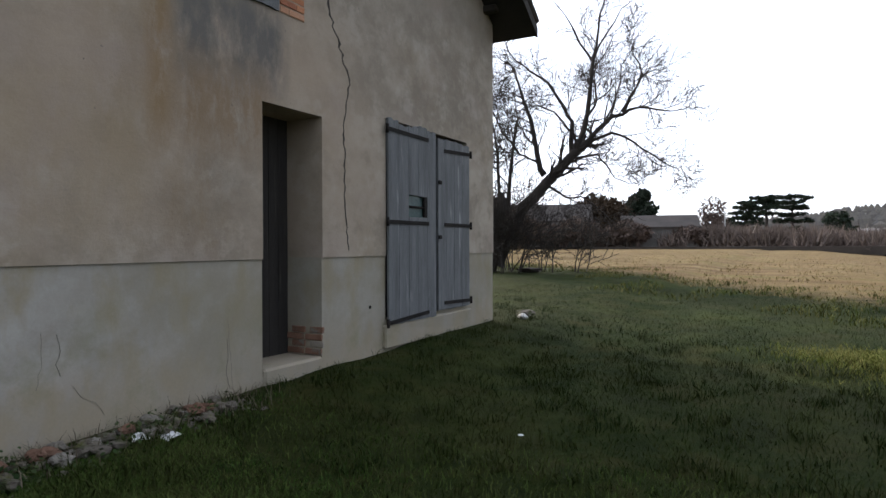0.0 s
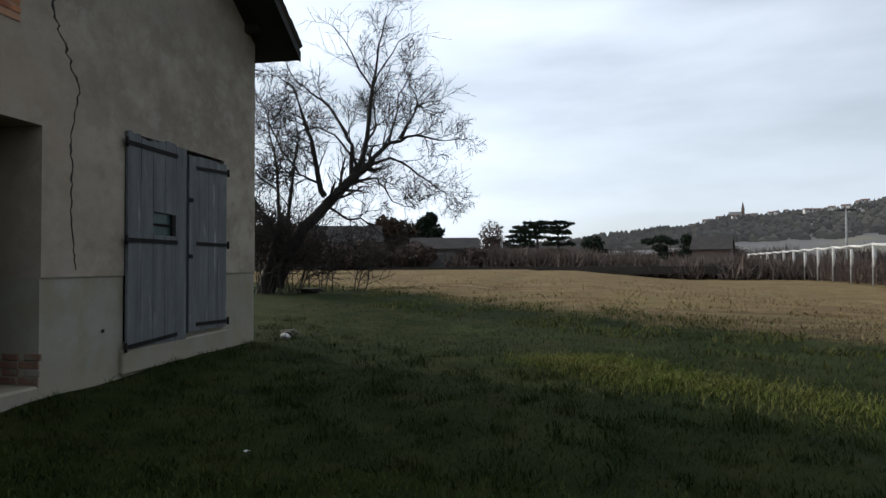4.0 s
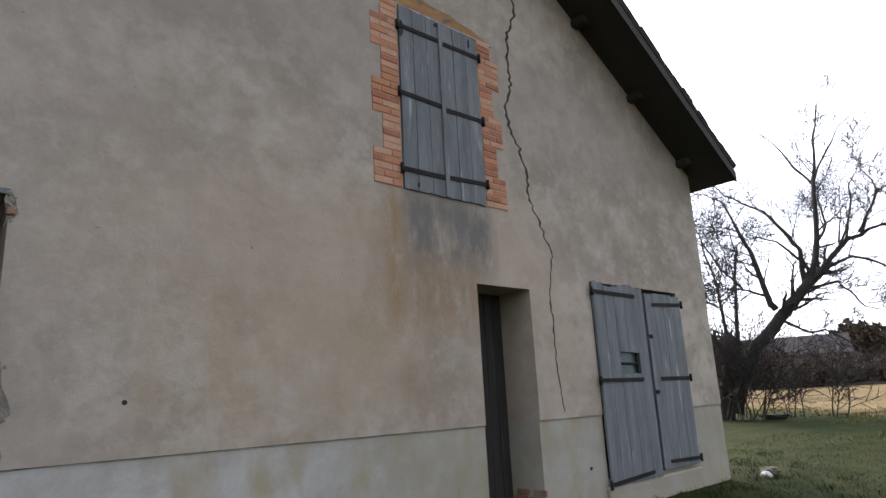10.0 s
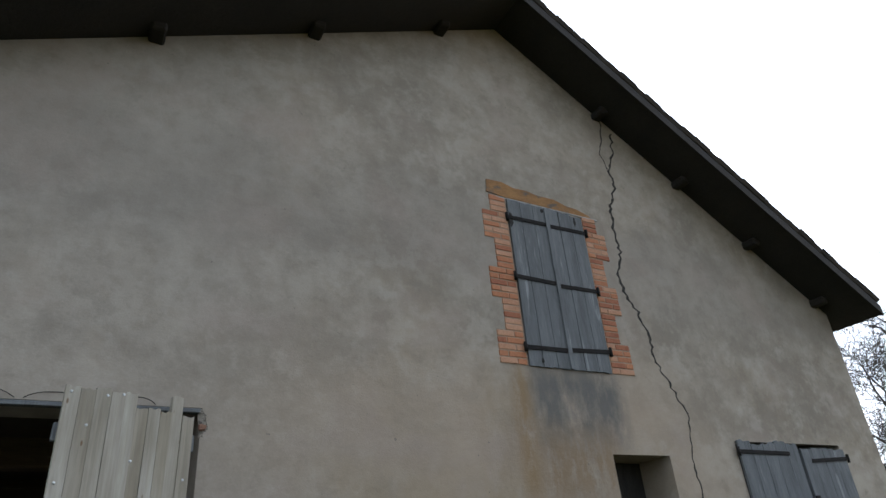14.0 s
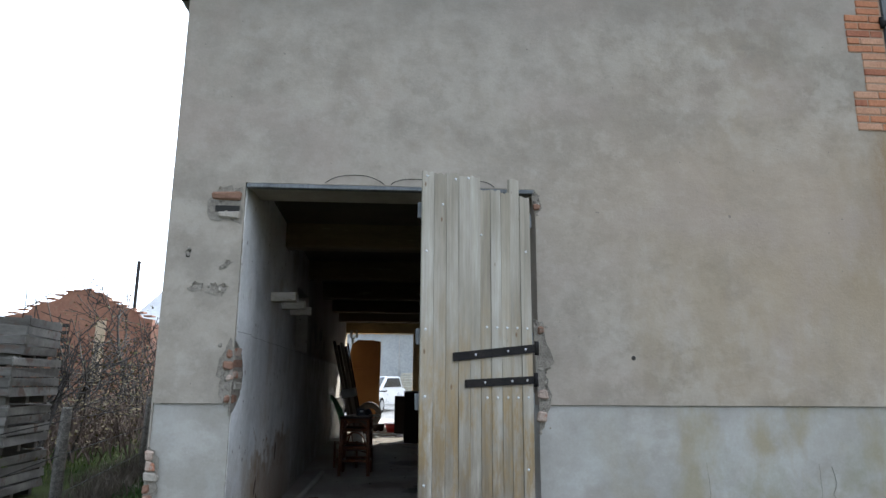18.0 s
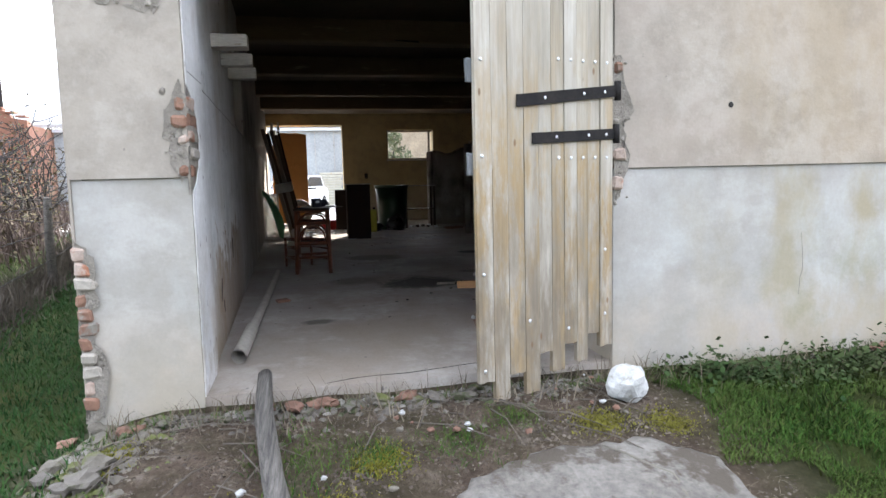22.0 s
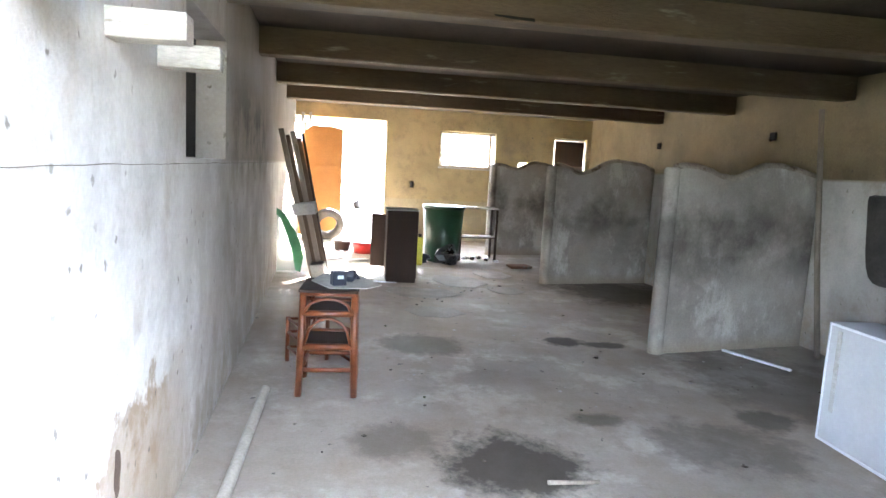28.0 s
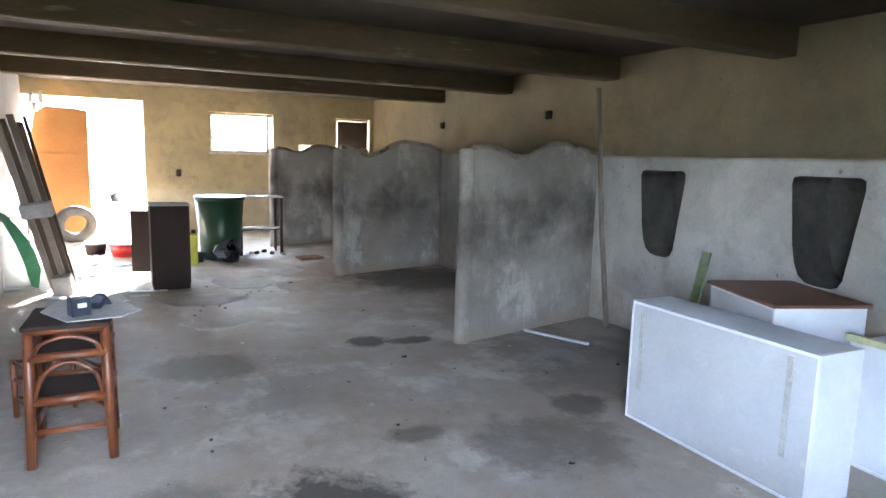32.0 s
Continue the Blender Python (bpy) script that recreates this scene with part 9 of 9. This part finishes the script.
def crate(at, seed):
    q = random.Random(seed)
    t = thing("slatted_crate", "weathered grey wooden field crate of gapped slats", "crate", "stacked crates", at=at)
    w, d, h = 1.6, 1.2, 0.62
    for sx in (0, w - 0.07):
        for sy in (0.024, d - 0.094):
            part("corner_post", boxed(sx, sx + 0.07, sy, sy + 0.07, 0.1, h), M_CRATE, t)
    for k in range(4):
        z = 0.11 + k * 0.127
        for y in (0.0, d - 0.02):
            part("slat", boxed(q.uniform(-0.02, 0.0), w + q.uniform(0, 0.02), y, y + 0.022, z + q.uniform(-0.012, 0.012), z + 0.1, jitter=0.012, rng=q), M_CRATE, t)
        for x in (-0.023, w + 0.001):
            part("slat", boxed(x, x + 0.022, 0, d, z + q.uniform(-0.008, 0.008), z + 0.102, jitter=0.01, rng=q), M_CRATE, t)
    for k in range(3):
        part("runner", boxed(0.06, w - 0.06, 0.1 + k * 0.46, 0.18 + k * 0.46, 0, 0.1), M_CRATE, t)
    part("floor_boards", boxed(0.02, w - 0.02, 0.03, d - 0.03, 0.1, 0.118), M_CRATE, t)
    return t


M_CRATE = mat("silvery_grey_slats", (0.055, 0.048, 0.042), (0.2, 0.185, 0.165), 1.3, 20, 0.9, bump=0.4, stretch=(0.6, 1.5, 1.5), spot=((0.085, 0.055, 0.04), 2, 0.57), spread=0.2)
gz = ground_z(-8.6, -6.2)
for k in range(4):
    crate(pose(-7.9 + 0.02 * (k % 2), -7.45 + 0.02 * k, gz + k * 0.622, 0, 0 if k < 3 else 3, 93 + (-1.5, 1.0, -2.0, 6.0)[k]), 10 + k)

M_RUIN = mat("weathered_red_brick_wall", (0.2, 0.085, 0.055), (0.3, 0.15, 0.095), 0.8, 8, 0.95, bump=0.3, shift=False, spot=((0.2, 0.12, 0.08), 1.0, 0.6))
ru = thing("brick_ruin", "roofless red brick farm building beyond the lane", "ruin", at=pose(-33.0, -17.2, 0, 0, 0, 0))
bm = bmesh.new()
prism(bm, [(-3.7, -0.5), (3.6, -0.5), (3.6, 4.5), (3.0, 4.6), (2.6, 5.0), (1.4, 5.4), (1.1, 5.75), (0.3, 5.95), (-0.7, 5.85), (-1.2, 5.45), (-2.3, 5.15), (-2.6, 4.8), (-3.7, 4.6)], "x", -0.4, 0.0)
part("gable_wall", bm, M_RUIN, ru)
part("side_wall", boxed(-9, -0.41, 3.3, 3.6, -0.5, 4.3), M_RUIN, ru)
part("side_wall", boxed(-9, -0.41, -3.7, -3.4, -0.5, 4.4), M_RUIN, ru)
# warm tone paints the low sun on a white pier
part("pale_pier", boxed(0.001, 0.2, 0.9, 1.35, 1.4, 4.4, bevel=0.02), mat("sunlight_tinted_pier", (0.4, 0.29, 0.19), (0.52, 0.4, 0.28), 1, 8, 0.9), ru, "pale rendered pier with warm sunlight put into its colour")
for k in range(7):
    part("vent_slot", boxed(0.001, 0.02, -0.9, -0.5, 1.9 + k * 0.36, 2.08 + k * 0.36), M_DARK, ru, "dark vent slot")
for k in range(16):
    y = -3.6 + k * 0.45
    part("coping_tile", boxed(-0.45, 0.05, y, y + 0.42, float(np.interp(y + 0.2, (-3.7, -2.3, -0.7, 0.3, 1.4, 3.6), (4.62, 5.17, 5.87, 5.97, 5.42, 4.55))), float(np.interp(y + 0.2, (-3.7, -2.3, -0.7, 0.3, 1.4, 3.6), (4.62, 5.17, 5.87, 5.97, 5.42, 4.55))) + 0.07, jitter=0.008, rng=q2), M_RUIN, ru)
p = (-38.0, -16.6)
tagged(part("metal_flue", tube(bmesh.new(), [(p[0], p[1], -0.5), (p[0], p[1], 8.4)], 0.1, 10), M_IRON), "tall thin dark metal flue pole", "pole")
for k, (x, y) in enumerate(((-30, -24), (-26, -20), (-40, -14.5), (-28, -12.5))):
    w = Wood(60 + k, 0.016, 0.8)
    w.grow(Vector((x, y, ground_z(x, y) - 0.1)), Vector((0.05, 0, 1)), 4.5, 0.12, 3)
    t = thing("bare_tree", "small bare winter tree beyond the lane", "tree")
    w.mesh("branchwork", M_BARK, t)

# ---- the yard behind the barn, seen through the back door ----
structure("yard_gravel", boxed(-40, BACK - 0.4, -9, 9, -0.2, 0.27), mat("pale_yard_gravel", (0.32, 0.3, 0.27), (0.45, 0.42, 0.38), 2, 30, 1.0, bump=0.6), "pale gravel yard behind the barn", "yard")
sh = thing("yard_shed", "long grey sheet-clad shed across the yard", "shed", at=pose(-36.0, 0, 0.27))
part("wall", boxed(-0.3, 0, -14, 12, 0, 4.0), mat("grey_sheet_cladding", (0.28, 0.3, 0.31), (0.38, 0.4, 0.41), 0.6, 10, 0.6, bump=0.2), sh)
for k in range(26):
    part("rib", boxed(0.002, 0.04, -14 + k, -13.95 + k, 0, 3.9), M_CONC, sh)
part("gutter", boxed(0.0, 0.25, -14.2, 12.2, 3.9, 4.08, bevel=0.02), M_WHITE, sh, "white gutter")
# high ridge is unseen, added to cut sky glow into the back openings
bm = bmesh.new()
prism(bm, [(0.35, 4.1), (-8, 8.2), (-16, 4.1), (-16, 4.3), (-8, 8.4), (0.35, 4.3)], "y", -16.0, 14.0)
part("roof", bm, mat("pale_grey_sheet_roof", (0.3, 0.3, 0.3), (0.42, 0.42, 0.41), 0.5, 6, 0.7, bump=0.1), sh)
for k in range(12):
    tagged(part("stacked_pallet", boxed(-0.5, 0.5, -0.6, 0.6, 0, 0.12, bevel=0.01), M_PALEWOOD), "tan pallet stacked before the shed", "pallet", "pallets").matrix_world = pose(-35.2, -0.35 + 0.06 * (k % 3), 0.27 + k * 0.14, 0, 0, 0)
M_CARPAINT = mat("white_car_paint", (0.66, 0.67, 0.68), (0.74, 0.75, 0.76), 1, 20, 0.3, bump=0)
car = thing("parked_car", "white hatchback parked in the yard", "car", at=pose(-27.0, -2.0, 0.27, 0, 0, -18))
bm = bmesh.new()
prism(bm, [(-2.0, 0.28), (2.0, 0.28), (2.05, 0.6), (1.9, 0.78), (1.0, 0.92), (0.95, 0.93), (-1.85, 0.95), (-2.05, 0.7)], "y", -0.82, 0.82)
bmesh.ops.bevel(bm, geom=bm.edges[:], offset=0.05, segments=2, affect="EDGES")
part("body", bm, M_CARPAINT, car)
bm = bmesh.new()
prism(bm, [(1.0, 0.9), (0.25, 1.42), (-1.4, 1.44), (-1.9, 0.93)], "y", -0.7, 0.7)
bmesh.ops.bevel(bm, geom=bm.edges[:], offset=0.04, segments=2, affect="EDGES")
part("cabin", bm, M_CARPAINT, car)
bm = bmesh.new()
prism(bm, [(1.02, 0.95), (0.34, 1.4), (0.31, 1.38), (0.98, 0.94)], "y", -0.6, 0.6)
part("windscreen", bm, M_PANE, car, "dark windscreen")
for s in (-1, 1):
    bm = bmesh.new()
    prism(bm, [(0.75, 0.98), (0.2, 1.36), (-1.3, 1.37), (-1.6, 1.0)], "y", s * 0.705, s * 0.712)
    part("side_window", bm, M_PANE, car, "dark side window")
    part("headlight", boxed(1.93, 2.03, s * 0.62 - 0.12, s * 0.62 + 0.12, 0.62, 0.74, bevel=0.02), M_ZINC, car, "clear headlight")
    for x in (1.25, -1.3):
        wh = part("wheel", tube(bmesh.new(), [(x, s * 0.64, 0.3), (x, s * 0.84, 0.3)], 0.3, 20), M_IRON, car)
        part("rim", tube(bmesh.new(), [(x, s * 0.842, 0.3), (x, s * 0.85, 0.3)], 0.19, 16), M_ZINC, wh)

# evergreen and stone shed seen through the back window
sb = thing("stone_shed", "low tan stone shed with a clay roof behind the barn", "shed", at=pose(-33.6, 5.4, 0.27))
part("wall", boxed(-2.5, 0, -2.6, 4.5, 0, 4.4), mat("tan_field_stone_wall", (0.22, 0.18, 0.13), (0.36, 0.3, 0.22), 1.5, 12, 0.95, bump=0.6), sb)
bm = bmesh.new()
prism(bm, [(0.3, 4.35), (-1.3, 5.3), (-2.8, 4.35), (-2.8, 4.5), (-1.3, 5.45), (0.3, 4.5)], "y", -2.9, 4.8)
part("roof", bm, M_FARROOF, sb)
eg = thing("yard_evergreen", "dark green evergreen shrub behind the barn", "shrub", at=pose(-30.5, 2.45, 0.27))
part("trunk", tube(bmesh.new(), [(0, 0, -0.1), (0.05, 0, 1.2), (0, 0.05, 2.6)], [0.1, 0.08, 0.04], 7), M_BARK, eg)
clumps(eg, "crown", leaf_material("evergreen_leaves", (0.05, 0.065, 0.035), (0.09, 0.11, 0.06), (0.15, 0.16, 0.1)), [(0, 0, 1.6, 0.7, 0.8), (0.1, -0.2, 2.5, 0.6, 0.6), (0, 0.35, 2.3, 0.5, 0.5), (0, 0.9, 1.5, 0.6, 0.8), (0.1, 0.1, 3.1, 0.35, 0.35)], 0.05, 71, 330)
